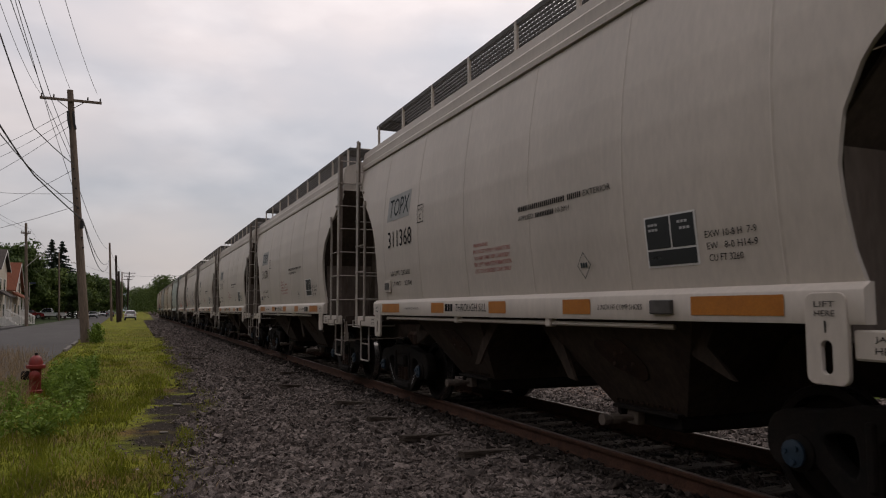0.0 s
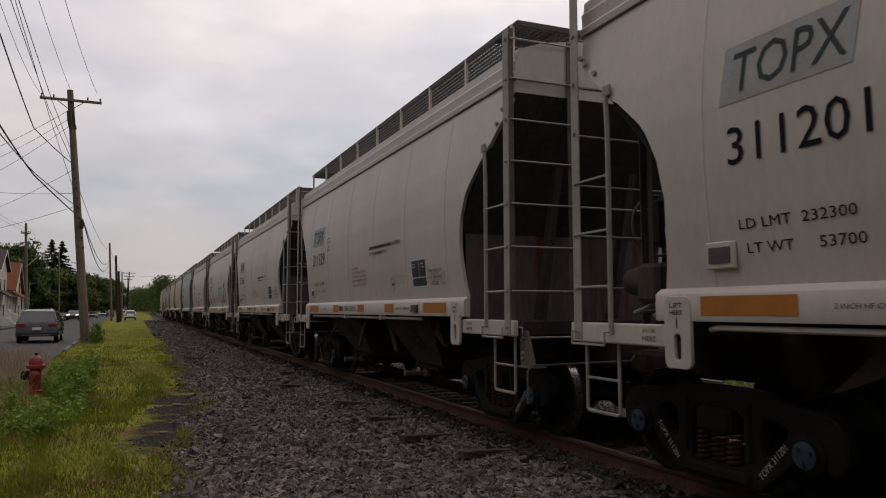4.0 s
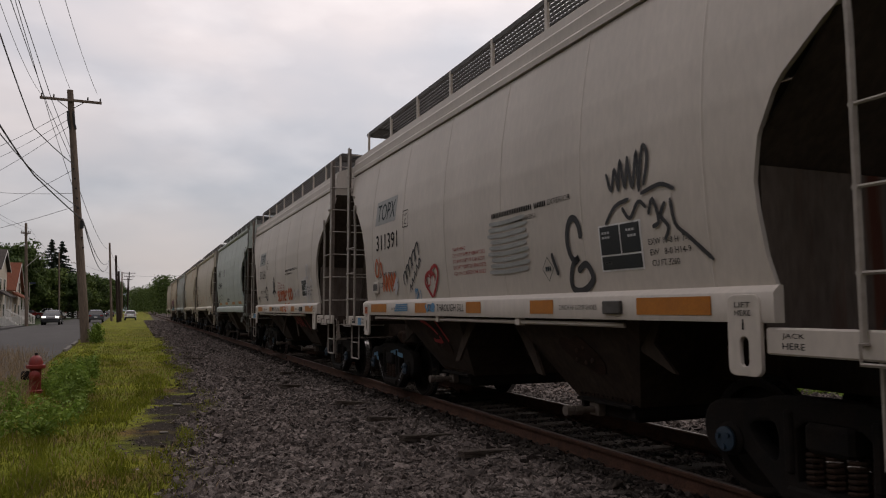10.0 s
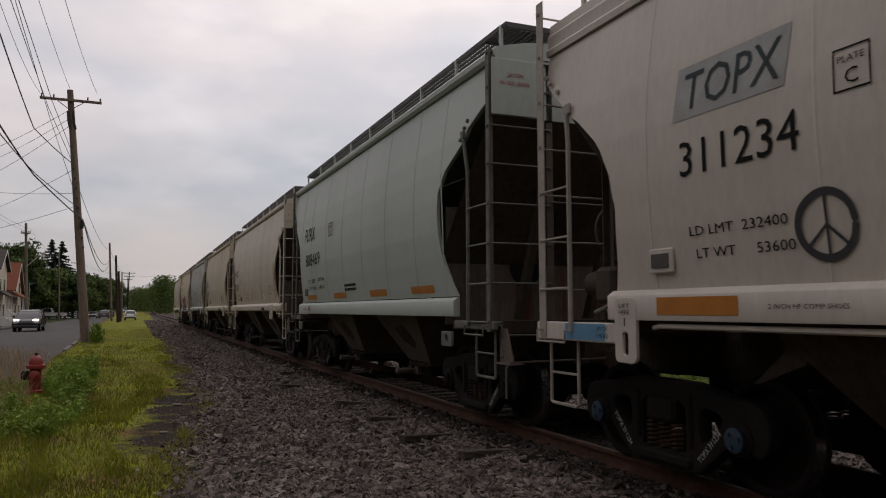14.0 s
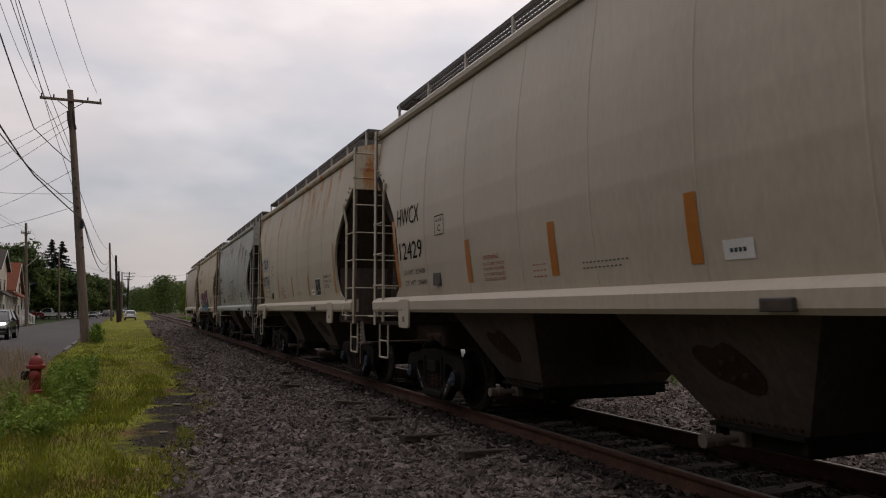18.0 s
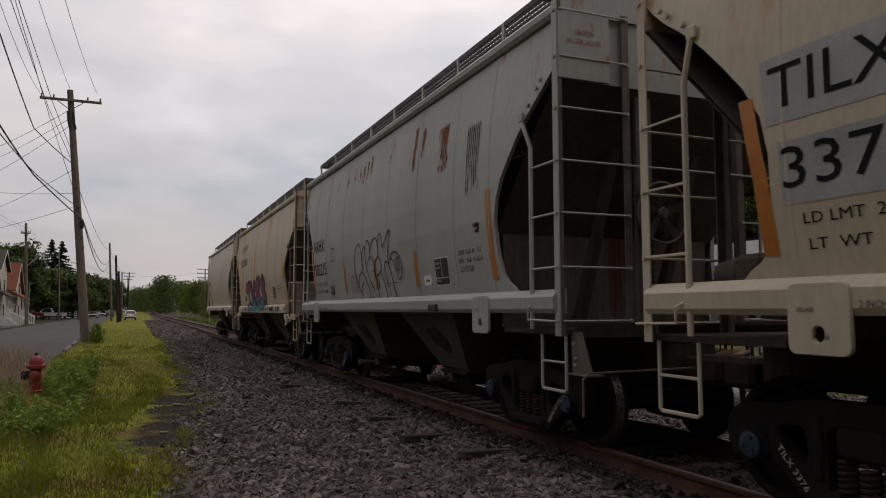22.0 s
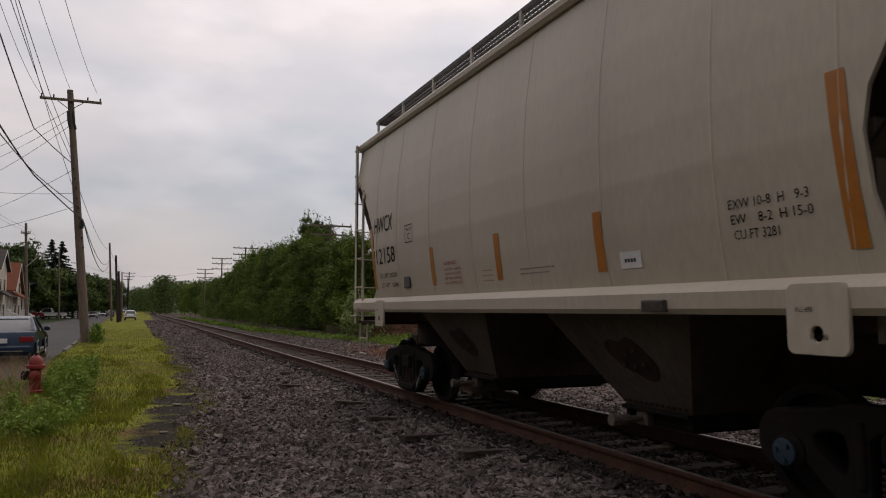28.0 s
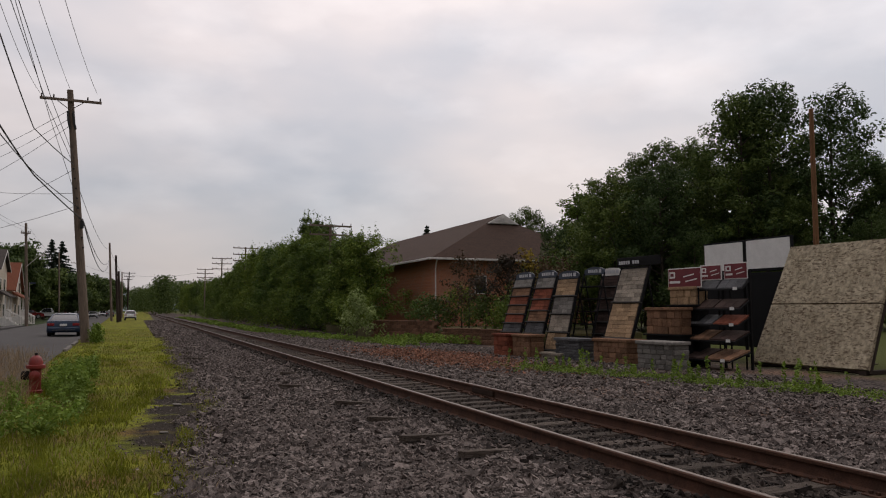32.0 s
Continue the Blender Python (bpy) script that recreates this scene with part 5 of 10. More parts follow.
def marks_b(T, car, mark, number, limit, weight, style):
    """Stencils of the cars with rounded sills. style: which reflectors, panels and lines they carry."""
    if style == "green":
        lettering(T, car, mark, 3.89, 2.86, 3.04, 3.36, INK_BLACK)
        lettering(T, car, number, 3.77, 2.34, 2.46, 2.75, INK_BLACK)
        lettering(T, car, "LD LMT " + limit, 3.66, 2.88, 2.07, 2.15, INK_BLACK)
        lettering(T, car, "LT WT   " + weight, 3.64, 2.86, 1.9, 1.98, INK_BLACK)
        lettering(T, car, "105950 KG", 2.62, 2.05, 2.09, 2.17, INK_BLACK)
        lettering(T, car, "24050 KG", 2.58, 2.05, 1.92, 2.0, INK_BLACK)
        for a in (3.87, 1.4, -1.1, -3.2):
            patch(T, car, "reflector", a, a - 0.92, 1.68, 1.79, REFLECTOR, 0.006, "amber reflector strip", rows=1)
        patch(T, car, "label_sheet", 1.6, 1.25, 3.0, 3.28, PATCH_GREY, 0.004)
        outline(T, car, 1.6, 1.25, 3.0, 3.28, 0.014, INK_BLACK)
        lettering(T, car, "PLATE", 1.56, 1.3, 3.18, 3.22, INK_BLACK)
        lettering(T, car, "C", 1.47, 1.37, 3.04, 3.13, INK_BLACK)
        patch(T, car, "red_label", 3.42, 3.28, 1.43, 1.53, INK_RED, 0.034, rows=1)
        lettering(T, car, "2 IN TREADGUARD SHOE", 4.0, 3.45, 1.45, 1.49, INK_BLACK, 0, 0.036)
        bars(T, car, 0.5, -0.3, 1.9, 1.95, 8, INK_BLACK)
        bars(T, car, 0.5, -0.3, 1.82, 1.87, 8, INK_BLACK)
    else:
        high = style == "tan"
        if high:
            lettering(T, car, mark, 4.25, 2.85, 3.62, 3.9, INK_SLATE, 0.3)
            lettering(T, car, number, 4.3, 2.6, 3.08, 3.36, INK_SLATE)
        else:
            if style == "cream":
                patch(T, car, "letter_patch", 4.36, 3.32, 2.62, 3.06, PATCH_GREY, 0.004, "grey overpainted panel", 0.04)
                patch(T, car, "letter_patch", 4.28, 3.18, 2.1, 2.5, PATCH_GREY, 0.004, "grey overpainted panel", 0.0)
            lettering(T, car, mark, 4.33, 3.4, 2.72, 2.99, INK_BLACK)
            lettering(T, car, number, 4.26, 3.32 if len(number) < 6 else 3.24, 2.2, 2.46, INK_BLACK)
            lettering(T, car, "LD LMT  " + limit, 4.14, 3.28, 1.97, 2.04, INK_BLACK)
            lettering(T, car, "LT  WT   " + weight, 4.12, 3.26, 1.81, 1.88, INK_BLACK)
        amber = YELLOW_REFLECTOR if high else REFLECTOR
        patch(T, car, "reflector", 4.48, 4.36, 1.79, 2.3, amber, 0.006, "amber reflector strip", 0.02)
        patch(T, car, "reflector", 4.50, 4.38, 2.3, 2.84, amber, 0.006, "amber reflector strip", 0.08)
        patch(T, car, "reflector", *((-4.58, -4.71) if high else (-4.52, -4.65)), 1.74 if high else 1.79, 2.84, amber, 0.006, "amber reflector strip", 0.13 if high else 0.06)
        for a in ((-2.3,) if high else (1.86, -0.05, -2.0)):
            patch(T, car, "reflector", a, a - 0.13, 1.78, 2.31, REFLECTOR if not high else amber, 0.006, "amber reflector strip", 0.0)
        outline(T, car, 2.8, 2.48, 2.45, 2.72, 0.012, INK_BLACK)
        lettering(T, car, "PLATE", 2.74, 2.54, 2.63, 2.67, INK_BLACK)
        lettering(T, car, "C", 2.69, 2.59, 2.5, 2.59, INK_BLACK)
        lettering(T, car, "WARNING", 1.4, 1.03, 2.03, 2.08, INK_RED)
        for i, w in enumerate(["DO NOT APPLY VIBRATOR", "TO ANY PART OF CAR BODY", "EXCEPT VIBRATOR BRACKETS", "USE ON LOADED CAR ONLY"]):
            lettering(T, car, w, 1.42, 0.9, 1.96 - 0.06 * i, 1.995 - 0.06 * i, INK_RED)
        for i in range(3):
            bars(T, car, 0.3, 0.02, 1.9 - 0.06 * i, 1.912 - 0.06 * i, 4, INK_RED, 0.5)
        bars(T, car, -0.6, -1.3, 1.87, 1.882, 12, INK_SLATE, 0.5)
        bars(T, car, -0.6, -1.2, 1.82, 1.832, 10, INK_SLATE, 0.5)
        patch(T, car, "paper_label", -2.34, -2.62, 1.79, 1.93, WHITE_PAINT, 0.006, "white paper label", rows=1)
        bars(T, car, -2.4, -2.56, 1.84, 1.87, 4, INK_SLATE)
        if style in ("cream", "cold", "tan"):
            dp = patch(T, car, "data_panel", -2.78, -3.27, 1.77, 2.15, WHITE_PAINT, 0.004, "white-edged black data panel")
            for a, b, c, d in ((-2.797, -3.015, 1.88, 2.135), (-3.03, -3.253, 1.88, 2.135), (-2.797, -3.253, 1.785, 1.87)):
                patch(T, car, "data_field", a, b, c, d, DARK_DECAL, 0.007, rows=2)
            for a, z in [(-2.84, 2.06), (-2.84, 2.0), (-2.84, 1.82)]:
                bars(T, car, a, a - 0.14, z, z + 0.025, 4, HEADER_INK)
        lines = ["EW 10-1    H 13-0", "EXW 10-8   EXW H 8-8", "CU FT 3250"] if high else ["EXW 10-8  H   9-3", "EW    %s  H 15-0" % ("8-6" if style == "cold" else "8-2"), "CU FT 3281"]
        for i, w in enumerate(lines):
            lettering(T, car, w, -3.63 - 0.012 * i, (-4.29, -4.31, -4.04)[i], 2.13 - 0.105 * i, 2.195 - 0.105 * i, INK_BLACK)
        tag = part("tag_reader", Geo().box(-1.66, -1.59, -2.9, -2.64, 1.43, 1.52, 0.008), HOLDER, car, "dark identification tag box")
        part("tag_face", Geo().box(-1.664, -1.6605, -2.875, -2.665, 1.45, 1.5), SLOPE, tag)
        if style in ("cream", "cold"):
            lettering(T, car, "2 INCH TREAD COND. SHOES" if style == "cream" else "2 INCH HF COMP SHOES", 3.75, 3.05, 1.455, 1.495, INK_BLACK, 0, 0.036)
    part("routing_holder", Geo().box(-1.565, -1.53, 2.95 if style != "green" else 4.05, 3.2 if style != "green" else 4.3, 1.78, 1.95, 0.008), HOLDER, car, "dark framed routing board")
    for e in (1, -1):
        for i, w in enumerate(["PULL HERE", "LIFT HERE", "JACK HERE"]):
            a = e * 4.24 - lerp_table(T["shift"], e * 4.24)
            if style in ("green", "tan"):
                continue
            lettering(T, car, w, a + 0.14 - 0.1 * (i == 1), a + 0.02 - 0.1 * (i == 1), (1.43, 1.27, 1.15)[i], (1.46, 1.30, 1.18)[i], INK_BLACK, 0, 0.05)
    # caution words on the near end panel's side
    g = part("caution_panel", Geo().box(-1.56, -0.95, -5.93, -5.905, 3.74, 4.42, 0.004), body_paint(car), car)
    for i, w in enumerate(["CAUTION", "NO SIDE LADDER"]):
        me = text_mesh(w)
        n = len(me.vertices)
        co = np.empty(n * 3, np.float32)
        me.vertices.foreach_get("co", co)
        co = co.reshape(-1, 3)
        lo, hi = co.min(0), co.max(0)
        wd = (0.22, 0.4)[i]
        x = -1.26 - wd / 2 + wd * (co[:, 0] - lo[0]) / (hi[0] - lo[0])
        z = 4.2 - 0.1 * i + 0.05 * (co[:, 1] - lo[1]) / (hi[1] - lo[1])
        me.vertices.foreach_set("co", np.column_stack([x, np.full(n, -5.94), z]).astype(np.float32).ravel())
        me.materials.clear()
        me.materials.append(INK_RED)
        me.update()
        ob = new("lettering", me)
        ob.parent = car


for car, row in zip(CARS[:6], [("311368", "232300", "53700", "10-2011"), ("311201", "232300", "53700", "09-2011"), ("311329", "232300", "53700", "10-2011"), ("311365", "232500", "53500", "10-2011"), ("311391", "232400", "53600", "10-2011"), ("311234", "232400", "53600", "09-2011", -0.15, True)]):
    marks_a(car, *row)
for car, row in zip(CARS[6:], [("FURX", "808469", "233000", "53000", "green"), ("HWCX", "12429", "232400", "53600", "beige"), ("TILX", "3376", "232300", "53700", "cream"), ("NAHX", "502215", "232600", "53400", "cold"), ("NAHX", "503586", "233500", "52500", "tan"), ("HWCX", "12158", "232200", "53800", "beige")]):
    marks_b(KINDS[CARS.index(car)], car, *row)
SLIDE[0] = 0.0
for car, label in zip(CARS[:6], ["light grey covered hopper car with clean curved sides", "light grey covered hopper car with slate letters on its side", "light grey covered hopper car with grey overpainted letters", "light grey covered hopper car with weak rust streaks under a plaque", "light grey covered hopper car tagged with black and red spray paint", "light grey covered hopper car with orange and white spray tags"]):
    tagged(car, label)

def frame_mark(car, T, words):
    """Slanting white stencil on the lower arm of the trucks' side frames."""
    for e in (-1, 1):
        for arm in ((1,) if e < 0 else (-1, 1)):
            me = text_mesh(words)
            n = len(me.vertices)
            co = np.empty(n * 3, np.float32)
            me.vertices.foreach_get("co", co)
            co = co.reshape(-1, 3)
            lo, hi = co.min(0), co.max(0)
            u, v = (co[:, 0] - lo[0]) / (hi[0] - lo[0]), (co[:, 1] - lo[1]) / (hi[1] - lo[1])
            a = radians(48.0 * arm)
            along, up = 0.36 * (u - 0.5), 0.05 * (v - 0.5)
            # reading direction runs towards -y on the track side
            y = e * T["truck"] + arm * -0.56 - (along * math.cos(a) - up * math.sin(a))
            z = 0.345 + along * math.sin(a) + up * math.cos(a)
            me.vertices.foreach_set("co", np.column_stack([np.full(n, -1.0785), y, z]).astype(np.float32).ravel())
            me.materials.clear()
            me.materials.append(HEADER_INK)
            me.update()
            ob = new("lettering", me)
            ob.parent = car


for car, T_, words in zip(CARS, KINDS, ["TOPX 311368", "TOPX 311201", "TOPX 311329", "TOPX 311365", "TOPX 311391", "TOPX 311234", "FURX 808469", "HWCX 12429", "TILX 3376", "NAHX 502215", "NAHX 503586", "HWCX 12158"]):
    frame_mark(car, T_, words)

# spray tags, car by car
A, B_ = TYPE_A, TYPE_B
def bay_spray(car, pts, w, ink):
    """A stroke on the sloping side of a hopper bay."""
    q = smooth_line(pts)
    v = []
    for i, (y, z) in enumerate(q):
        a, b = q[max(i - 1, 0)], q[min(i + 1, len(q) - 1)]
        d = math.hypot(b[0] - a[0], b[1] - a[1]) or 1
        for k in (1, -1):
            yy, zz = y - k * w / 2 * (b[1] - a[1]) / d, z + k * w / 2 * (b[0] - a[0]) / d
            v.append((-(0.92 + 0.58 * (zz - 0.52) / 0.93) - 0.02, yy, zz))
    part("spray_stroke", Geo().add(v, [(2 * i, 2 * i + 1, 2 * i + 3, 2 * i + 2) for i in range(len(q) - 1)]), ink, car)


for pts in ([(-0.95, 1.3), (-1.1, 1.36), (-1.15, 1.1), (-1.0, 1.12)], [(-1.3, 1.0), (-1.4, 1.32), (-1.55, 1.02)], [(-1.65, 1.0), (-1.7, 1.3), (-1.85, 1.0), (-1.9, 1.32)], [(-2.1, 1.32), (-2.6, 1.34)], [(-2.3, 1.33), (-2.35, 0.95)]):
    bay_spray(CARS[5], pts, 0.05, SPRAY_RED)
for pts in ([(2.2, 1.3), (1.9, 1.2), (1.75, 1.0), (2.05, 1.0)], [(1.6, 1.3), (1.5, 1.0)]):
    bay_spray(CARS[4], pts, 0.06, SPRAY_RED)
for y0, z0, y1, z1 in ((4.55, 0.69, 4.15, 0.76), (4.4, 0.71, 3.9, 0.69), (5.3, 0.64, 5.55, 0.62), (5.25, 0.55, 5.5, 0.6)):
    part("spray_patch", Geo().add([(-1.083, y0, z0 - 0.05), (-1.083, y1, z1 - 0.07), (-1.083, y1, z1 + 0.0), (-1.083, y0, z0 + 0.02)], [(0, 1, 2, 3)]), SPRAY_BLUE, CARS[4])
c5 = CARS[4]
spray(A, c5, ring((1.42, 1.84), 0.2, 0.13, 20, 200, 8) + [(1.4, 1.62)], 0.05, SPRAY_RED)
spray(A, c5, [(1.38, 1.62), (1.22, 1.78), (1.12, 1.95), (1.2, 2.05), (1.36, 2.0), (1.42, 1.92)], 0.05, SPRAY_RED)
scrawl(A, c5, "cri", 1.58, 1.2, 1.78, 1.93, 0.03, SPRAY_RED)
for k in range(5):
    spray(A, c5, [(2.56 - 0.16 * k, 1.82 + 0.09 * k), (2.6 - 0.16 * k, 1.95 + 0.09 * k), (2.48 - 0.16 * k, 2.02 + 0.1 * k), (2.44 - 0.16 * k, 1.84 + 0.1 * k)], 0.035, SPRAY_BLACK)
    spray(A, c5, [(2.3 - 0.12 * k, 1.7 + 0.09 * k), (2.28 - 0.12 * k, 1.82 + 0.09 * k), (2.2 - 0.12 * k, 1.74 + 0.1 * k)], 0.03, SPRAY_BLACK)
scrawl(A, c5, "oh", 4.0, 3.55, 2.0, 2.28, 0.045, SPRAY_ORANGE)
for k in range(5):
    spray(A, c5, [(3.62 - 0.14 * k, 1.74), (3.58 - 0.14 * k, 2.02), (3.5 - 0.14 * k, 1.76)], 0.05, SPRAY_ORANGE)
spray(A, c5, [(3.1, 1.78), (2.9, 1.95), (3.05, 1.7), (2.88, 1.85)], 0.06, SPRAY_WHITE)
scrawl(A, c5, "mi", 2.1, 1.75, 1.6, 1.75, 0.035, SPRAY_BLUE)
scrawl(A, c5, "cove", 1.95, 1.15, 1.43, 1.52, 0.04, SPRAY_BLUE)
for k in range(4):
    spray(A, c5, [(2.95 - 0.02 * k, 1.43 + 0.03 * k), (2.3, 1.44 + 0.03 * k)], 0.04, SPRAY_BLUE, False)
for k in range(9):
    z = 2.42 - 0.068 * k
    spray(A, c5, [(-0.62 + 0.04 * (k % 3), z), (-1.0, z - 0.01), (-1.5 - 0.04 * (k % 2), z + 0.01)], 0.045, PATCH_GREY)
spray(A, c5, [(-2.0, 2.0), (-2.04, 1.9), (-2.1, 1.78)], 0.05, SPRAY_BLACK)
spray(A, c5, ring((-2.43, 2.1), 0.12, 0.2, 0, 300, 9) + [(-2.36, 1.85), (-2.32, 1.66), (-2.5, 1.62), (-2.68, 1.72), (-2.6, 1.86), (-2.45, 1.8)], 0.065, SPRAY_BLACK)
for pts in ([(-2.95, 2.18), (-3.1, 2.32), (-3.3, 2.36)], [(-3.0, 2.62), (-3.07, 2.46), (-3.12, 2.64), (-3.17, 2.44)], [(-3.17, 2.44), (-3.2, 2.7), (-3.26, 2.46), (-3.3, 2.72)], [(-3.3, 2.72), (-3.36, 2.44), (-3.42, 2.74), (-3.44, 2.4)], [(-3.44, 2.4), (-3.5, 2.76), (-3.56, 2.66), (-3.5, 2.44)],
            [(-3.2, 2.3), (-3.3, 2.2), (-3.42, 2.32), (-3.52, 2.26)], [(-3.46, 2.38), (-3.7, 2.42), (-3.86, 2.36)], [(-3.54, 2.2), (-3.6, 2.32), (-3.66, 2.14), (-3.58, 2.1)], [(-3.74, 2.28), (-3.68, 2.18), (-3.76, 2.08), (-3.7, 1.98)], [(-3.8, 2.3), (-3.84, 2.1), (-3.98, 1.98), (-4.2, 1.8)]):
    spray(A, c5, pts, 0.035, SPRAY_BLACK)
c4 = CARS[3]
scrawl(A, c4, "swamp", -4.0, -4.36, 1.98, 2.12, 0.014, SPRAY_BLACK)
scrawl(A, c4, "foot", -4.06, -4.3, 1.8, 1.93, 0.014, SPRAY_BLACK)
scrawl(A, c4, "hc", -4.34, -4.46, 1.82, 1.95, 0.014, SPRAY_BLACK)
patch(A, CARS[5], "spray_patch", 5.42, 4.78, 1.17, 1.32, SPRAY_BLUE, -0.018, rows=1)
patch(A, CARS[4], "spray_patch", 5.12, 4.9, 1.17, 1.3, SPRAY_BLUE, -0.018, rows=1)
patch(A, CARS[4], "spray_patch", 5.5, 5.3, 1.2, 1.28, SPRAY_BLACK, -0.018, rows=1)
patch(A, CARS[4], "spray_patch", 4.54, 4.38, 1.38, 1.5, SPRAY_ORANGE, 0.018, rows=1)
scrawl(A, c4, "vach", -2.1, -2.7, 1.8, 2.0, 0.02, SPRAY_WHITE)
scrawl(A, CARS[2], "sora", -2.0, -2.5, 1.85, 1.98, 0.012, PATCH_GREY)
scrawl(A, CARS[2], "ach2", -3.6, -4.1, 1.8, 1.95, 0.018, PATCH_GREY)
c6 = CARS[5]
spray(A, c6, ring((2.5, 1.95), 0.22, 0.2), 0.05, SPRAY_BLACK)
for pts in ([(2.5, 2.14), (2.5, 1.76)], [(2.5, 1.95), (2.66, 1.82)], [(2.5, 1.95), (2.34, 1.82)]):
    spray(A, c6, pts, 0.04, SPRAY_BLACK, False)
for dy, h in ((0.14, 0.3), (0.03, 0.4), (-0.08, 0.42), (-0.18, 0.26)):
    spray(A, c6, [(1.1 + dy * 0.3, 2.0), (1.1 + dy, 2.0 + h)], 0.11, SPRAY_BLACK, False)
for pts in ([(1.38, 1.93), (1.1, 2.02), (0.82, 1.93)], [(1.3, 2.0), (0.95, 2.02)], [(1.1, 2.0), (1.08, 1.78)]):
    spray(A, c6, pts, 0.08, SPRAY_BLACK)
scrawl(A, c6, "summer", 0.56, -1.12, 1.7, 1.96, 0.06, SPRAY_ORANGE)
scrawl(A, c6, "oo", -1.16, -1.76, 1.74, 2.0, 0.08, SPRAY_ORANGE)
scrawl(A, c6, "2021", -0.42, -1.32, 1.42, 1.62, 0.05, SPRAY_ORANGE)
scrawl(A, c6, "quack", -2.0, -2.72, 1.8, 1.95, 0.028, SPRAY_WHITE)
for pts in (ring((-3.62, 1.86), 0.2, 0.22), ring((-4.08, 1.9), 0.16, 0.26, 0, 300, 9), ring((-3.72, 2.36), 0.13, 0.16), [(-3.66, 2.5), (-3.7, 2.3), (-3.76, 2.16)], [(-3.1, 1.66), (-3.4, 1.55), (-3.8, 1.62), (-4.1, 1.5), (-4.2, 1.66)], [(-3.3, 2.14), (-3.5, 2.22), (-3.6, 2.1)], [(-3.96, 2.5), (-3.96, 2.2)], [(-3.5, 1.6), (-3.56, 2.0), (-3.7, 1.62), (-3.8, 2.02)]):
    spray(A, c6, pts, 0.04, SPRAY_WHITE)
c10 = CARS[9]


def rust_run(T, car, y, w, z0, z1, count, mat, seed, thin=0.012):
    """A ragged stain of small upright flakes, dense along its middle."""
    r, g = random.Random(seed), Geo()
    for k in range(count):
        a = y + r.gauss(0, w / 3)
        fall = 1 - min(1.0, abs(a - y) / w) * 0.6
        top = z1 - r.random() ** 1.5 * (z1 - z0) * 0.85
        end = max(z0, top - r.uniform(0.02, 0.22) * fall * (z1 - z0 + 0.2))
        b, m = thin * r.uniform(0.4, 1.5), (top + end) / 2
        v = [wall_point(T, a, top, 0.004 + 0.0002 * (k % 12)), wall_point(T, a - b, m, 0.004 + 0.0002 * (k % 12)), wall_point(T, a + r.uniform(-0.01, 0.01), end, 0.004 + 0.0002 * (k % 12)), wall_point(T, a + b, m, 0.004 + 0.0002 * (k % 12))]
        g.add(v, [(0, 1, 2, 3)])
    tagged(part("rust_stain", g, mat, car, "ragged orange rust stain"), kind="stuff")


for k, (y, w, z0, z1, n) in enumerate([(-1.95, 0.07, 3.5, 4.2, 150), (-2.3, 0.13, 3.6, 4.1, 60), (-3.12, 0.26, 3.28, 3.95, 170), (0.28, 0.08, 3.86, 4.2, 60), (0.5, 0.09, 3.78, 4.15, 50), (0.72, 0.1, 3.74, 4.1, 45), (0.95, 0.1, 3.8, 4.1, 30), (1.3, 0.07, 3.86, 4.16, 22), (1.75, 0.06, 3.8, 4.06, 26), (2.5, 0.08, 3.86, 4.12, 22), (-0.75, 0.07, 3.85, 4.05, 14), (3.2, 0.08, 3.7, 3.95, 14)]):
    rust_run(B_, c10, y, w, z0, z1, n, STAIN, 300 + k)
for k in range(7):
    y = -3.93 - 0.055 * k
    rust_run(B_, c10, y, 0.012, 2.8 + 0.05 * (k % 3), 3.75, 26, DARK_STAIN, 340 + k, 0.009)
rust_run(B_, c10, -4.2, 0.13, 2.36, 2.5, 46, DARK_STAIN, 350, 0.016)
spray(B_, c10, [(0.89, 2.63), (1.03, 2.5), (1.09, 2.27), (0.99, 1.96), (0.8, 1.75), (0.75, 1.85), (0.59, 1.94)], 0.026, SPRAY_BLACK)
spray(B_, c10, [(0.89, 2.63), (0.73, 2.63), (0.62, 2.49), (0.61, 2.27), (0.65, 2.14), (0.83, 2.06), (0.88, 1.92)], 0.026, SPRAY_BLACK)
spray(B_, c10, [(0.65, 2.14), (0.49, 2.03), (0.36, 1.88), (0.3, 1.74), (0.32, 1.66), (0.48, 1.55)], 0.026, SPRAY_BLACK)
spray(B_, c10, [(0.6, 2.42), (0.5, 2.54), (0.4, 2.56), (0.39, 2.39), (0.36, 2.24), (0.22, 1.99), (-0.0, 1.76)], 0.026, SPRAY_BLACK)
spray(B_, c10, [(0.38, 2.52), (0.31, 2.64), (0.22, 2.66), (0.13, 2.58), (0.1, 2.42)], 0.03, SPRAY_BLACK)
spray(B_, c10, [(0.28, 2.24), (0.16, 2.34), (0.04, 2.37), (-0.06, 2.27), (-0.12, 2.12), (-0.17, 1.88), (-0.2, 1.69), (-0.04, 1.52)], 0.026, SPRAY_BLACK)
spray(B_, c10, [(0.12, 2.41), (0.01, 2.59), (-0.2, 2.67), (-0.33, 2.59), (-0.36, 2.45), (-0.34, 2.34)], 0.03, SPRAY_BLACK)
spray(B_, c10, [(-0.12, 2.21), (-0.22, 2.29), (-0.34, 2.34), (-0.46, 2.24), (-0.45, 2.11), (-0.32, 2.05), (-0.21, 2.03)], 0.03, SPRAY_BLACK)
spray(B_, c10, [(0.02, 2.1), (-0.22, 2.14)], 0.03, SPRAY_BLACK)
spray(B_, c10, [(-0.05, 1.98), (-0.14, 2.2)], 0.026, SPRAY_BLACK)
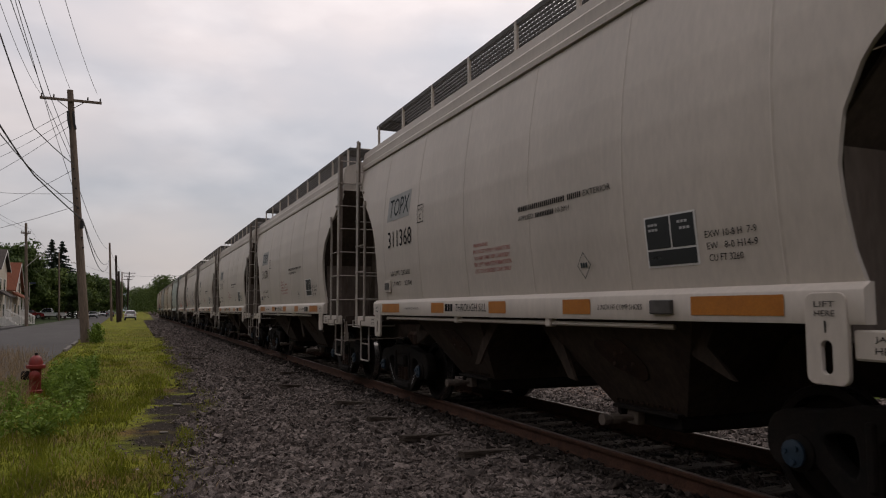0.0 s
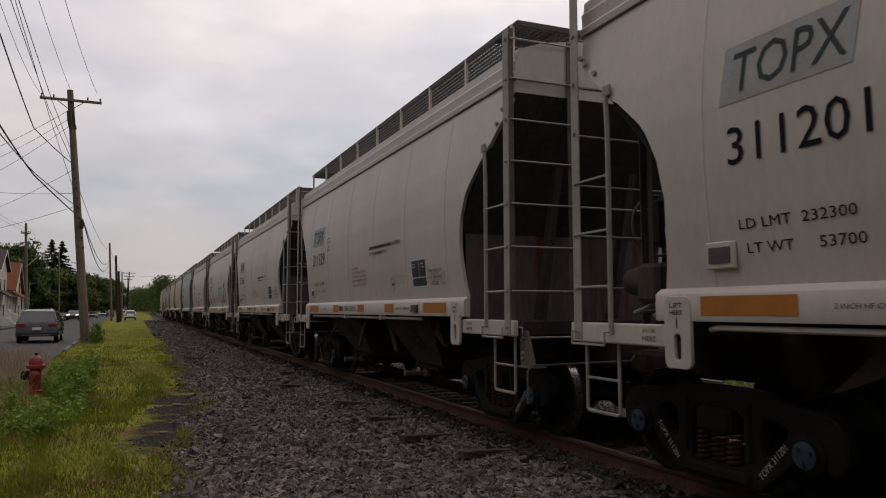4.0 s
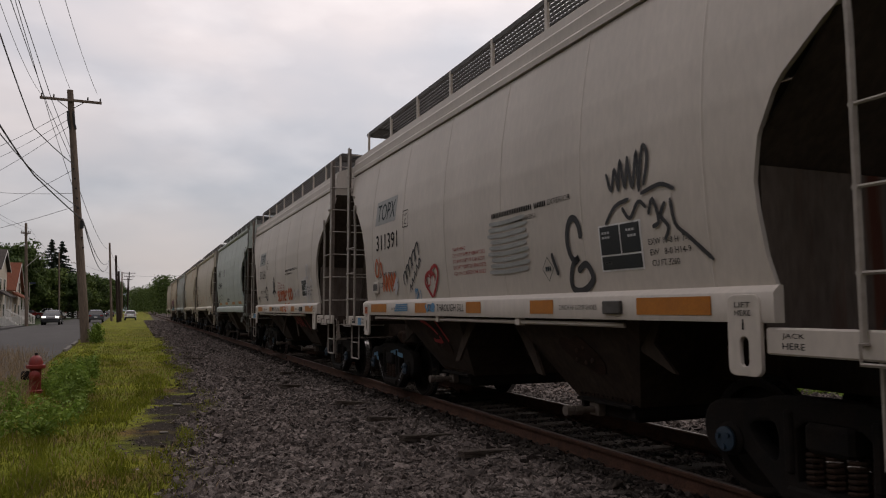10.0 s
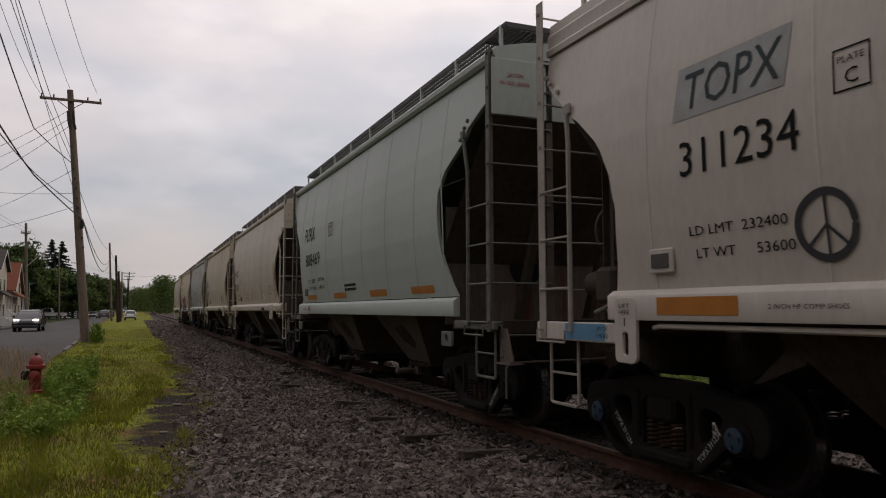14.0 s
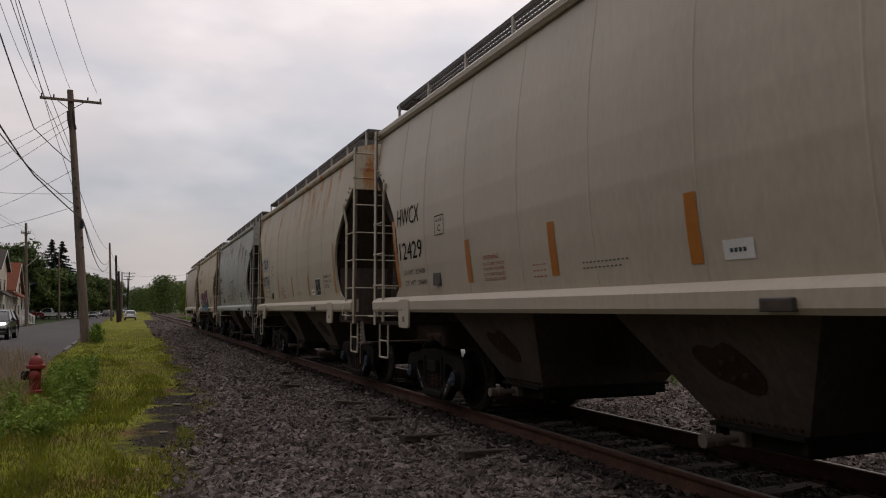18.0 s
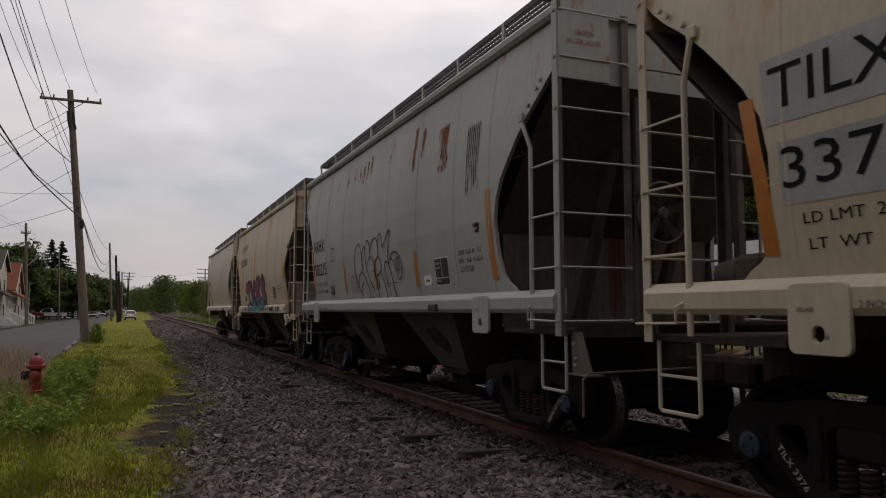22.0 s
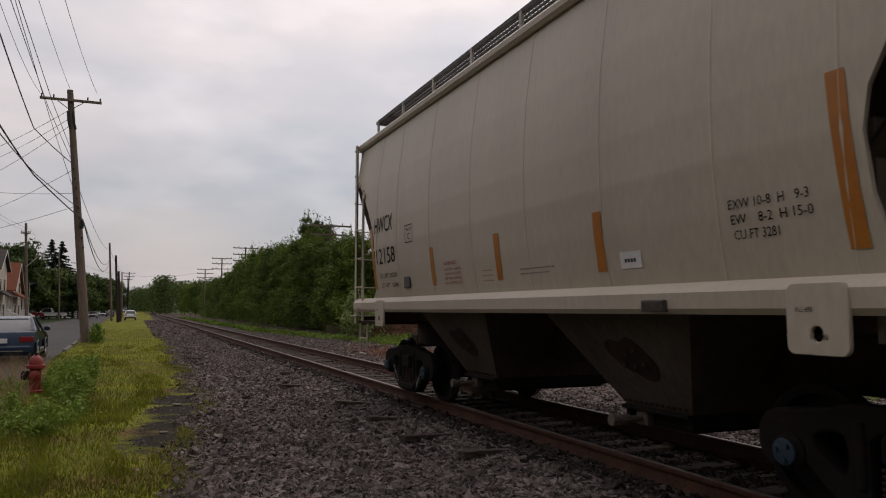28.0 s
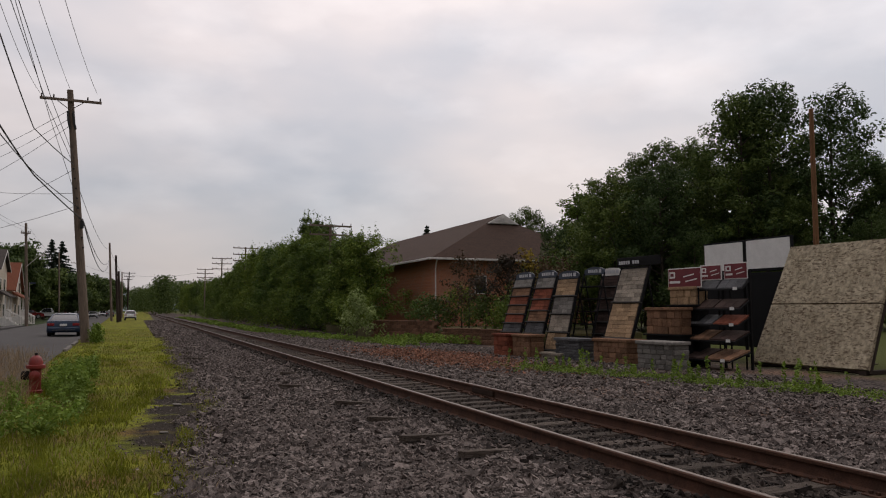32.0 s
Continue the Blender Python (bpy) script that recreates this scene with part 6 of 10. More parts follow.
spray(B_, c10, [(-0.17, 2.04), (-0.26, 1.82), (-0.29, 2.0)], 0.026, SPRAY_BLACK)
spray(B_, c10, [(-0.45, 2.09), (-0.55, 1.92), (-0.61, 1.77), (-0.63, 1.67), (-0.38, 1.51)], 0.026, SPRAY_BLACK)
spray(B_, c10, [(-0.35, 2.44), (-0.4, 2.69), (-0.49, 2.71), (-0.56, 2.62), (-0.62, 2.48), (-0.79, 2.63), (-0.95, 2.73), (-0.97, 2.66), (-0.9, 2.46), (-0.83, 2.23)], 0.03, SPRAY_BLACK)
spray(B_, c10, [(-0.77, 1.79), (-0.7, 1.94), (-0.66, 2.11), (-0.69, 2.22), (-0.8, 2.22), (-0.89, 2.15), (-0.97, 2.0), (-1.03, 1.79), (-1.05, 1.67), (-0.9, 1.6), (-0.79, 1.51)], 0.026, SPRAY_BLACK)
spray(B_, c10, [(-0.89, 2.19), (-0.94, 2.28), (-1.04, 2.34), (-1.21, 2.36), (-1.38, 2.29), (-1.47, 2.16), (-1.47, 2.03), (-1.39, 1.94), (-1.29, 1.92)], 0.026, SPRAY_BLACK)
spray(B_, c10, [(-0.94, 2.25), (-1.05, 2.26), (-1.15, 2.17), (-1.22, 2.04), (-1.29, 1.92)], 0.026, SPRAY_BLACK)
spray(B_, c10, [(0.74, 1.73), (0.82, 1.64), (0.78, 1.52)], 0.026, SPRAY_BLACK)
spray(B_, c10, [(0.14, 1.69), (0.2, 1.59), (0.1, 1.5), (-0.03, 1.61), (-0.08, 1.51)], 0.026, SPRAY_BLACK)
scrawl(B_, c10, "tas", -1.17, -1.41, 2.05, 2.27, 0.022, SPRAY_BLACK)
scrawl(B_, c10, "ksx", 0.77, 0.46, 1.46, 1.56, 0.016, SPRAY_BLACK)
scrawl(B_, c10, "2020v", -0.93, -1.32, 1.46, 1.57, 0.016, SPRAY_BLACK)
c11 = CARS[10]
T_CAR = TYPE_T


def blob(c, ry, rz, mat, nm, off):
    v = [wall_point(T_CAR, c[0], c[1], off)] + [wall_point(T_CAR, y, z, off) for y, z in ring(c, ry, rz, 0, 345, 23)]
    part(nm, Geo().add(v, [(0, i, i % 24 + 1) for i in range(1, 25)]), mat, c11, "sprayed letter fill")


def fat_stroke(pts, w, layers, off):
    """A fat rounded stroke; layers: (material, lowest z, highest z) of each colour band across it."""
    q = smooth_line(pts, 8)
    for mat, lo, hi in layers:
        v, f = [], []
        for i in range(len(q) - 1):
            (y0, z0), (y1, z1) = q[i], q[i + 1]
            d = math.hypot(y1 - y0, z1 - z0) or 1
            ny, nz = -(z1 - z0) / d * w / 2, (y1 - y0) / d * w / 2
            quad = [(y0 + ny, z0 + nz), (y0 - ny, z0 - nz), (y1 - ny * 1.04, z1 - nz * 1.04), (y1 + ny * 1.04, z1 + nz * 1.04)]
            if max(z for _, z in quad) < lo or min(z for _, z in quad) > hi:
                continue
            k = len(v)
            v += [wall_point(T_CAR, y, min(max(z, lo), hi), off + 0.00008 * i) for y, z in quad]
            f.append((k, k + 1, k + 2, k + 3))
        for y, z in q:
            if lo <= z <= hi:
                k = len(v)
                v += [wall_point(T_CAR, y + w / 2 * math.cos(radians(a)), min(max(z + w / 2 * math.sin(radians(a)), lo), hi), off) for a in range(0, 360, 30)]
                f.append(tuple(range(k, k + 12)))
        if f:
            part("graffiti_fill" if w < 0.33 else "graffiti_edge", Geo().add(v, f), mat, c11)


# five bulging letters, plum above and teal below, edged in black
LETTERS = [[[(2.75, 2.2), (2.3, 2.26), (1.85, 2.3)], [(2.3, 2.24), (2.28, 1.9), (2.2, 1.66)]], [[(1.5, 2.32), (1.5, 1.95), (1.42, 1.66)]],
           [[(0.85, 2.28), (1.1, 2.0), (0.9, 1.7), (0.55, 1.72), (0.42, 2.05), (0.6, 2.26), (0.85, 2.28)]], [[(0.12, 2.42), (0.1, 2.0), (0.08, 1.66)], [(-0.3, 2.42), (0.05, 2.05), (-0.38, 1.66)]],
           [[(-1.26, 2.3), (-1.02, 2.42), (-0.76, 2.28), (-0.9, 2.1), (-1.2, 1.98), (-1.36, 1.8), (-1.05, 1.66), (-0.68, 1.7)]]]
for k, letter in enumerate(LETTERS):
    for st in letter:
        fat_stroke(st, 0.40, [(SPRAY_BLACK, 1.3, 3.0)], 0.006 + 0.001 * k)
for k, letter in enumerate(LETTERS):
    for st in letter:
        fat_stroke(st, 0.29, [(SPRAY_PINK, 1.84, 3.0), (SPRAY_TEAL, 1.3, 1.84)], 0.013 + 0.001 * k)
patch(T_CAR, c11, "graffiti_fill", 2.25, -1.5, 1.41, 1.55, SPRAY_TEAL, 0.010, rows=1)
for k in range(7):
    y = 2.0 - 0.52 * k
    spray(T_CAR, c11, [(y + 0.2, 1.56), (y + 0.1, 1.44), (y - 0.12, 1.41), (y - 0.26, 1.46), (y - 0.3, 1.56)], 0.035, SPRAY_BLACK)
spray(T_CAR, c11, [(-1.5, 2.55), (-1.62, 2.32), (-1.82, 2.3), (-1.6, 2.26)], 0.1, SPRAY_WHITE)
for k, (a, b, m_) in enumerate([(-1.66, -1.86, SPRAY_BLACK), (-2.0, -2.2, SPRAY_BLACK), (-2.36, -2.58, SPRAY_BLACK), (-3.36, -3.62, SPRAY_TEAL), (-3.7, -3.98, SPRAY_BLACK), (3.72, 3.54, SPRAY_BLACK), (3.34, 3.16, SPRAY_BLACK), (2.96, 2.78, SPRAY_BLACK), (2.58, 2.4, SPRAY_BLACK)]):
    blob(((a + b) / 2, 1.475), (a - b) / 2, 0.085, m_, "painted_dot", 0.012)
patch(T_CAR, c11, "painted_square", -2.74, -2.98, 1.40, 1.55, SPRAY_PINK, 0.012, rows=1)
part("painted_triangle", Geo().add([wall_point(T_CAR, -3.06, 1.40, 0.012), wall_point(T_CAR, -3.32, 1.40, 0.012), wall_point(T_CAR, -3.19, 1.55, 0.012)], [(0, 1, 2)]), SPRAY_TEAL, c11)
patch(T_CAR, c11, "pale_label", -4.2, -4.48, 1.44, 1.52, WHITE_PAINT, 0.012, rows=1)
patch(T_CAR, c11, "pale_label", -4.76, -4.9, 1.44, 1.52, INK_RED, 0.012, rows=1)
for k in range(5):
    scrawl(T_CAR, c11, "tih"[k % 3], -4.12 - 0.06 * (k % 2), -4.3 - 0.05 * (k % 2), 1.8 + 0.09 * k, 1.88 + 0.09 * k, 0.012, INK_SLATE)

# ---- plants ----
def leaf_material(name, base, second, rough=0.7, through=0.25, vary=True):
    m = bpy.data.materials.new(name)
    m.use_nodes = True
    n, l = m.node_tree.nodes, m.node_tree.links
    b, out = n["Principled BSDF"], n["Material Output"]
    b.inputs["Roughness"].default_value = rough
    b.inputs["Specular IOR Level"].default_value = 0.2
    gm, mp = n.new("ShaderNodeNewGeometry"), n.new("ShaderNodeMix")
    mp.data_type = "RGBA"
    mp.inputs["A"].default_value, mp.inputs["B"].default_value = (*base, 1), (*second, 1)
    l.new(gm.outputs["Random Per Island"], mp.inputs["Factor"])
    tc, t = n.new("ShaderNodeTexCoord"), n.new("ShaderNodeTexNoise")
    t.inputs["Scale"].default_value = 0.7
    l.new(tc.outputs["Object"], t.inputs["Vector"])
    mr, mul = n.new("ShaderNodeMapRange"), n.new("ShaderNodeMix")
    for k, v in zip(("From Min", "From Max", "To Min", "To Max"), (0.35, 0.65, 0.75, 1.25)):
        mr.inputs[k].default_value = v
    l.new(t.outputs["Fac"], mr.inputs["Value"])
    mul.data_type, mul.blend_type = "RGBA", "MULTIPLY"
    mul.inputs["Factor"].default_value = 1.0
    l.new(mp.outputs["Result"], mul.inputs["A"])
    l.new(mr.outputs["Result"], mul.inputs["B"])
    oi, mo, tint = n.new("ShaderNodeObjectInfo"), n.new("ShaderNodeMix"), n.new("ShaderNodeMix")
    for x_ in (mo, tint):
        x_.data_type = "RGBA"
    tint.blend_type = "MULTIPLY"
    tint.inputs["Factor"].default_value = 1.0
    mo.inputs["A"].default_value, mo.inputs["B"].default_value = ((0.66, 0.74, 0.8, 1), (1.3, 1.22, 0.95, 1)) if vary else ((1, 1, 1, 1), (1, 1, 1, 1))
    l.new(oi.outputs["Random"], mo.inputs["Factor"])
    l.new(mul.outputs["Result"], tint.inputs["A"])
    l.new(mo.outputs["Result"], tint.inputs["B"])
    mul = tint
    l.new(mul.outputs["Result"], b.inputs["Base Color"])
    tr, ms = n.new("ShaderNodeBsdfTranslucent"), n.new("ShaderNodeMixShader")
    l.new(mul.outputs["Result"], tr.inputs["Color"])
    ms.inputs["Fac"].default_value = through
    l.new(b.outputs["BSDF"], ms.inputs[1])
    l.new(tr.outputs["BSDF"], ms.inputs[2])
    l.new(ms.outputs["Shader"], out.inputs["Surface"])
    return m


LEAF = leaf_material("broadleaf_foliage", (0.055, 0.1, 0.016), (0.15, 0.2, 0.04))
LEAF_DARK = leaf_material("dark_broadleaf_foliage", (0.045, 0.075, 0.02), (0.105, 0.142, 0.04))
LEAF_LIGHT = leaf_material("young_leaf_foliage", (0.065, 0.10, 0.02), (0.10, 0.14, 0.035))
LEAF_PALE = leaf_material("pale_leaf_foliage", (0.17, 0.24, 0.06), (0.3, 0.36, 0.14), vary=False)
LEAF_PURPLE = leaf_material("purple_leaf_foliage", (0.05, 0.034, 0.024), (0.08, 0.055, 0.032))
LEAF_GOLD = leaf_material("golden_leaf_foliage", (0.2, 0.15, 0.02), (0.28, 0.2, 0.03))
NEEDLES = leaf_material("spruce_needles", (0.014, 0.026, 0.016), (0.024, 0.038, 0.022), through=0.05)
WEED = leaf_material("weed_leaves", (0.1, 0.165, 0.022), (0.18, 0.25, 0.04), vary=False)
GRASS = leaf_material("verge_grass", (0.118, 0.141, 0.013), (0.2, 0.206, 0.02), vary=False)
DRY = leaf_material("dry_grass", (0.22, 0.155, 0.09), (0.32, 0.235, 0.14), vary=False)
BARK = material("grey_brown_bark", (0.11, 0.09, 0.07), 0.95, second=(0.07, 0.055, 0.045), scale=6, fine=30, grain=0.3, bump=0.8, bump_scale=14, stretch=(1, 1, 0.2))


def leaf_quads(centres, size, rng, flat=0.0, facing=None):
    """Small leaves at the given centres, turned at random or roughly towards a facing."""
    n = len(centres)
    a = rng.normal(size=(n, 3))
    a[:, 2] *= 1 - flat
    if facing is not None:
        nrm = facing + rng.normal(0, 0.45, (n, 3))
        a = np.cross(nrm, a)
        a /= np.linalg.norm(a, axis=1)[:, None]
        b = np.cross(nrm, a)
        b /= np.linalg.norm(b, axis=1)[:, None]
        s = size * rng.uniform(0.6, 1.3, (n, 1))
        v = np.stack([centres - a * s, centres + b * s * 0.5, centres + a * s, centres - b * s * 0.5], 1).reshape(-1, 3)
        return v, np.arange(4 * n).reshape(n, 4)
    a /= np.linalg.norm(a, axis=1)[:, None]
    b = np.cross(a, rng.normal(size=(n, 3)))
    b /= np.linalg.norm(b, axis=1)[:, None]
    s = size * rng.uniform(0.6, 1.3, (n, 1))
    v = np.stack([centres - a * s, centres + b * s * 0.5, centres + a * s, centres - b * s * 0.5], 1).reshape(-1, 3)
    return v, np.arange(4 * n).reshape(n, 4)


def limbs(g, rng, height, spread, r0, first=0.25, count=14, lean=0.04):
    """Trunk and forked limbs; returns the limb ends and mid points."""
    trunk = [(0, 0, -0.15)]
    x = y = 0.0
    for k in range(1, 8):
        x, y = x + rng.normal(0, lean) * height / 8, y + rng.normal(0, lean) * height / 8
        trunk.append((x, y, height * 0.93 * k / 7))
    g.tube(trunk, [r0 * (1 - 0.85 * k / 7) for k in range(8)], 7)
    tips = []
    for i in range(count):
        t = first + (0.95 - first) * (i + rng.uniform(0, 0.8)) / count
        k = min(int(t * 7), 6)
        u = t * 7 - k
        p = [trunk[k][j] * (1 - u) + trunk[k + 1][j] * u for j in range(3)]
        az = i * 2.4 + rng.uniform(-0.5, 0.5)
        ln = spread * (1.15 - 0.75 * t) * rng.uniform(0.7, 1.15)
        q = (p[0] + ln * 0.55 * math.cos(az), p[1] + ln * 0.55 * math.sin(az), p[2] + ln * 0.35)
        e = (p[0] + ln * math.cos(az + 0.2), p[1] + ln * math.sin(az + 0.2), p[2] + ln * 0.75)
        r = r0 * 0.4 * (1 - 0.6 * t)
        g.tube([p, q, e], [r, r * 0.6, r * 0.2], 5)
        tips += [q, e, tuple((a + b) / 2 for a, b in zip(q, e))]
    tips.append((x, y, height * 0.97))
    return np.array(tips)


def make_tree(name, label, seed, height, spread, leaves, leaf, mat, r0=0.14, first=0.12, count=22, clump=0.55, shoots=0, category="tree"):
    """Trunk with limbs, crown of leaves gathered in clumps round the limb ends; shoots: upright leafy leaders above the crown."""
    rng = np.random.default_rng(seed)
    g = Geo()
    tips = limbs(g, rng, height, spread, r0, first, count)
    tree = thing(name, label, category)
    part("trunk", g, BARK, tree)
    extra = tips[rng.integers(0, len(tips), len(tips))] + rng.normal(0, clump * 0.75, (len(tips), 3))
    cl = np.concatenate([tips, extra])
    if shoots:
        lead = tips[np.argsort(tips[:, 2] + rng.normal(0, height * 0.12, len(tips)))[-shoots:]]
        lead = np.concatenate([lead + np.array([0, 0, clump * 0.55 * i]) + rng.normal(0, 0.05, lead.shape) for i in range(5)])
        cl = np.concatenate([cl, lead])
    sz = clump * rng.uniform(0.5, 1.3, len(cl))
    if shoots:
        sz[-5 * shoots:] = clump * np.repeat([0.5, 0.4, 0.3, 0.2, 0.12], shoots)
    k = rng.choice(len(cl), leaves, p=sz ** 2 / np.sum(sz ** 2))
    off = rng.normal(size=(leaves, 3))
    off /= np.linalg.norm(off, axis=1)[:, None]
    off *= rng.uniform(0.15, 1.0, (leaves, 1)) ** 0.4
    lift = np.where(k >= len(cl) - 5 * shoots, 1.5, 0.8) if shoots else np.full(leaves, 0.8)
    c = cl[k] + off * sz[k][:, None] * np.column_stack([np.ones(leaves), np.ones(leaves), lift])
    c[:, 2] = np.maximum(c[:, 2], 0.05)
    v, f = leaf_quads(c, leaf, rng, 0.0, off / np.linalg.norm(off, axis=1)[:, None] * 0.8 + np.array([0, 0, 0.45]))
    crown = new("crown", array_mesh("crown", v, f, mat))
    crown.parent = tree
    return tree


def make_spruce(seed, height):
    rng = np.random.default_rng(seed)
    tree = thing("spruce_tree", "tall dark green spruce behind the houses", "tree", group="trees by the street")
    part("trunk", Geo().tube([(0, 0, -0.2), (0, 0, height * 0.5), (0, 0, height)], [0.2, 0.12, 0.02], 7), BARK, tree)
    pts = []
    for i in range(int(height * 11)):
        t = (i + rng.uniform(0, 1)) / (height * 11)
        z = height * (0.06 + 0.93 * t)
        z = 0.55 * round(z / 0.55) + rng.normal(0, 0.06)
        r = min(0.56 * (height - z), 3.8) * rng.uniform(0.45, 1.1) + 0.08
        az = rng.uniform(0, 2 * math.pi)
        for u in np.linspace(0.12, 1, 22):
            for _ in range(3):
                pts.append((r * u * math.cos(az) + rng.normal(0, 0.05 + 0.1 * u), r * u * math.sin(az) + rng.normal(0, 0.05 + 0.1 * u), z - 0.35 * r * u + 0.12 * r * u * u + rng.normal(0, 0.07)))
    v, f = leaf_quads(np.array(pts), 0.2, rng)
    crown = new("crown", array_mesh("crown", v, f, NEEDLES))
    crown.parent = tree
    return tree


def blades(xy, z, height, width, rng, mat, name, label, category, lean=0.35):
    """Grass blades as bent triangles, one object."""
    n = len(xy)
    h = height * rng.uniform(0.5, 1.25, n)
    az, az2 = rng.uniform(0, 2 * np.pi, n), rng.uniform(0, 2 * np.pi, n)
    ln = lean * h * rng.uniform(0.2, 1.3, n)
    base = np.column_stack([xy, z])
    w = np.column_stack([np.cos(az), np.sin(az), np.zeros(n)]) * (width * rng.uniform(0.6, 1.3, n))[:, None]
    d = np.column_stack([np.cos(az2) * ln, np.sin(az2) * ln, h])
    mid = base + d * np.array([0.35, 0.35, 0.6])
    v = np.stack([base - w, base + w, mid + w * 0.7, mid - w * 0.7, base + d], 1).reshape(-1, 3)
    i = np.arange(n)[:, None] * 5
    f = np.concatenate([i + np.array([[0, 1, 2]]), i + np.array([[0, 2, 3]]), i + np.array([[3, 2, 4]])])
    ob = new(name, array_mesh(name, v, f, mat))
    return tagged(ob, label, category, kind="stuff")


def gz(x, y):
    return np.array([ground_z(a, b) for a, b in zip(x, y)]) - 0.03


# trees along the far side of the track
ROW = "dense young broadleaf tree beside the railway"
PROTO = [make_tree("broadleaf_tree", ROW, 11 + i, h, sp, nl, 0.1, LEAF, 0.13, 0.02, 30, cl, sh_)
         for i, (h, sp, nl, cl, sh_) in enumerate([(8.0, 2.3, 17000, 0.62, 10), (9.0, 1.9, 16000, 0.56, 12), (7.2, 2.5, 17000, 0.66, 9)])]
SPIRE = make_tree("broadleaf_tree", "slender tall young tree rising above the others", 17, 10.6, 1.35, 8000, 0.095, LEAF, 0.11, 0.02, 30, 0.42, 9)
rng = np.random.default_rng(5)
row = [(15.7, 54.2, 8.3), (16.6, 60.8, 8.6), (15.9, 57.0, 8.2), (16.2, 64.0, 9.0), (14.9, 67.5, 8.6), (16.8, 69.0, 9.6), (15.3, 73.0, 9.6), (15.0, 79.0, 9.3), (17.0, 80.5, 10.4), (15.1, 86.0, 10.0), (15.2, 93.0, 10.2), (17.2, 92.0, 11.0),
       (15.2, 100.0, 10.8), (15.3, 107.0, 10.6), (17.5, 106.0, 11.2), (15.4, 115.0, 10.2), (15.4, 123.0, 10.6), (17.5, 121.0, 10.8), (15.5, 132.0, 9.4), (15.6, 142.0, 9.6), (17.6, 140.0, 10.0), (15.6, 153.0, 8.8), (17.6, 168.0, 9.4), (18.8, 160.0, 9.6), (18.2, 178.0, 9.2), (18.4, 188.0, 9.4), (17.4, 202.0, 9.8), (17.8, 190.0, 10.4), (15.5, 218.0, 10.0), (15.5, 242.0, 10.8), (15.5, 272.0, 11.5)]
for k, (x, y, h) in enumerate(row):
    pr, ph = PROTO[k % 3], (9.0, 10.0, 8.2)[k % 3]
    s = h / ph
    m = Matrix.Translation((x, y, ground_z(x, y))) @ Matrix.Rotation(rng.uniform(0, 6.28), 4, "Z") @ Matrix.Diagonal((1.08, 1.08, s, 1))
    ob = pr if k < 3 else copy_thing(pr, Matrix.Identity(4))
    ob.matrix_basis = m
    tagged(ob, group="trees along the track")
for k, (x, y, h) in enumerate([(16.5, 67.2, 11.6), (16.4, 70.5, 12.4), (16.3, 74.0, 13.2), (16.3, 77.5, 13.6), (16.8, 85.0, 11.6), (16.8, 98.0, 11.8)]):
    ob = SPIRE if k == 0 else copy_thing(SPIRE, Matrix.Identity(4))
    ob.matrix_basis = Matrix.Translation((x, y, ground_z(x, y))) @ Matrix.Rotation(k * 1.1, 4, "Z") @ Matrix.Diagonal((1, 1, h / 11.6, 1))
    tagged(ob, group="trees along the track")
# one far wood closing the line of the track
far = []
for k in range(150):
    y = 290 + 1000 * rng.uniform(0, 1) ** 1.6
    far.append((rng.uniform(-6, 14), rng.uniform(560, 760), rng.uniform(15, 21)) if k % 4 == 1 else (8.8 + 34 * rng.uniform(0, 1) ** 2, y, rng.uniform(8, 11) + 0.014 * y) if k % 3 else (-rng.uniform(9 + 0.01 * y, 50), y, rng.uniform(8, 13)))
c = np.concatenate([np.array([x, y, 0.3]) + rng.uniform(0, 1, (500, 3)) ** 0.8 * np.array([0, 0, h * 0.95]) + np.clip(rng.normal(0, 1, (500, 3)), -2, 2) * np.array([1.9, 1.9, 0.3]) for x, y, h in far])
v, f = leaf_quads(c, 0.5, rng)
tagged(new("far_woods", array_mesh("far_woods", v, f, LEAF_DARK)), "distant dark green woods closing the railway line", "woods", kind="stuff")
# tall open trees behind the display yard
TALL = [make_tree("poplar_tree", "tall airy broadleaf tree behind the display yard", 31 + i, h, sp, nl, 0.105, LEAF_DARK, 0.2, 0.1, 36, cl) for i, (h, sp, nl, cl) in enumerate([(14.0, 3.4, 21000, 0.62), (13.0, 3.8, 21000, 0.66)])]
yard = [(30.8, 31.0, 0.94), (35.6, 29.0, 1.02), (33.0, 30.6, 1.0), (27.2, 33.2, 0.74), (38.0, 28.4, 0.7), (41.0, 30.5, 0.6), (29.0, 35.8, 0.8), (34.5, 33.5, 0.86), (31.5, 28.2, 0.5), (36.5, 25.5, 0.52), (39.5, 22.5, 0.6), (27.0, 30.4, 0.42), (38.5, 36.0, 0.75), (26.2, 36.2, 0.76), (27.5, 39.5, 0.66), (26.0, 42.5, 0.55), (30.5, 39.0, 0.72), (34.0, 25.5, 0.45), (38.4, 69.0, 0.86), (32.3, 36.4, 0.93), (34.2, 38.0, 0.85), (40.5, 66.0, 0.75), (44.5, 62.0, 0.9), (39.5, 58.0, 0.85)]
for k, (x, y, s) in enumerate(yard):
    m = Matrix.Translation((x, y, ground_z(x, y))) @ Matrix.Rotation(k * 1.3, 4, "Z") @ Matrix.Diagonal((s, s, s, 1))
    if k < 2:
        TALL[k].matrix_basis = m
        ob = TALL[k]
    else:
        ob = copy_thing(TALL[k % 2], Matrix.Identity(4))
        ob.matrix_basis = m
    tagged(ob, group="trees behind the yard")
ob = copy_thing(SPIRE, Matrix.Identity(4))
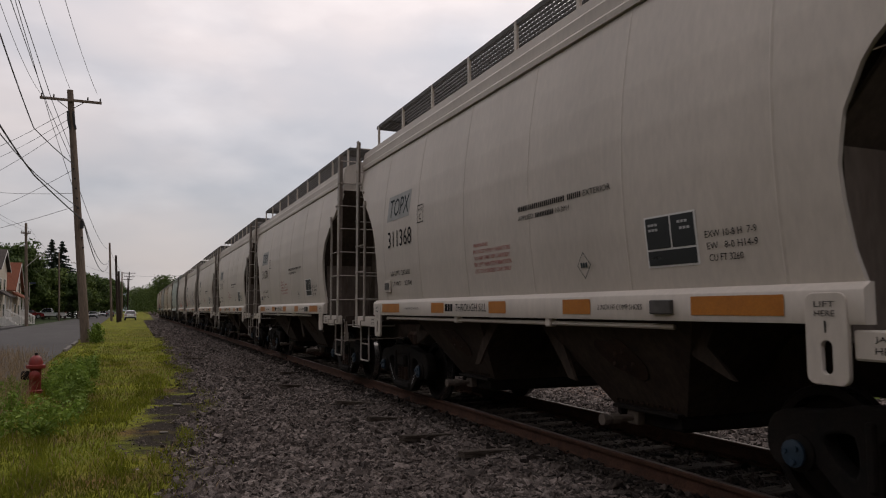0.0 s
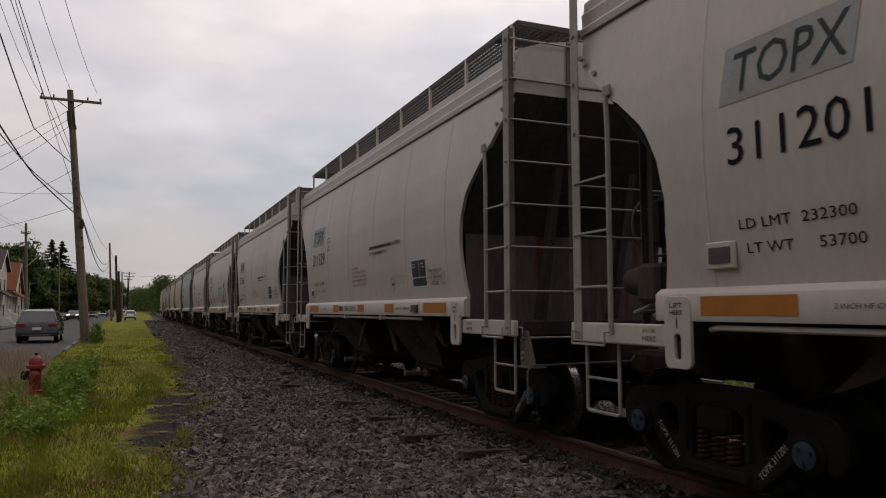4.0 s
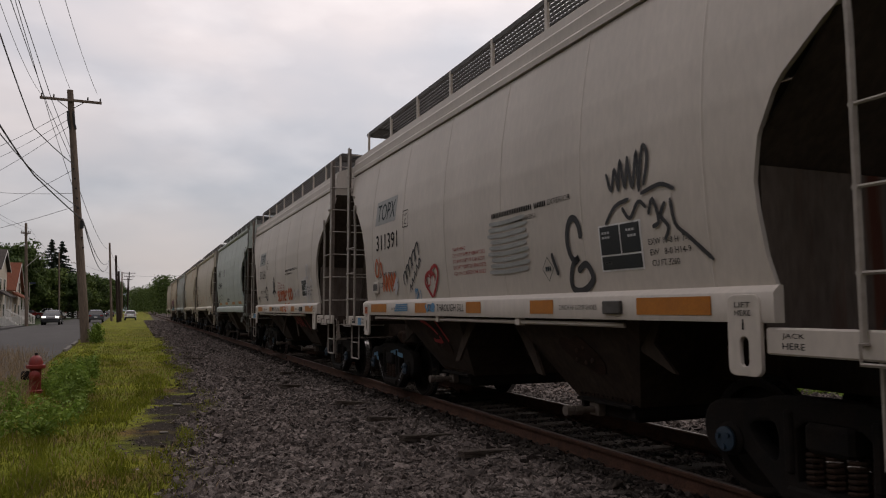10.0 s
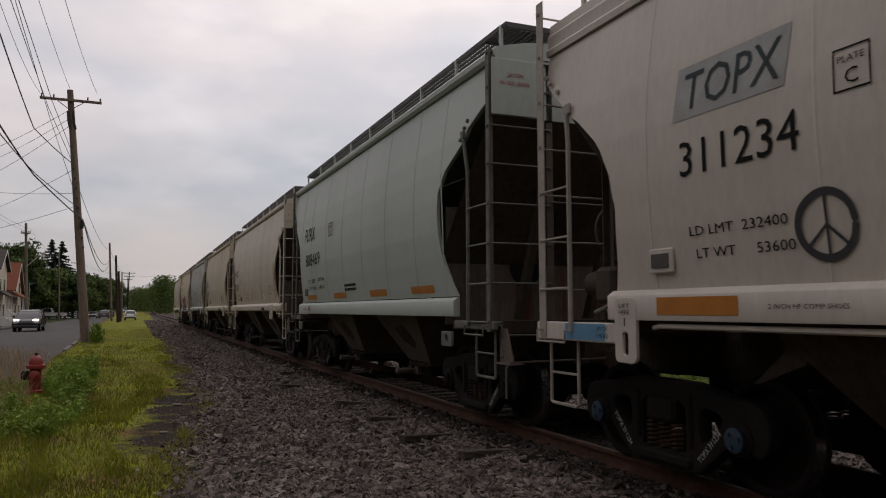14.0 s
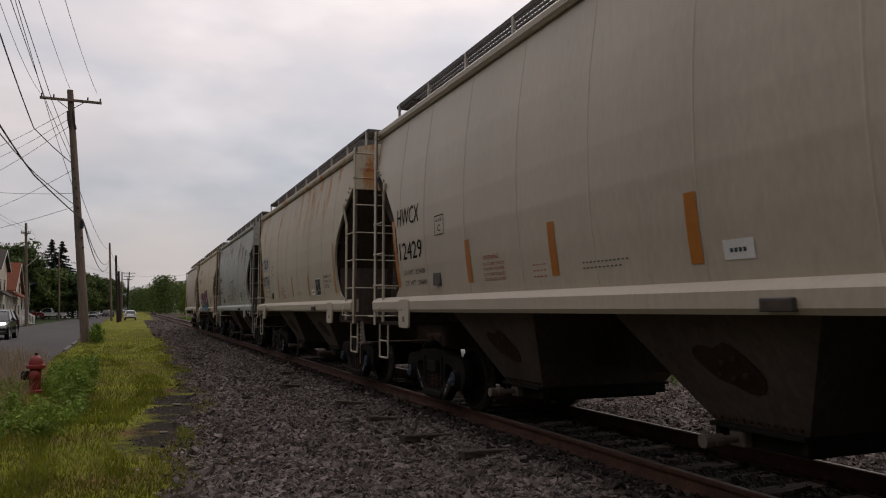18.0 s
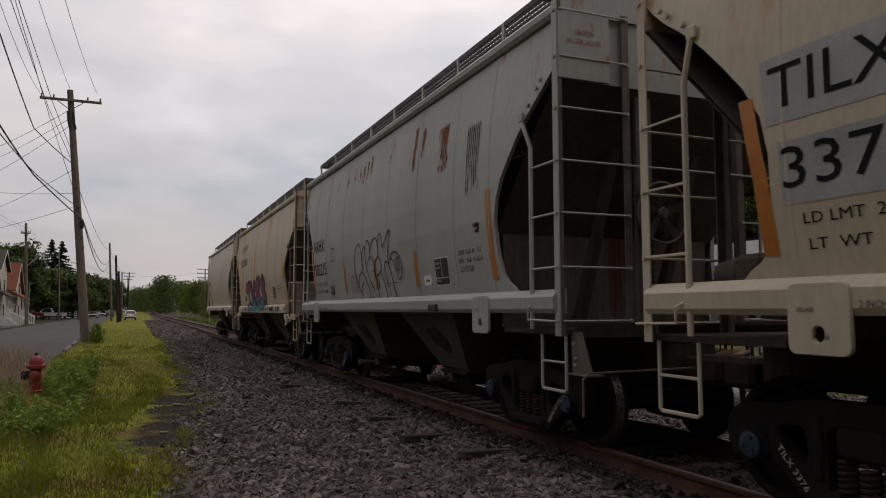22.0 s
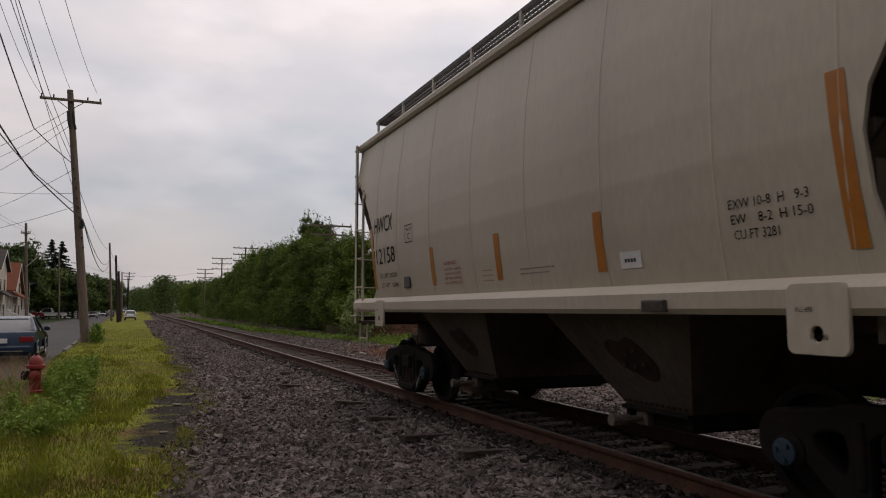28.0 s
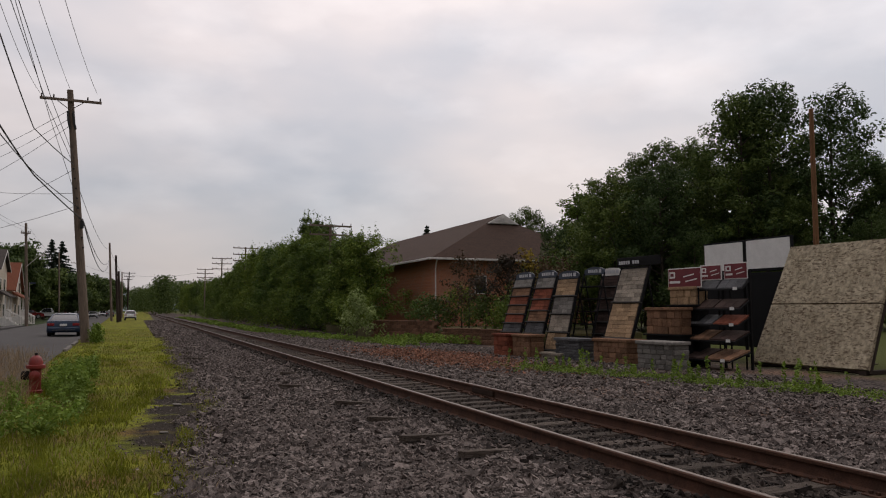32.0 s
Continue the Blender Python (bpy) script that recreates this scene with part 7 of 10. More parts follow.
ob.matrix_basis = Matrix.Translation((29.6, 45.0, 0.3)) @ Matrix.Diagonal((1.5, 1.5, 0.98, 1))
tagged(ob, "pointed green tree behind the brick building", group="trees behind the yard")
# street trees on the far side of the road, spruces
ROUND = make_tree("maple_tree", "full round dark green maple by the street", 51, 10.4, 4.2, 15000, 0.27, LEAF_DARK, 0.25, 0.12, 34, 1.1)
street = [(-21.5, 124, 1.2, 1.2), (-16.6, 161, 1.15, 0.88), (-12.9, 162, 1.0, 0.82), (-20.0, 160, 1.2, 0.95), (-18.2, 138, 1.05, 1.15), (-12.6, 176, 1.1, 0.9), (-9.5, 255, 1.2, 1.1), (-12.5, 235, 1.2, 1.05), (-8.4, 300, 1.3, 1.1), (-16, 270, 1.4, 1.2), (-24, 200, 1.4, 1.3), (-30, 105, 1.1, 1.1), (-12, 330, 1.5, 1.3), (-21.5, 146, 1.2, 1.15)]
for k, (x, y, s, sz) in enumerate(street):
    m = Matrix.Translation((x, y, -0.3)) @ Matrix.Rotation(k * 1.9, 4, "Z") @ Matrix.Diagonal((s, s, sz, 1))
    ob = ROUND if k == 0 else copy_thing(ROUND, Matrix.Identity(4))
    ob.matrix_basis = m
    tagged(ob, group="trees by the street")
sp1 = make_spruce(61, 16.0)
sp1.location = (-16.4, 170, -0.2)
sp2 = copy_thing(sp1, pose(-14.75, 172, -0.3, 0, 0, 70))
sp3 = copy_thing(sp1, pose(47.0, 120.0, 0.0, 0, 0, 20))
tagged(sp3, "dark spruce top beyond the brick building", group="trees behind the yard")
# shrubs: pale bush by the retaining wall, purple and golden shrubs before the building
def shrub(name, label, seed, at, h, sp, nl, leaf, mat, cl=0.35):
    ob = make_tree(name, label, seed, h, sp, nl, leaf, mat, 0.05, 0.02, 18, cl, category="shrub")
    ob.location = at
    return tagged(ob, group="shrubs by the yard")


shrub("pale_shrub", "pale green sapling bush at the track side", 71, (12.2, 42.6, -0.36), 2.7, 1.05, 2400, 0.085, LEAF_PALE, 0.3)
shrub("purple_shrub", "thin purple-leaved shrub before the brick building", 72, (18.2, 39.6, 0.2), 4.3, 1.5, 1100, 0.1, LEAF_PURPLE, 0.34)
shrub("purple_shrub", "dark purple-leaved shrub before the brick building", 73, (19.0, 36.0, 0.2), 4.2, 1.8, 2600, 0.1, LEAF_PURPLE, 0.42)
shrub("purple_shrub", "dark purple-leaved shrub before the brick building", 74, (20.6, 33.6, 0.2), 3.5, 1.6, 2400, 0.1, LEAF_PURPLE, 0.45)
shrub("golden_shrub", "golden-leaved shrub beside the purple shrubs", 75, (20.4, 36.2, 1.2), 3.5, 0.9, 1100, 0.1, LEAF_GOLD, 0.32)
for k, (x, y, h) in enumerate([(16.8, 41.2, 1.9), (18.6, 41.6, 2.6), (17.8, 36.6, 1.9), (16.9, 43.6, 1.8), (18.6, 34.2, 1.9), (17.6, 34.0, 1.3)]):
    shrub("green_shrub", "low green shrub on the terrace", 80 + k, (x, y, 0.2), h, 1.1, 1500, 0.085, LEAF if k % 2 else LEAF_LIGHT, 0.34)

under = shrub("green_shrub", "dense dark green undergrowth at the foot of the trees", 90, (14.4, 50.5, -0.36), 2.4, 1.5, 2600, 0.09, LEAF, 0.5)
for k in range(26):
    y = 53.0 + 2.8 * k + 0.12 * k * k
    ob = copy_thing(under, Matrix.Identity(4))
    sc = rng.uniform(0.7, 1.3)
    ob.matrix_basis = Matrix.Translation(((15.8 if y < 62 or y > 165 else 14.4) + rng.uniform(-0.7, 0.6), y, -0.36)) @ Matrix.Rotation(rng.uniform(0, 6.28), 4, "Z") @ Matrix.Diagonal((sc * 1.1, sc * 1.1, sc, 1))
    tagged(ob, group="undergrowth along the track")
# dark undergrowth that closes the yard
dark = shrub("green_shrub", "dense dark undergrowth behind the display yard", 95, (24.0, 41.0, 0.0), 3.4, 1.9, 3600, 0.1, LEAF_DARK, 0.6)
for k in range(15):
    u = k / 14
    ob = copy_thing(dark, Matrix.Identity(4))
    ob.matrix_basis = Matrix.Translation((24.6 + 13.6 * u + rng.uniform(-0.5, 0.5), 39.0 - 17.0 * u + rng.uniform(-0.6, 0.6), 0.1)) @ Matrix.Rotation(rng.uniform(0, 6.28), 4, "Z") @ Matrix.Diagonal((1.15, 1.15, rng.uniform(0.95, 1.35), 1))
    tagged(ob, group="undergrowth behind the yard")

# ---- utility poles and wires ----
POLE_WOOD = material("weathered_pole_wood", (0.235, 0.18, 0.14), 0.9, second=(0.16, 0.12, 0.095), scale=3, fine=40, grain=0.25, bump=0.5, bump_scale=20, stretch=(1, 1, 0.06))
POLE_DARK = material("tarred_pole_wood", (0.06, 0.043, 0.035), 0.9, second=(0.04, 0.03, 0.025), scale=3, fine=40, grain=0.25, bump=0.5, bump_scale=20, stretch=(1, 1, 0.06))
POLE_RUST = material("orange_brown_pole_wood", (0.24, 0.12, 0.06), 0.9, second=(0.15, 0.085, 0.05), scale=2, fine=40, grain=0.25, bump=0.5, bump_scale=20, stretch=(1, 1, 0.06))
CABLE = material("black_cable_sheath", (0.02, 0.02, 0.021), 0.6, grain=0.1, bump=0)
PORCELAIN = material("brown_insulator_glaze", (0.06, 0.045, 0.04), 0.3, grain=0.1, bump=0)


def pole(name, label, base, top, r0, r1, mat, arms=(), group="utility poles"):
    """A tapered wooden pole, its crossarms with insulators and braces. arms: (height share, half length to either side)."""
    ob = thing(name, label, "utility pole", at=base, group=group)
    d = [t - b for t, b in zip(top, base)]
    n = 10
    part("shaft", Geo().tube([(d[0] * k / n, d[1] * k / n, -0.3 + (d[2] + 0.3) * k / n) for k in range(n + 1)], [r0 + (r1 - r0) * k / n for k in range(n + 1)], 12), mat, ob)
    for u, a, b in arms:
        x, z = d[0] * u, d[2] * u
        arm = part("crossarm", Geo().box(x + a, x + b, -r1 - 0.13, -r1 - 0.02, z - 0.07, z + 0.07, 0.01), mat, ob)
        part("brace", Geo().tube([(x + a * 0.45, -r1 - 0.08, z - 0.05), (x, -r1 - 0.02, z - 0.55)], 0.02, 4).tube([(x + b * 0.45, -r1 - 0.08, z - 0.05), (x, -r1 - 0.02, z - 0.55)], 0.02, 4), mat, arm)
        for px in (a + 0.08, a * 0.55, b * 0.55, b - 0.08):
            part("insulator", Geo().lathe([(0.02, 0), (0.05, 0.06), (0.03, 0.09), (0.05, 0.13), (0.02, 0.2)], "z", (x + px, -r1 - 0.08, z + 0.07), 8), PORCELAIN, arm)
    return ob


p1 = pole("utility_pole", "leaning weathered wooden utility pole on the grass verge", (-2.53, 45.6, -0.3), (-3.83, 45.6, 13.86), 0.25, 0.16, POLE_WOOD, arms=[(0.955, -1.52, 1.6)])
part("cable_box", Geo().box(-0.5, -0.32, -0.32, -0.14, 6.3, 6.75, 0.03), CABLE, p1)
for k, x in enumerate((-1.30, -1.02)):
    part("cutout_switch", Geo().tube([(x - 0.06, -0.2, 12.9), (x, -0.22, 12.3), (x + 0.1, -0.2, 11.9)], 0.06, 7), CABLE, p1)
hard = Geo()
for k in range(9):
    hard.box(-1.0 + 0.08 * k, -0.9 + 0.08 * k, -0.22, -0.12, 9.6 - 0.55 * k, 9.68 - 0.55 * k)
part("pole_hardware", hard, CABLE, p1)
pole("utility_pole", "tall grey utility pole farther along the verge", (-3.75, 135, -0.3), (-4.47, 135, 12.74), 0.2, 0.14, POLE_WOOD)
pole("utility_pole", "short dark stub pole on the verge", (-2.41, 118, -0.3), (-3.02, 118, 9.5), 0.2, 0.15, POLE_DARK)
pole("utility_pole", "short dark stub pole on the verge", (-2.23, 125, -0.3), (-2.71, 125, 7.5), 0.2, 0.15, POLE_DARK)
pl = pole("utility_pole", "grey utility pole with a street light across the road", (-11.27, 94, -0.3), (-11.78, 94, 11.26), 0.19, 0.13, POLE_WOOD, arms=[(0.9, -0.5, 0.5)])
part("lamp_arm", Geo().tube([(-0.3, -0.1, 6.6), (0.4, -0.2, 7.3), (1.0, -0.3, 7.9)], 0.04, 6).box(0.9, 1.5, -0.4, -0.2, 7.85, 8.0, 0.04), GALV, pl)
pole("utility_pole", "slim pale pole before the street trees", (-12.0, 140, -0.3), (-12.4, 140, 11.2), 0.16, 0.12, POLE_WOOD)
pole("utility_pole", "utility pole with a crossarm down the street", (-11.1, 170, -0.3), (-11.5, 170, 11.7), 0.18, 0.12, POLE_WOOD, arms=[(0.96, -1.3, 1.3)])
pole("utility_pole", "distant dark pole with crossarms by the track", (-2.3, 225, -0.3), (-2.1, 225, 12.2), 0.18, 0.12, POLE_DARK, arms=[(0.97, -1.6, 1.6), (0.89, -1.4, 1.4)])
pole("utility_pole", "distant dark pole by the track", (-2.6, 265, -0.3), (-2.9, 265, 12.2), 0.18, 0.12, POLE_DARK, arms=[(0.95, -1.4, 1.4)])
pole("utility_pole", "distant grey pole by the track", (-2.9, 180, -0.3), (-3.2, 180, 10.0), 0.18, 0.12, POLE_WOOD)
for k, (x, y, z, n) in enumerate([(15.2, 61.6, 8.75, 2), (15.0, 113.4, 10.9, 3), (15.0, 146.8, 11.5, 3), (15.0, 184.0, 11.3, 3)]):
    pole("telegraph_pole", "old wooden telegraph pole with crossarms among the trees", (x, y, -0.3), (x, y, z), 0.16, 0.11, POLE_WOOD, arms=[(0.985 - 0.085 * i, -1.85, 1.85) for i in range(n)], group="telegraph poles")
pole("bare_pole", "tall orange-brown bare wooden pole in the yard", (29.2, 24.75, -0.2), (29.25, 24.75, 10.9), 0.15, 0.1, POLE_RUST, group="yard poles")


def wire(name, label, pts, r, sag=0.0):
    """A hanging cable through points, sagging between them."""
    out = []
    for a, b in zip(pts, pts[1:]):
        for k in range(12):
            u = k / 12
            p = [a[i] + (b[i] - a[i]) * u for i in range(3)]
            p[2] -= sag * 4 * u * (1 - u)
            out.append(p)
    out.append(pts[-1])
    thing(name, label, "cable", group="overhead wires", geo=Geo().tube(out, r, 5), material=CABLE)


LINE, THICK = "thin overhead power line strung along the street", "thick black overhead telephone cable along the street"
wire("power_line", LINE, [(-2.43, 45.4, 13.76), (-2.75, 29.4, 12.8), (-3.1, 0, 13.0)], 0.011, 0.2)
wire("power_line", LINE, [(-3.83, 45.4, 13.9), (-3.68, 29.8, 12.9), (-3.6, 0, 13.0)], 0.011, 0.1)
wire("power_line", LINE, [(-5.3, 45.4, 13.5), (-4.87, 29.8, 12.5), (-4.4, 0, 12.6)], 0.011, 0.3)
wire("power_line", LINE, [(-3.5, 45.4, 9.6), (-3.86, 36, 10.4), (-3.95, 25.9, 11.2), (-4.0, 0, 13.0)], 0.014, 0.0)
wire("power_line", LINE, [(-3.45, 45.4, 9.9), (-3.72, 36, 10.7), (-3.75, 25.9, 11.3), (-3.8, 0, 13.1)], 0.014, 0.0)
wire("power_line", LINE, [(-3.35, 45.4, 7.9), (-3.8, 36, 10.0), (-3.82, 25.9, 11.2), (-3.9, 0, 13.0)], 0.012, 0.0)
wire("telephone_cable", "thick twisted black service cable along the street", [(-3.5, 45.4, 9.6), (-4.38, 36, 9.4), (-4.2, 26, 10.07), (-4.0, 0, 12.0)], 0.024, 0.06)
wire("telephone_cable", THICK, [(-2.95, 45.4, 6.5), (-4.06, 34, 7.0), (-4.08, 26, 7.17), (-4.1, 0, 8.2)], 0.03, 0.04)
wire("telephone_cable", THICK, [(-3.2, 45.4, 7.2), (-4.0, 34, 7.05), (-4.1, 26, 6.95), (-4.2, 0, 7.6)], 0.02, 0.04)
wire("telephone_cable", THICK, [(-2.9, 45.8, 6.4), (-4.4, 135, 9.6)], 0.03, 2.2)
wire("telephone_cable", THICK, [(-2.95, 45.8, 6.6), (-4.4, 135, 9.9)], 0.024, 1.6)
wire("power_line", LINE, [(-3.2, 45.8, 8.3), (-4.45, 135, 11.7)], 0.016, 1.0)
wire("power_line", LINE, [(-4.45, 135, 11.9), (-2.9, 180, 9.8), (-2.1, 225, 11.6)], 0.018, 0.8)
SERVICE = "thin service wire crossing the street from the pole"
for a, b, s in [((-3.8, 45.5, 12.7), (-14.5, 72, 13.8), 0.3), ((-3.8, 45.5, 12.2), (-14.5, 72, 12.9), 0.4), ((-3.75, 45.5, 11.8), (-14.5, 72, 11.3), 0.35), ((-3.5, 45.5, 9.3), (-14.5, 72, 8.7), 0.35), ((-3.2, 45.5, 7.3), (-14.5, 72, 7.5), 0.2), ((-3.25, 45.5, 8.0), (-14.5, 72, 11.8), 0.25)]:
    wire("service_wire", SERVICE, [a, b], 0.013, s)
wire("service_wire", SERVICE, [(-2.1, 225, 11.3), (14.9, 184, 10.6)], 0.022, 0.8)
wire("service_wire", SERVICE, [(-11.5, 170, 11.4), (-2.1, 225, 11.3)], 0.022, 0.8)
for dx in (-0.45, 0.45):
    wire("power_line", LINE, [(-11.78 + dx, 94, 10.6), (-12.4, 140, 10.8)], 0.013, 0.7)
    wire("power_line", LINE, [(-11.78 + dx, 94, 10.6), (-11.5, 40, 11.0)], 0.013, 0.9)

# ---- fire hydrant ----
HYD = material("faded_red_hydrant_paint", (0.26, 0.025, 0.018), 0.5, second=(0.19, 0.02, 0.016), scale=8, grain=0.12, bump=0.2)
hyd = thing("fire_hydrant", "faded red fire hydrant with a black side cap in the weeds", "hydrant", at=Matrix.Translation((-1.95, 18.0, -0.32)) @ Matrix.Diagonal((1.13, 1.13, 1.13, 1)))
part("barrel", Geo().lathe([(0.14, 0.0), (0.14, 0.05), (0.105, 0.07), (0.10, 0.44), (0.12, 0.46), (0.12, 0.5)], "z", (0, 0, 0), 20), HYD, hyd)
bon = part("bonnet", Geo().lathe([(0.165, 0.47), (0.17, 0.50), (0.165, 0.53), (0.125, 0.54), (0.12, 0.60), (0.10, 0.66), (0.06, 0.70), (0.03, 0.71)], "z", (0, 0, 0), 20), HYD, hyd)
part("operating_nut", Geo().lathe([(0.03, 0.70), (0.028, 0.75), (0.015, 0.76)], "z", (0, 0, 0), 6), BLACK_STEEL, bon)
part("nozzle_cap", Geo().lathe([(0.075, -0.1), (0.085, -0.13), (0.085, -0.22), (0.05, -0.24)], "x", (0, 0, 0.34), 16), BLACK_STEEL, hyd, "black side nozzle cap")
part("nozzle_cap", Geo().lathe([(0.085, -0.09), (0.095, -0.11), (0.095, -0.17), (0.03, -0.2)], "y", (0, 0, 0.34), 16), HYD, hyd)

# ---- brick building, terrace wall, paving displays ----
def brick_material(name, base, second, mortar, sx, sy):
    m = material(name, base, 0.9, second=second, scale=5, grain=0.2, bump=0.3)
    n, l = m.node_tree.nodes, m.node_tree.links
    b = n["Principled BSDF"]
    tc, bt, mp = n.new("ShaderNodeTexCoord"), n.new("ShaderNodeTexBrick"), n.new("ShaderNodeMapping")
    mp.inputs["Rotation"].default_value = (radians(90), 0, radians(sx))
    bt.inputs["Scale"].default_value = 1.0
    bt.inputs["Brick Width"].default_value, bt.inputs["Row Height"].default_value, bt.inputs["Mortar Size"].default_value = 0.22 * sy, 0.075 * sy, 0.008
    bt.inputs["Color1"].default_value, bt.inputs["Color2"].default_value, bt.inputs["Mortar"].default_value = (*base, 1), (*second, 1), (*mortar, 1)
    l.new(tc.outputs["Object"], mp.inputs["Vector"])
    l.new(mp.outputs["Vector"], bt.inputs["Vector"])
    l.new(bt.outputs["Color"], b.inputs["Base Color"])
    return m


BRICK = brick_material("orange_brown_brick", (0.42, 0.155, 0.08), (0.34, 0.125, 0.065), (0.3, 0.24, 0.19), 0, 1.0)
SHINGLE = material("brown_asphalt_shingles", (0.085, 0.053, 0.04), 0.95, second=(0.06, 0.04, 0.032), scale=2.5, fine=14, grain=0.3, bump=0.6, bump_scale=9, stretch=(1, 1, 3))
TRIM = material("white_trim", (0.7, 0.67, 0.63), 0.6, grain=0.06, bump=0.1)

# building: eaves corner towards the track, hipped roof with a small louvred gable
CX, CY, EZ = 19.9, 49.6, 5.2
RX, RY = 15.6, 36.0     # size along x and y
bld = thing("brick_building", "low orange-brick building with a brown hipped shingle roof", "building", at=(CX, CY, 0))
for nm, a in (("wall_front", (0.35, RX, 0.35, 0.6)), ("wall_side", (0.35, 0.6, 0.6, RY)), ("wall_back", (0.6, RX, RY - 0.25, RY)), ("wall_end", (RX - 0.25, RX, 0.6, RY - 0.25))):
    part("wall", Geo().box(a[0], a[1], a[2], a[3], 0.0, EZ - 0.02), BRICK, bld)
rg = Geo()
AX, AZ = RX / 2, 9.3
rv = [(-0.25, -0.25, EZ), (RX + 0.25, -0.25, EZ), (RX + 0.25, RY, EZ), (-0.25, RY, EZ), (AX - 1.5, 4.0, AZ - 0.85), (AX + 1.5, 4.0, AZ - 0.85), (AX, 3.9, AZ), (AX, RY - 4, AZ)]
rg.add(rv, [(0, 1, 5, 4), (1, 2, 7, 6, 5), (3, 0, 4, 6, 7), (2, 3, 7), (4, 5, 6), (3, 2, 1, 0)])
roof = part("roof", rg.mesh("roof", SHINGLE, 0), None, bld, "brown shingle roof")
part("gable_vent", Geo().prism([(AX - 1.45, AZ - 0.84), (AX + 1.45, AZ - 0.84), (AX, AZ - 0.03)], "y", 3.8, 3.98), TRIM, roof, "white louvred gable")
for k in range(4):
    w_ = 1.15 - 0.24 * k
    part("louvre", Geo().box(AX - w_, AX + w_, 3.76, 3.79, AZ - 0.79 + 0.13 * k, AZ - 0.73 + 0.13 * k), TRIM, roof)
part("gutter", Geo().box(-0.4, RX + 0.4, -0.4, -0.25, EZ - 0.12, EZ + 0.03, 0.02), TRIM, bld, "white gutter")
part("gutter", Geo().box(-0.4, -0.25, -0.25, RY, EZ - 0.12, EZ + 0.03, 0.02), TRIM, bld, "white gutter")
part("downpipe", Geo().tube([(0.2, -0.32, EZ - 0.1), (0.28, 0.1, EZ - 0.45), (0.32, 0.28, EZ - 0.7), (0.32, 0.28, 0.1)], 0.05, 6), TRIM, bld, "white downpipe")
for x in (4.0, 8.5):
    wd = part("window", Geo().box(x - 0.5, x + 0.5, 0.30, 0.36, 2.6, 4.0, 0.01), TRIM, bld)
    part("pane", Geo().box(x - 0.42, x + 0.42, 0.285, 0.3, 2.68, 3.92), DARK_DECAL, wd)

# terrace walls of stacked blocks
BLOCK = material("rusty_brown_wall_block", (0.22, 0.115, 0.07), 0.95, second=(0.14, 0.085, 0.062), scale=3, fine=20, grain=0.25, bump=0.8, bump_scale=10, per_object=0.3)


def block_wall(name, label, a, b, z0, z1, rows, size, thick, mat, cap=True):
    """A dry wall of separate blocks between two ground points."""
    ln = math.hypot(b[0] - a[0], b[1] - a[1])
    w = thing(name, label, "wall", at=Matrix.Translation((a[0], a[1], z0)) @ Matrix.Rotation(math.atan2(b[1] - a[1], b[0] - a[0]), 4, "Z"), kind="structure")
    h = (z1 - z0 - (0.07 if cap else 0)) / rows
    shared = [Geo().box(0.004, size - 0.004, 0, thick - 0.01 * k, 0.003, h - 0.003, 0.018).mesh("block", mat) for k in range(3)]
    rnd = random.Random(7)
    for r in range(rows):
        x = -size * 0.5 * (r % 2)
        while x < ln - 0.05:
            o = part("block", shared[rnd.randrange(3)], None, w)
            o.location = (x, rnd.uniform(-0.012, 0.012), r * h)
            x += size
    if cap:
        n = max(1, int(ln / 0.6))
        cm = Geo().box(0.003, ln / n - 0.003, -0.04, thick + 0.04, 0, 0.07, 0.012).mesh("cap_stone", mat)
        for k in range(n):
            part("cap_stone", cm, None, w).location = (k * ln / n, 0, rows * h)
    return w


block_wall("retaining_wall", "low rusty-brown block retaining wall", (13.4, 43.2), (16.0, 39.6), -0.42, 0.8, 6, 0.34, 0.3, BLOCK)
block_wall("retaining_wall", "lower dark block retaining wall", (15.4, 37.0), (16.9, 32.4), -0.42, 0.45, 5, 0.34, 0.3, BLOCK)
tg = Geo().prism([(13.7, 43.2), (16.1, 40.0), (16.2, 37.2), (17.1, 32.8), (24, 31), (34, 45), (24, 64), (14.5, 60)], "z", -0.5, 0.22)
thing("terrace", "planted earth terrace behind the retaining walls", "ground", kind="structure", geo=tg, material=SOIL)

# paving displays; all face the track
STONES = {k: material(k + "_paving_stone", tuple(x * 0.95 for x in c), 0.9, second=tuple(x * 0.62 for x in c), scale=7, fine=30, grain=0.25, bump=0.6, bump_scale=18, per_object=0.35)
          for k, c in dict(grey=(0.24, 0.225, 0.205), slate=(0.12, 0.12, 0.125), red=(0.27, 0.085, 0.05), brown=(0.27, 0.15, 0.09), tan=(0.42, 0.285, 0.17), pale=(0.36, 0.31, 0.25), dark=(0.07, 0.045, 0.038)).items()}
STAND_BLACK = material("black_stand_paint", (0.009, 0.009, 0.01), 0.7, grain=0.15, bump=0.1, spec=0.15)
HEADER_BLUE = material("navy_header_board", (0.022, 0.034, 0.06), 0.5, grain=0.08, bump=0)
HEADER_TEXT = material("pale_header_print", (0.55, 0.56, 0.58), 0.5, grain=0.05, bump=0)
MAROON = material("maroon_sign_sheet", (0.16, 0.012, 0.02), 0.45, grain=0.06, bump=0)


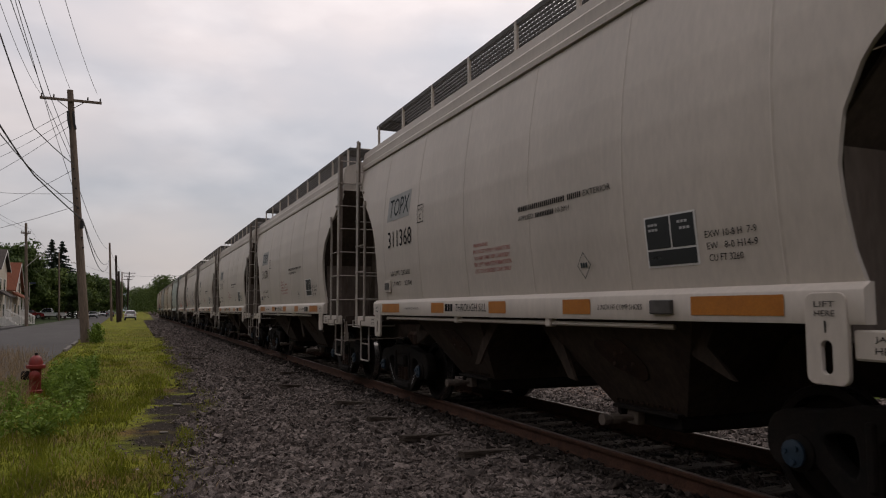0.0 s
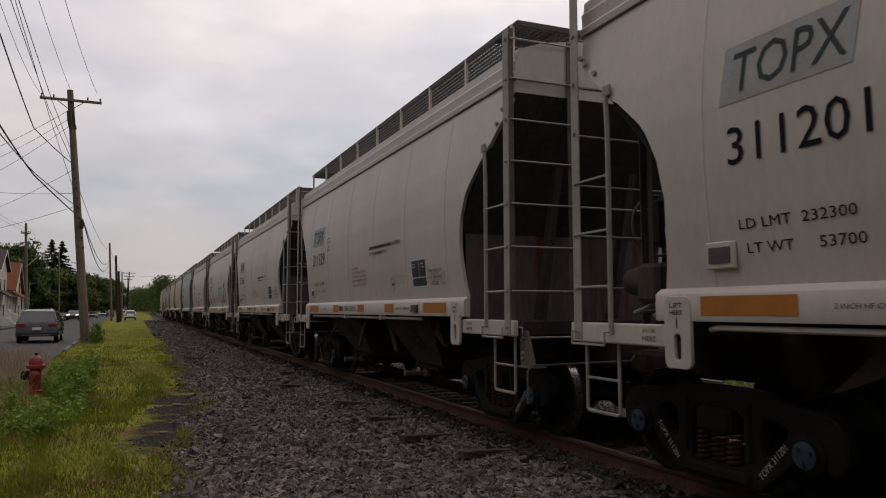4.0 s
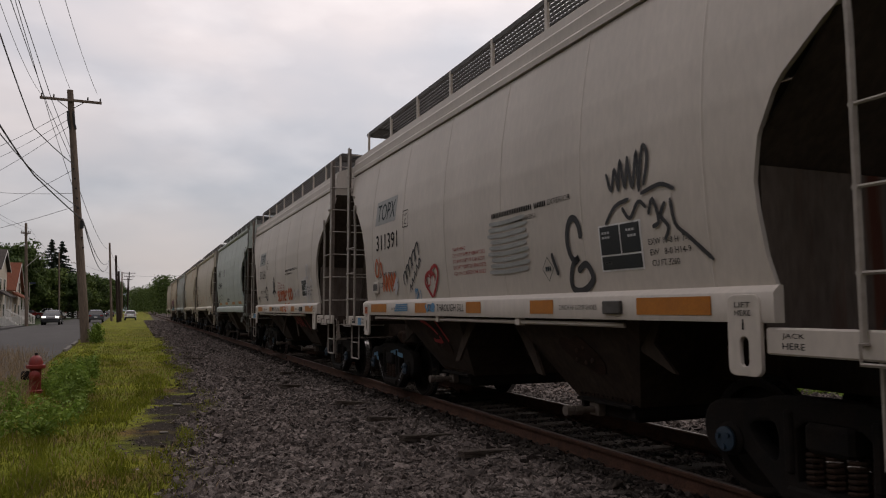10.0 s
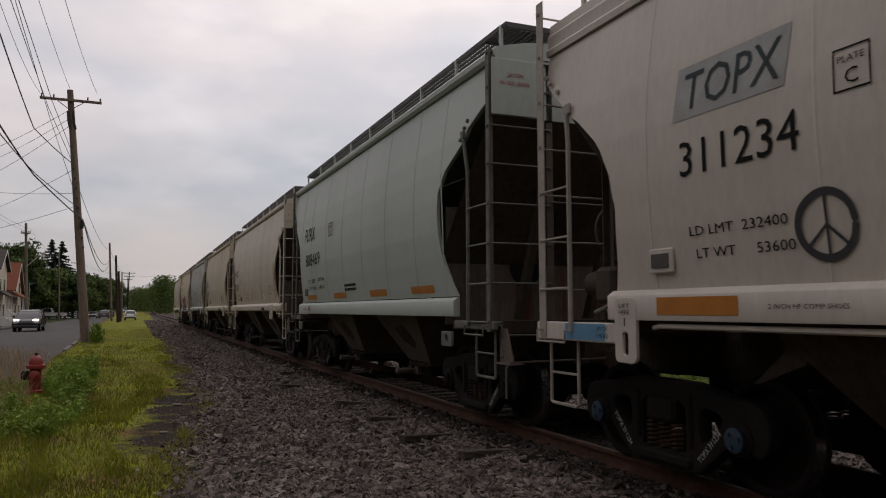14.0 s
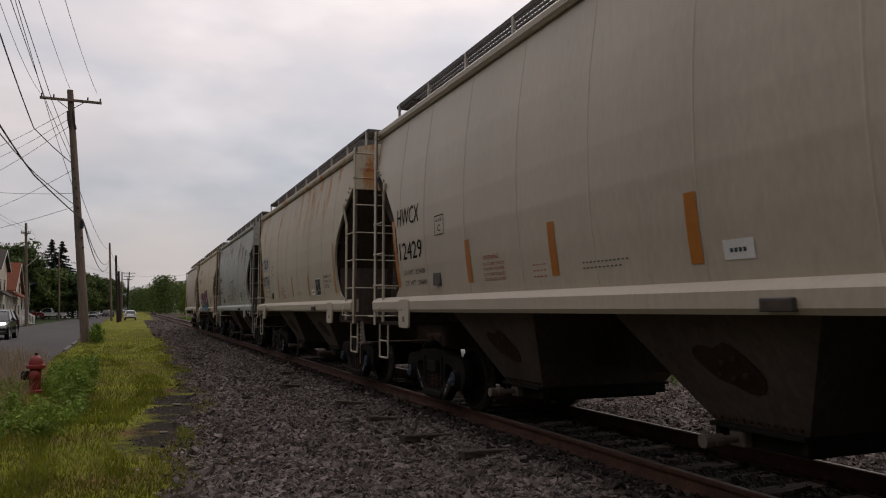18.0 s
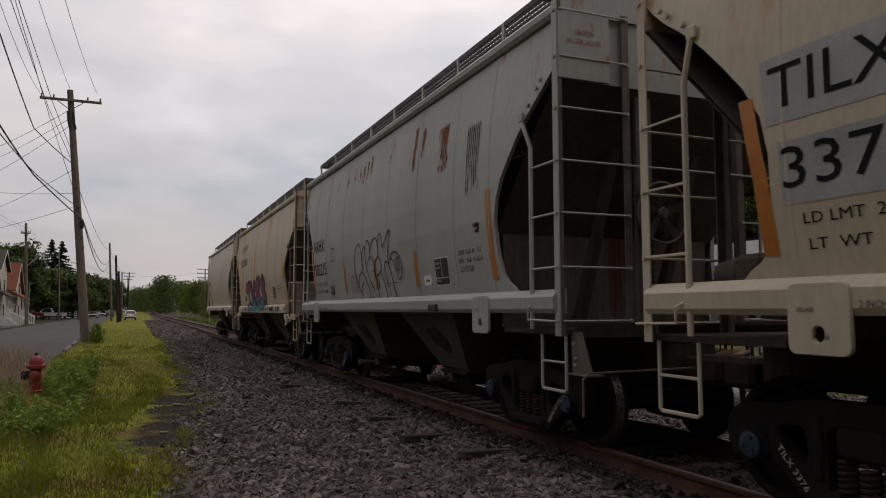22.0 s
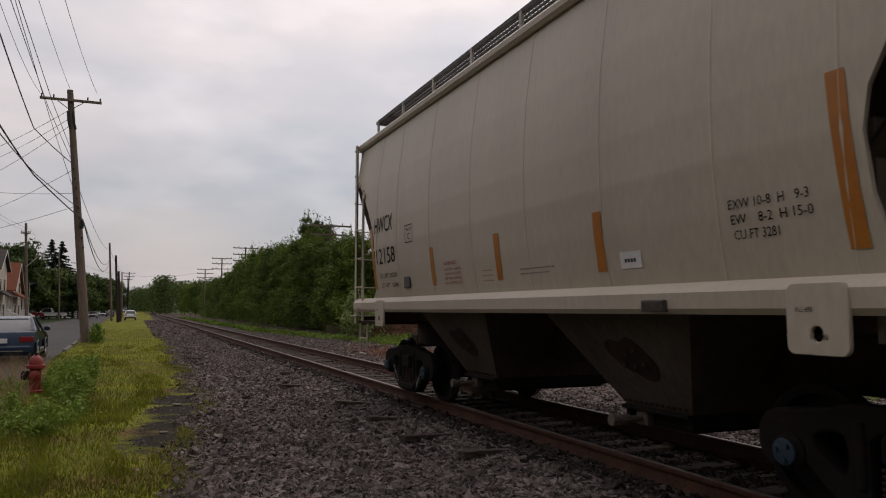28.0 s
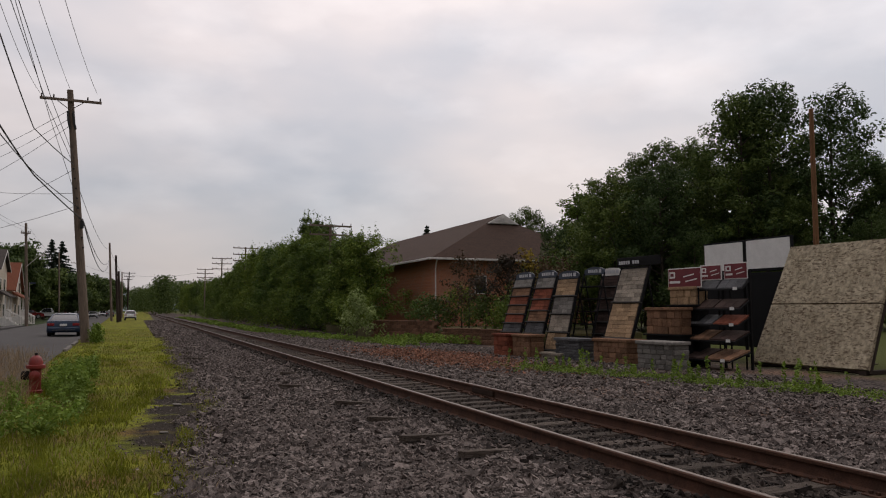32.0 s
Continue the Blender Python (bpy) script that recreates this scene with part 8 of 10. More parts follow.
def frame_at(x, y, turn=0.0):
    """Place of a stand: local x runs along its front (to the viewer's right), local y goes back from the track, z up."""
    return Matrix.Translation((x, y, ground_z(x, y) - 0.03)) @ Matrix(((0.06, 1, 0, 0), (-1, 0.06, 0, 0), (0, 0, 1, 0), (0, 0, 0, 1))).normalized() @ Matrix.Rotation(turn, 4, "Z")


def planter(x, y, w, h, d, mat, rows, label, base=0.0):
    """A boxed column of stones with a cap slab."""
    ob = thing("stone_planter", label, "display column", at=frame_at(x, y) @ Matrix.Translation((0, 0, base)), group="paving displays")
    if base:
        part("stand", Geo().box(-0.06, w + 0.06, 0.02, d, -base, -0.05, 0.01).box(-0.1, w + 0.1, -0.08, d + 0.04, -0.049, -0.002, 0.008), STAND_BLACK, ob, "black sheet-metal stand")
    rnd = random.Random(int(x * 100 + y * 10))
    rh = (h - 0.1) / rows
    part("core", Geo().box(0.04, w - 0.04, 0.04, d - 0.04, 0.0, h - 0.1), mat, ob)
    for r in range(rows):
        u = 0.0
        while u < w - 0.02:
            s = min(rnd.uniform(0.2, 0.36), w - u)
            if w - u - s < 0.1:
                s = w - u
            part("block", Geo().box(u + 0.005, u + s - 0.005, rnd.uniform(-0.015, 0.01), 0.1, r * rh + 0.005, (r + 1) * rh - 0.005, 0.015), mat, ob)
            u += s
        part("block", Geo().box(w - 0.1, w + rnd.uniform(-0.01, 0.015), 0.11, d, r * rh + 0.005, (r + 1) * rh - 0.005, 0.015), mat, ob)
        part("block", Geo().box(rnd.uniform(-0.015, 0.01), 0.1, 0.11, d, r * rh + 0.005, (r + 1) * rh - 0.005, 0.015), mat, ob)
    part("cap", Geo().box(-0.05, w + 0.05, -0.05, d + 0.05, h - 0.1, h, 0.02), mat, ob)
    return ob


def leaning(o, b, t, w0, w1):
    """Maps board coordinates (u across 0..1, v up 0..1, outwards n) of a board that leans back from bottom b to top t (y, z)."""
    ln = math.hypot(t[0] - b[0], t[1] - b[1])
    ny, nz = -(t[1] - b[1]) / ln, (t[0] - b[0]) / ln
    return lambda u, v, n: ((w0[0] + (w1[0] - w0[0]) * v) * (1 - u) + (w0[1] + (w1[1] - w0[1]) * v) * u, b[0] + (t[0] - b[0]) * v + n * ny, b[1] + (t[1] - b[1]) * v + n * nz)


def slab_on(mp, u0, u1, v0, v1, n0, n1, geo=None):
    g = geo or Geo()
    v = [mp(u, w, n) for n in (n0, n1) for w in (v0, v1) for u in (u0, u1)]
    return g.add(v, [(0, 2, 3, 1), (4, 5, 7, 6), (0, 1, 5, 4), (2, 6, 7, 3), (0, 4, 6, 2), (1, 3, 7, 5)])


def rack(x, y, w, b, t, cells, label, header=None, ledge=True, skew=0.25):
    """An easel rack with panels of paving stones, ledges and an arched header."""
    ob = thing("display_rack", label, "display rack", at=frame_at(x, y), group="paving displays")
    mp = leaning(0, b, t, (0, w), (0.0, w))
    if any(cells):
        part("back_board", slab_on(mp, -0.03, 1.03, -0.02, 1.02, -0.05, 0.0), STAND_BLACK, ob)
    for u in (-0.03, 1.0):
        part("side_rail", slab_on(mp, u, u + 0.03, -0.04, 1.02, 0.0, 0.05), STAND_BLACK, ob)
    for u in (0.04, w - 0.08):
        part("prop_leg", Geo().tube([(u, t[0] - 0.05, t[1] - 0.1), (u, t[0] + 0.55, 0.0)], 0.03, 5), STAND_BLACK, ob)
    n = len(cells)
    rnd = random.Random(int(y * 37))
    for i, mat in enumerate(cells):
        v0, v1 = 1 - (i + 1) / n, 1 - i / n
        if mat:
            rows = max(1, round((v1 - v0) * (t[1] - b[1]) / 0.16))
            for r in range(rows):
                cols = 3 + (r + i) % 2
                cut = sorted([0.02] + [min(0.95, max(0.08, (k + rnd.uniform(-0.15, 0.15)) / cols)) for k in range(1, cols)] + [0.98])
                for k in range(cols):
                    a, c = v0 + 0.015 + (v1 - v0 - 0.03) * r / rows, v0 + 0.015 + (v1 - v0 - 0.03) * (r + 1) / rows
                    part("paving_stone", slab_on(mp, cut[k] + 0.004, cut[k + 1] - 0.004, a + 0.002, c - 0.002, 0.0, 0.05 + rnd.uniform(0, 0.012)), STONES[mat], ob)
        if ledge:
            part("ledge", slab_on(mp, -0.04, 1.04, v0 - 0.006, v0 + 0.006, 0.0, 0.12), GRATING if mat else STAND_BLACK, ob)
    if header:
        hb = Geo()
        arc = [(0.0, 0.0), (w, 0.0), (w, 0.14)] + [(w / 2 + w / 2 * math.cos(math.pi * k / 10), 0.14 + 0.16 * math.sin(math.pi * k / 10)) for k in range(1, 10)] + [(0.0, 0.14)]
        hb.prism([(p[0], t[1] + p[1]) for p in arc], "y", t[0] - 0.02, t[0] + 0.03)
        hd = part("header", hb, header, ob, "arched header board")
        for k in range(5):
            part("print_bar", Geo().box(w * (0.2 + 0.1 * k), w * (0.2 + 0.1 * k) + w * 0.075, t[0] - 0.028, t[0] - 0.022, t[1] + 0.08, t[1] + 0.2), HEADER_TEXT, hd)
        part("print_bar", Geo().box(w * 0.74, w * 0.86, t[0] - 0.028, t[0] - 0.022, t[1] + 0.07, t[1] + 0.21), HEADER_TEXT, hd)
    return ob


planter(13.45, 26.9, 1.05, 0.86, 0.7, STONES["red"], 4, "reddish block column with a cap before the racks")
planter(13.7, 25.75, 1.15, 0.86, 0.7, STONES["brown"], 4, "brown block column with a cap before the racks")
planter(14.2, 24.4, 1.3, 0.22, 0.6, STONES["pale"], 1, "low pale paving step between the racks")
planter(14.3, 23.54, 1.4, 0.78, 0.7, STONES["slate"], 7, "stacked slate column before the racks")
planter(14.65, 21.6, 1.75, 0.82, 0.8, STONES["brown"], 4, "brown block column under the tan panels")
planter(14.5, 19.0, 1.5, 0.84, 0.7, STONES["grey"], 5, "rough fieldstone column by the shelving")
planter(15.6, 19.9, 1.5, 0.86, 0.5, STONES["brown"], 3, "brown block column with a cap on a black stand", 1.0)
planter(16.2, 19.45, 1.15, 0.58, 0.5, STONES["tan"], 2, "short tan block column on the top of a black stand", 1.94)
rack(14.25, 28.27, 1.42, (0.35, 0.85), (1.05, 3.1), ["grey", "brown", "red", "brown", "red", "slate"], "narrow easel rack of paving samples with an arched navy header", HEADER_BLUE)
rack(14.3, 26.41, 1.3, (0.35, 0.85), (1.05, 3.1), ["grey", "red", "red", "brown", "slate"], "narrow easel rack of red and grey paving samples", HEADER_BLUE)
rack(14.3, 24.83, 1.3, (0.35, 0.25), (1.05, 3.0), ["tan", "grey", "pale", "tan"], "easel rack of large pale paving slabs with a navy header", HEADER_BLUE)
rack(15.0, 24.15, 1.2, (0.4, 0.3), (1.1, 3.12), [None] * 6, "empty black shelved easel rack with a navy header", HEADER_BLUE)
rack(15.9, 24.13, 1.15, (0.4, 0.4), (1.0, 3.1), ["dark"] * 6, "rack of dark stone samples with a white arched header", TRIM)
rack(14.9, 21.74, 1.4, (0.35, 0.8), (1.2, 3.25), ["pale", "tan"], "leaning panel of tan and grey paving slabs on a black stand", None)
hd6 = thing("header_board", "black header board with pale printing over the tan panels", "sign board", at=frame_at(15.95, 21.9), group="yard signs")
part("board", Geo().box(0, 2.2, -0.03, 0.03, 3.3, 3.62, 0.01), STAND_BLACK, hd6)
for k in range(9):
    if k != 5:
        part("print_bar", Geo().box(0.12 + 0.12 * k, 0.21 + 0.12 * k, -0.04, -0.032, 3.38, 3.5), HEADER_TEXT, hd6)

# tiered shelving of stone samples with maroon signs
sh = thing("sample_shelving", "black tiered shelving of dark red stone samples", "shelving", at=frame_at(16.1, 18.6), group="paving displays")
for u in (0.0, 1.0, 2.0):
    part("upright", Geo().box(u, u + 0.06, 0.55, 0.63, 0.0, 2.95, 0.005), STAND_BLACK, sh)
for k, (z, y0) in enumerate([(0.28, -0.35), (0.85, -0.1), (1.32, 0.05), (1.8, 0.1), (2.4, 0.25)]):
    tray = part("tray", Geo().prism([(y0, z - 0.04), (0.6, z + 0.24), (0.6, z + 0.28), (y0, z)], "x", 0.0, 2.05), STAND_BLACK, sh)
    for c_ in range(2):
        a, b_ = 0.05 + c_ * 1.0, 1.0 + c_ * 1.0
        mt = STONES[["dark", "brown", "slate", "dark", "slate"][k]] if c_ == 0 else STONES[["brown", "dark", "red", "dark", "slate"][k]]
        for j in range(3):
            p = part("sample_slab", Geo().prism([(y0 + 0.03, z + 0.004), (0.55, z + 0.26), (0.55, z + 0.31), (y0 + 0.03, z + 0.05)], "x", a + (b_ - a) * j / 3 + 0.006, a + (b_ - a) * (j + 1) / 3 - 0.006), mt, tray)
    part("price_tag", Geo().box(1.7, 1.86, y0 - 0.012, y0 - 0.004, z - 0.03, z + 0.06), WHITE_PAINT, tray)


def sign(x, y, w, h, z):
    ob = thing("maroon_sign", "maroon sign board with white printing on the stone display", "sign board", at=frame_at(x, y), group="yard signs")
    part("panel", Geo().box(0, w, 0, 0.03, z, z + h, 0.006), WHITE_PAINT, ob)
    part("face", Geo().box(0.03, w - 0.03, -0.008, -0.002, z + 0.03, z + h - 0.03), MAROON, ob)
    part("mark", Geo().box(0.08, 0.08 + 0.2 * h / 0.5, -0.014, -0.01, z + h * 0.5, z + h * 0.82), WHITE_PAINT, ob)
    part("mark", Geo().box(0.08 + 0.05, 0.08 + 0.15 * h / 0.5, -0.018, -0.015, z + h * 0.58, z + h * 0.74), MAROON, ob)
    for k in range(2):
        part("print_bar", Geo().prism([(w * (0.48 + 0.06 * k), z + h * (0.52 - 0.24 * k)), (w * (0.8 + 0.08 * k), z + h * (0.64 - 0.24 * k)), (w * (0.8 + 0.08 * k), z + h * (0.7 - 0.24 * k)), (w * (0.48 + 0.06 * k), z + h * (0.58 - 0.24 * k))], "y", -0.014, -0.01), WHITE_PAINT, ob)
    part("print_bar", Geo().box(0.08, w * 0.38, -0.014, -0.01, z + h * 0.24, z + h * 0.36), WHITE_PAINT, ob)
    for u in (0.15, w - 0.2):
        part("stake", Geo().box(u, u + 0.04, 0.03, 0.06, 0.0, z + 0.1), STAND_BLACK, ob)


sign(16.2, 19.5, 1.45, 0.64, 2.48)
sign(16.6, 18.45, 0.88, 0.48, 2.7)
sign(16.7, 17.52, 0.9, 0.5, 2.7)
# two blank white sign boards on dark frames
for y, w in ((22.0, 1.88), (19.92, 1.88)):
    ob = thing("blank_sign_board", "blank white sign board in a dark frame above black panels", "sign board", at=frame_at(20.0, y), group="yard signs")
    part("frame", Geo().box(0, w, 0, 0.08, 3.05, 4.2, 0.01), STAND_BLACK, ob)
    part("panel", Geo().box(0.06, w - 0.02, -0.012, -0.002, 3.14, 4.14), WHITE_PAINT, ob, "blank white panel")
    part("lower_panel", Geo().box(0.02, w - 0.02, 0.0, 0.06, 0.4, 3.0, 0.01), STAND_BLACK, ob)
    for u in (0.0, w - 0.06):
        part("post", Geo().box(u, u + 0.06, 0.085, 0.15, 0.0, 4.2), STAND_BLACK, ob)
# leaning timber-framed slab display
SLAB = material("mossy_pale_concrete", (0.44, 0.375, 0.27), 0.95, second=(0.30, 0.25, 0.17), scale=2.2, fine=9, grain=0.28, bump=0.9, bump_scale=6, stretch=(1, 0.5, 1), rust=((0.12, 0.09, 0.06), 15.0, 0.53, 0.58, (0.45, 1.3, 1.3), -2.0, -1.0))
sl = thing("leaning_slab", "huge leaning pale weathered stone-veneer panel on a dark frame", "display panel", at=frame_at(17.9, 17.6), group="paving displays")
mp = leaning(0, (0.0, 0.12), (1.75, 3.75), (0, 3.75), (0.15, 3.6))
part("lower_panel", slab_on(mp, 0.0, 1.0, 0.0, 0.485, 0.0, 0.1), SLAB, sl)
part("upper_panel", slab_on(mp, 0.0, 1.0, 0.495, 1.0, 0.0, 0.1), SLAB, sl)
part("frame", slab_on(mp, -0.005, 1.005, -0.015, 1.0, -0.1, -0.01), POLE_DARK, sl)
for u in (0.1, 1.9, 3.5):
    part("prop", Geo().tube([(u, 1.6, 3.4), (u, 2.9, 0.0)], 0.06, 5), POLE_DARK, sl)
    part("skid", Geo().box(u, u + 0.2, -0.1, 2.9, 0.0, 0.12), POLE_DARK, sl)
s2 = thing("leaning_slab", "second leaning pale panel beside the first", "display panel", at=frame_at(18.7, 13.3), group="paving displays")
mp = leaning(0, (0.0, 0.12), (1.4, 3.0), (0, 3.2), (0.1, 3.1))
part("panel", slab_on(mp, 0.0, 1.0, 0.0, 1.0, 0.0, 0.1), SLAB, s2)
part("frame", slab_on(mp, 0.0, 1.0, 0.0, 1.0, -0.1, -0.01), POLE_DARK, s2)

# ---- houses across the street ----
SIDING = material("cream_clapboard_siding", (0.5, 0.43, 0.34), 0.7, second=(0.43, 0.365, 0.285), scale=2, fine=25, grain=0.08, bump=0.4, bump_scale=9, stretch=(0.1, 0.1, 5))
HOUSE_ROOF = material("weathered_grey_shingles", (0.10, 0.085, 0.078), 0.95, scale=3, fine=20, grain=0.25, bump=0.5, bump_scale=10)
RED_ROOF = material("faded_red_shingles", (0.23, 0.085, 0.05), 0.95, second=(0.17, 0.065, 0.042), scale=3, fine=20, grain=0.2, bump=0.5, bump_scale=10)
GLASS = material("dark_window_glass", (0.015, 0.017, 0.02), 0.08, grain=0.02, bump=0, spec=0.8)


def house(x0, x1, y0, y1, eave, ridge, wall, roofm, label, porch=True):
    """Two storeys under a gable that faces the street, with a porch, steps and windows."""
    h = thing("house", label, "house", at=(x1, y0, -0.3), group="houses on the street")
    w, d, e, r = x1 - x0, y1 - y0, eave + 0.3, ridge + 0.3
    part("wall", Geo().prism([(0, 0), (d, 0), (d, e), (d / 2, r - 0.15), (0, e)], "x", -w, 0), wall, h)
    for s in (0, 1):
        a, b = (-0.4, d / 2) if s == 0 else (d / 2, d + 0.4)
        za, zb = (e - 0.25, r) if s == 0 else (r, e - 0.25)
        part("roof", Geo().prism([(a, za), (b, zb), (b, zb + 0.16), (a, za + 0.16)], "x", -w - 0.3, 0.35), roofm, h)
    part("fascia", Geo().prism([(-0.4, e - 0.32), (d / 2, r - 0.1), (d + 0.4, e - 0.32), (d + 0.4, e - 0.2), (d / 2, r + 0.04), (-0.4, e - 0.2)], "x", 0.352, 0.4), TRIM, h)
    for z in (1.0, 3.9):
        for y in (d * 0.25, d * 0.7):
            win = part("window", Geo().box(0.0, 0.06, y - 0.5, y + 0.5, z, z + 1.5, 0.01), TRIM, h)
            part("pane", Geo().box(0.062, 0.07, y - 0.42, y + 0.42, z + 0.08, z + 1.42), GLASS, win)
        for x in (-w * 0.3, -w * 0.65):
            win = part("window", Geo().box(x - 0.5, x + 0.5, -0.06, 0.0, z, z + 1.5, 0.01), TRIM, h)
            part("pane", Geo().box(x - 0.42, x + 0.42, -0.07, -0.062, z + 0.08, z + 1.42), GLASS, win)
    if porch:
        part("porch_floor", Geo().box(0.0, 1.0, -0.5, d * 0.62, 0.0, 0.95), TRIM, h)
        part("porch_roof", Geo().prism([(0.0, 3.75), (1.3, 3.2), (1.3, 3.32), (0.0, 4.1)], "y", -0.8, d * 0.66), roofm, h)
        for y in (-0.4, d * 0.28, d * 0.58):
            part("porch_post", Geo().box(0.8, 0.96, y - 0.08, y + 0.08, 0.95, 3.35), TRIM, h)
        part("handrail", Geo().box(0.84, 0.92, -0.4, d * 0.58, 1.75, 1.83), TRIM, h)
        for k in range(14):
            y = -0.3 + (d * 0.58) * k / 14
            part("baluster", Geo().box(0.86, 0.9, y, y + 0.04, 0.95, 1.75), TRIM, h)
        for k in range(5):
            part("step", Geo().box(1.0 + 0.28 * k, 1.28 + 0.28 * k, -0.4, 0.9, 0.0, 0.78 - 0.18 * k), TRIM, h)
        for y in (-0.4, 0.9):
            part("stair_rail", Geo().tube([(0.95, y, 1.83), (2.4, y, 0.95), (2.4, y, 0.0)], 0.06, 5), TRIM, h)
            for k in range(7):
                part("baluster", Geo().box(1.08 + 0.19 * k, 1.13 + 0.19 * k, y - 0.025, y + 0.025, 0.7 - 0.12 * k, 1.75 - 0.115 * k), TRIM, h)
    return h


house(-22, -14.25, 94.0, 100.0, 6.2, 8.3, SIDING, HOUSE_ROOF, "cream two-storey house with a white porch and steps")
house(-23, -14.35, 106, 113, 4.1, 7.5, SIDING, RED_ROOF, "cream house with a faded red shingle roof")
hb = thing("white_building", "far white building behind the street trees", "building", at=(-12.6, 190, -0.3))
part("wall", Geo().box(-3.2, 0.6, 0, 8, 0, 5.2), WHITE_PAINT, hb)
part("roof", Geo().prism([(-3.5, 5.2), (0.9, 5.2), (-1.3, 6.6)], "y", -0.2, 8.2), HOUSE_ROOF, hb)
# kerb and pavement on the house side, broken kerb by the verge
thing("pavement", "grey concrete pavement before the houses", "pavement", kind="structure", geo=Geo().prism([(-12.5, -0.36), (-11.2, -0.36), (-11.2, -0.2), (-12.5, -0.2)], "y", -40, 92), material=ASPHALT)
kb = thing("kerb", "broken concrete kerb stones along the verge", "kerb", kind="structure")
CONCRETE = material("worn_concrete", (0.23, 0.21, 0.19), 0.9, second=(0.16, 0.145, 0.13), scale=4, fine=30, grain=0.2, bump=0.4)
for k in range(24):
    y = 36 + 1.9 * k
    if k in (2, 5, 6):
        continue
    part("kerb_stone", Geo().box(kerb_x(y) - 0.02, kerb_x(y) + 0.14, y, y + 1.8, -0.5, -0.24, 0.02), CONCRETE, kb)
sg = thing("street_sign", "small blue street sign across the road", "sign", at=(-11.5, 97, -0.3))
part("plate", Geo().box(-0.05, 0.6, 0, 0.03, 4.8, 5.0), HEADER_BLUE, sg)
part("post", Geo().tube([(0, 0, 0), (0, 0, 5.0)], 0.03, 6), GALV, sg)
# ridge of hills far off; the haze is put into its pale blue colour
hv, hf = [], []
for i in range(61):
    x = -1500 + 60 * i
    z = 34 + 30 * noise.noise((i * 0.13, 0.4, 2.0)) + 16 * noise.noise((i * 0.4, 1.4, 7.0))
    hv += [(x, 2300, -5), (x, 2300 + 150, max(z, 8) * 0.75 + 22)]
hf = [(2 * i, 2 * i + 2, 2 * i + 3, 2 * i + 1) for i in range(60)]
HAZE_HILL = material("haze_tinted_hill", (0.27, 0.31, 0.34), 1.0, second=(0.24, 0.28, 0.31), scale=0.004, fine=0.05, grain=0.1, bump=0)
thing("backdrop", "distant wooded ridge with haze put into its pale colour", "hill", kind="structure", geo=Geo().add(hv, hf), material=HAZE_HILL)

# ---- road vehicles ----
TYRE = material("black_tyre_rubber", (0.016, 0.016, 0.017), 0.85, grain=0.1, bump=0.2)
RIM = material("silver_wheel_rim", (0.42, 0.42, 0.43), 0.35, metal=0.8, grain=0.05, bump=0)
CHROME = material("chrome_trim", (0.6, 0.6, 0.6), 0.2, metal=1.0, grain=0.02, bump=0)
TAIL = material("red_tail_lens", (0.28, 0.012, 0.015), 0.25, grain=0.05, bump=0)
PLASTIC = material("black_bumper_plastic", (0.02, 0.02, 0.021), 0.6, grain=0.1, bump=0)


def glow(name, colour, power):
    m = bpy.data.materials.new(name)
    m.use_nodes = True
    b = m.node_tree.nodes["Principled BSDF"]
    b.inputs["Base Color"].default_value = (*colour, 1)
    b.inputs["Emission Color"].default_value = (*colour, 1)
    b.inputs["Emission Strength"].default_value = power
    return m


HEADLIGHT = glow("lit_headlamp", (1.0, 0.95, 0.88), 3.0)
LENS = material("clear_lamp_lens", (0.5, 0.5, 0.52), 0.15, grain=0.03, bump=0)


def car_paint(name, c, metal=0.2):
    return material(name, c, 0.35, metal=metal, grain=0.03, bump=0, coat=0.35)


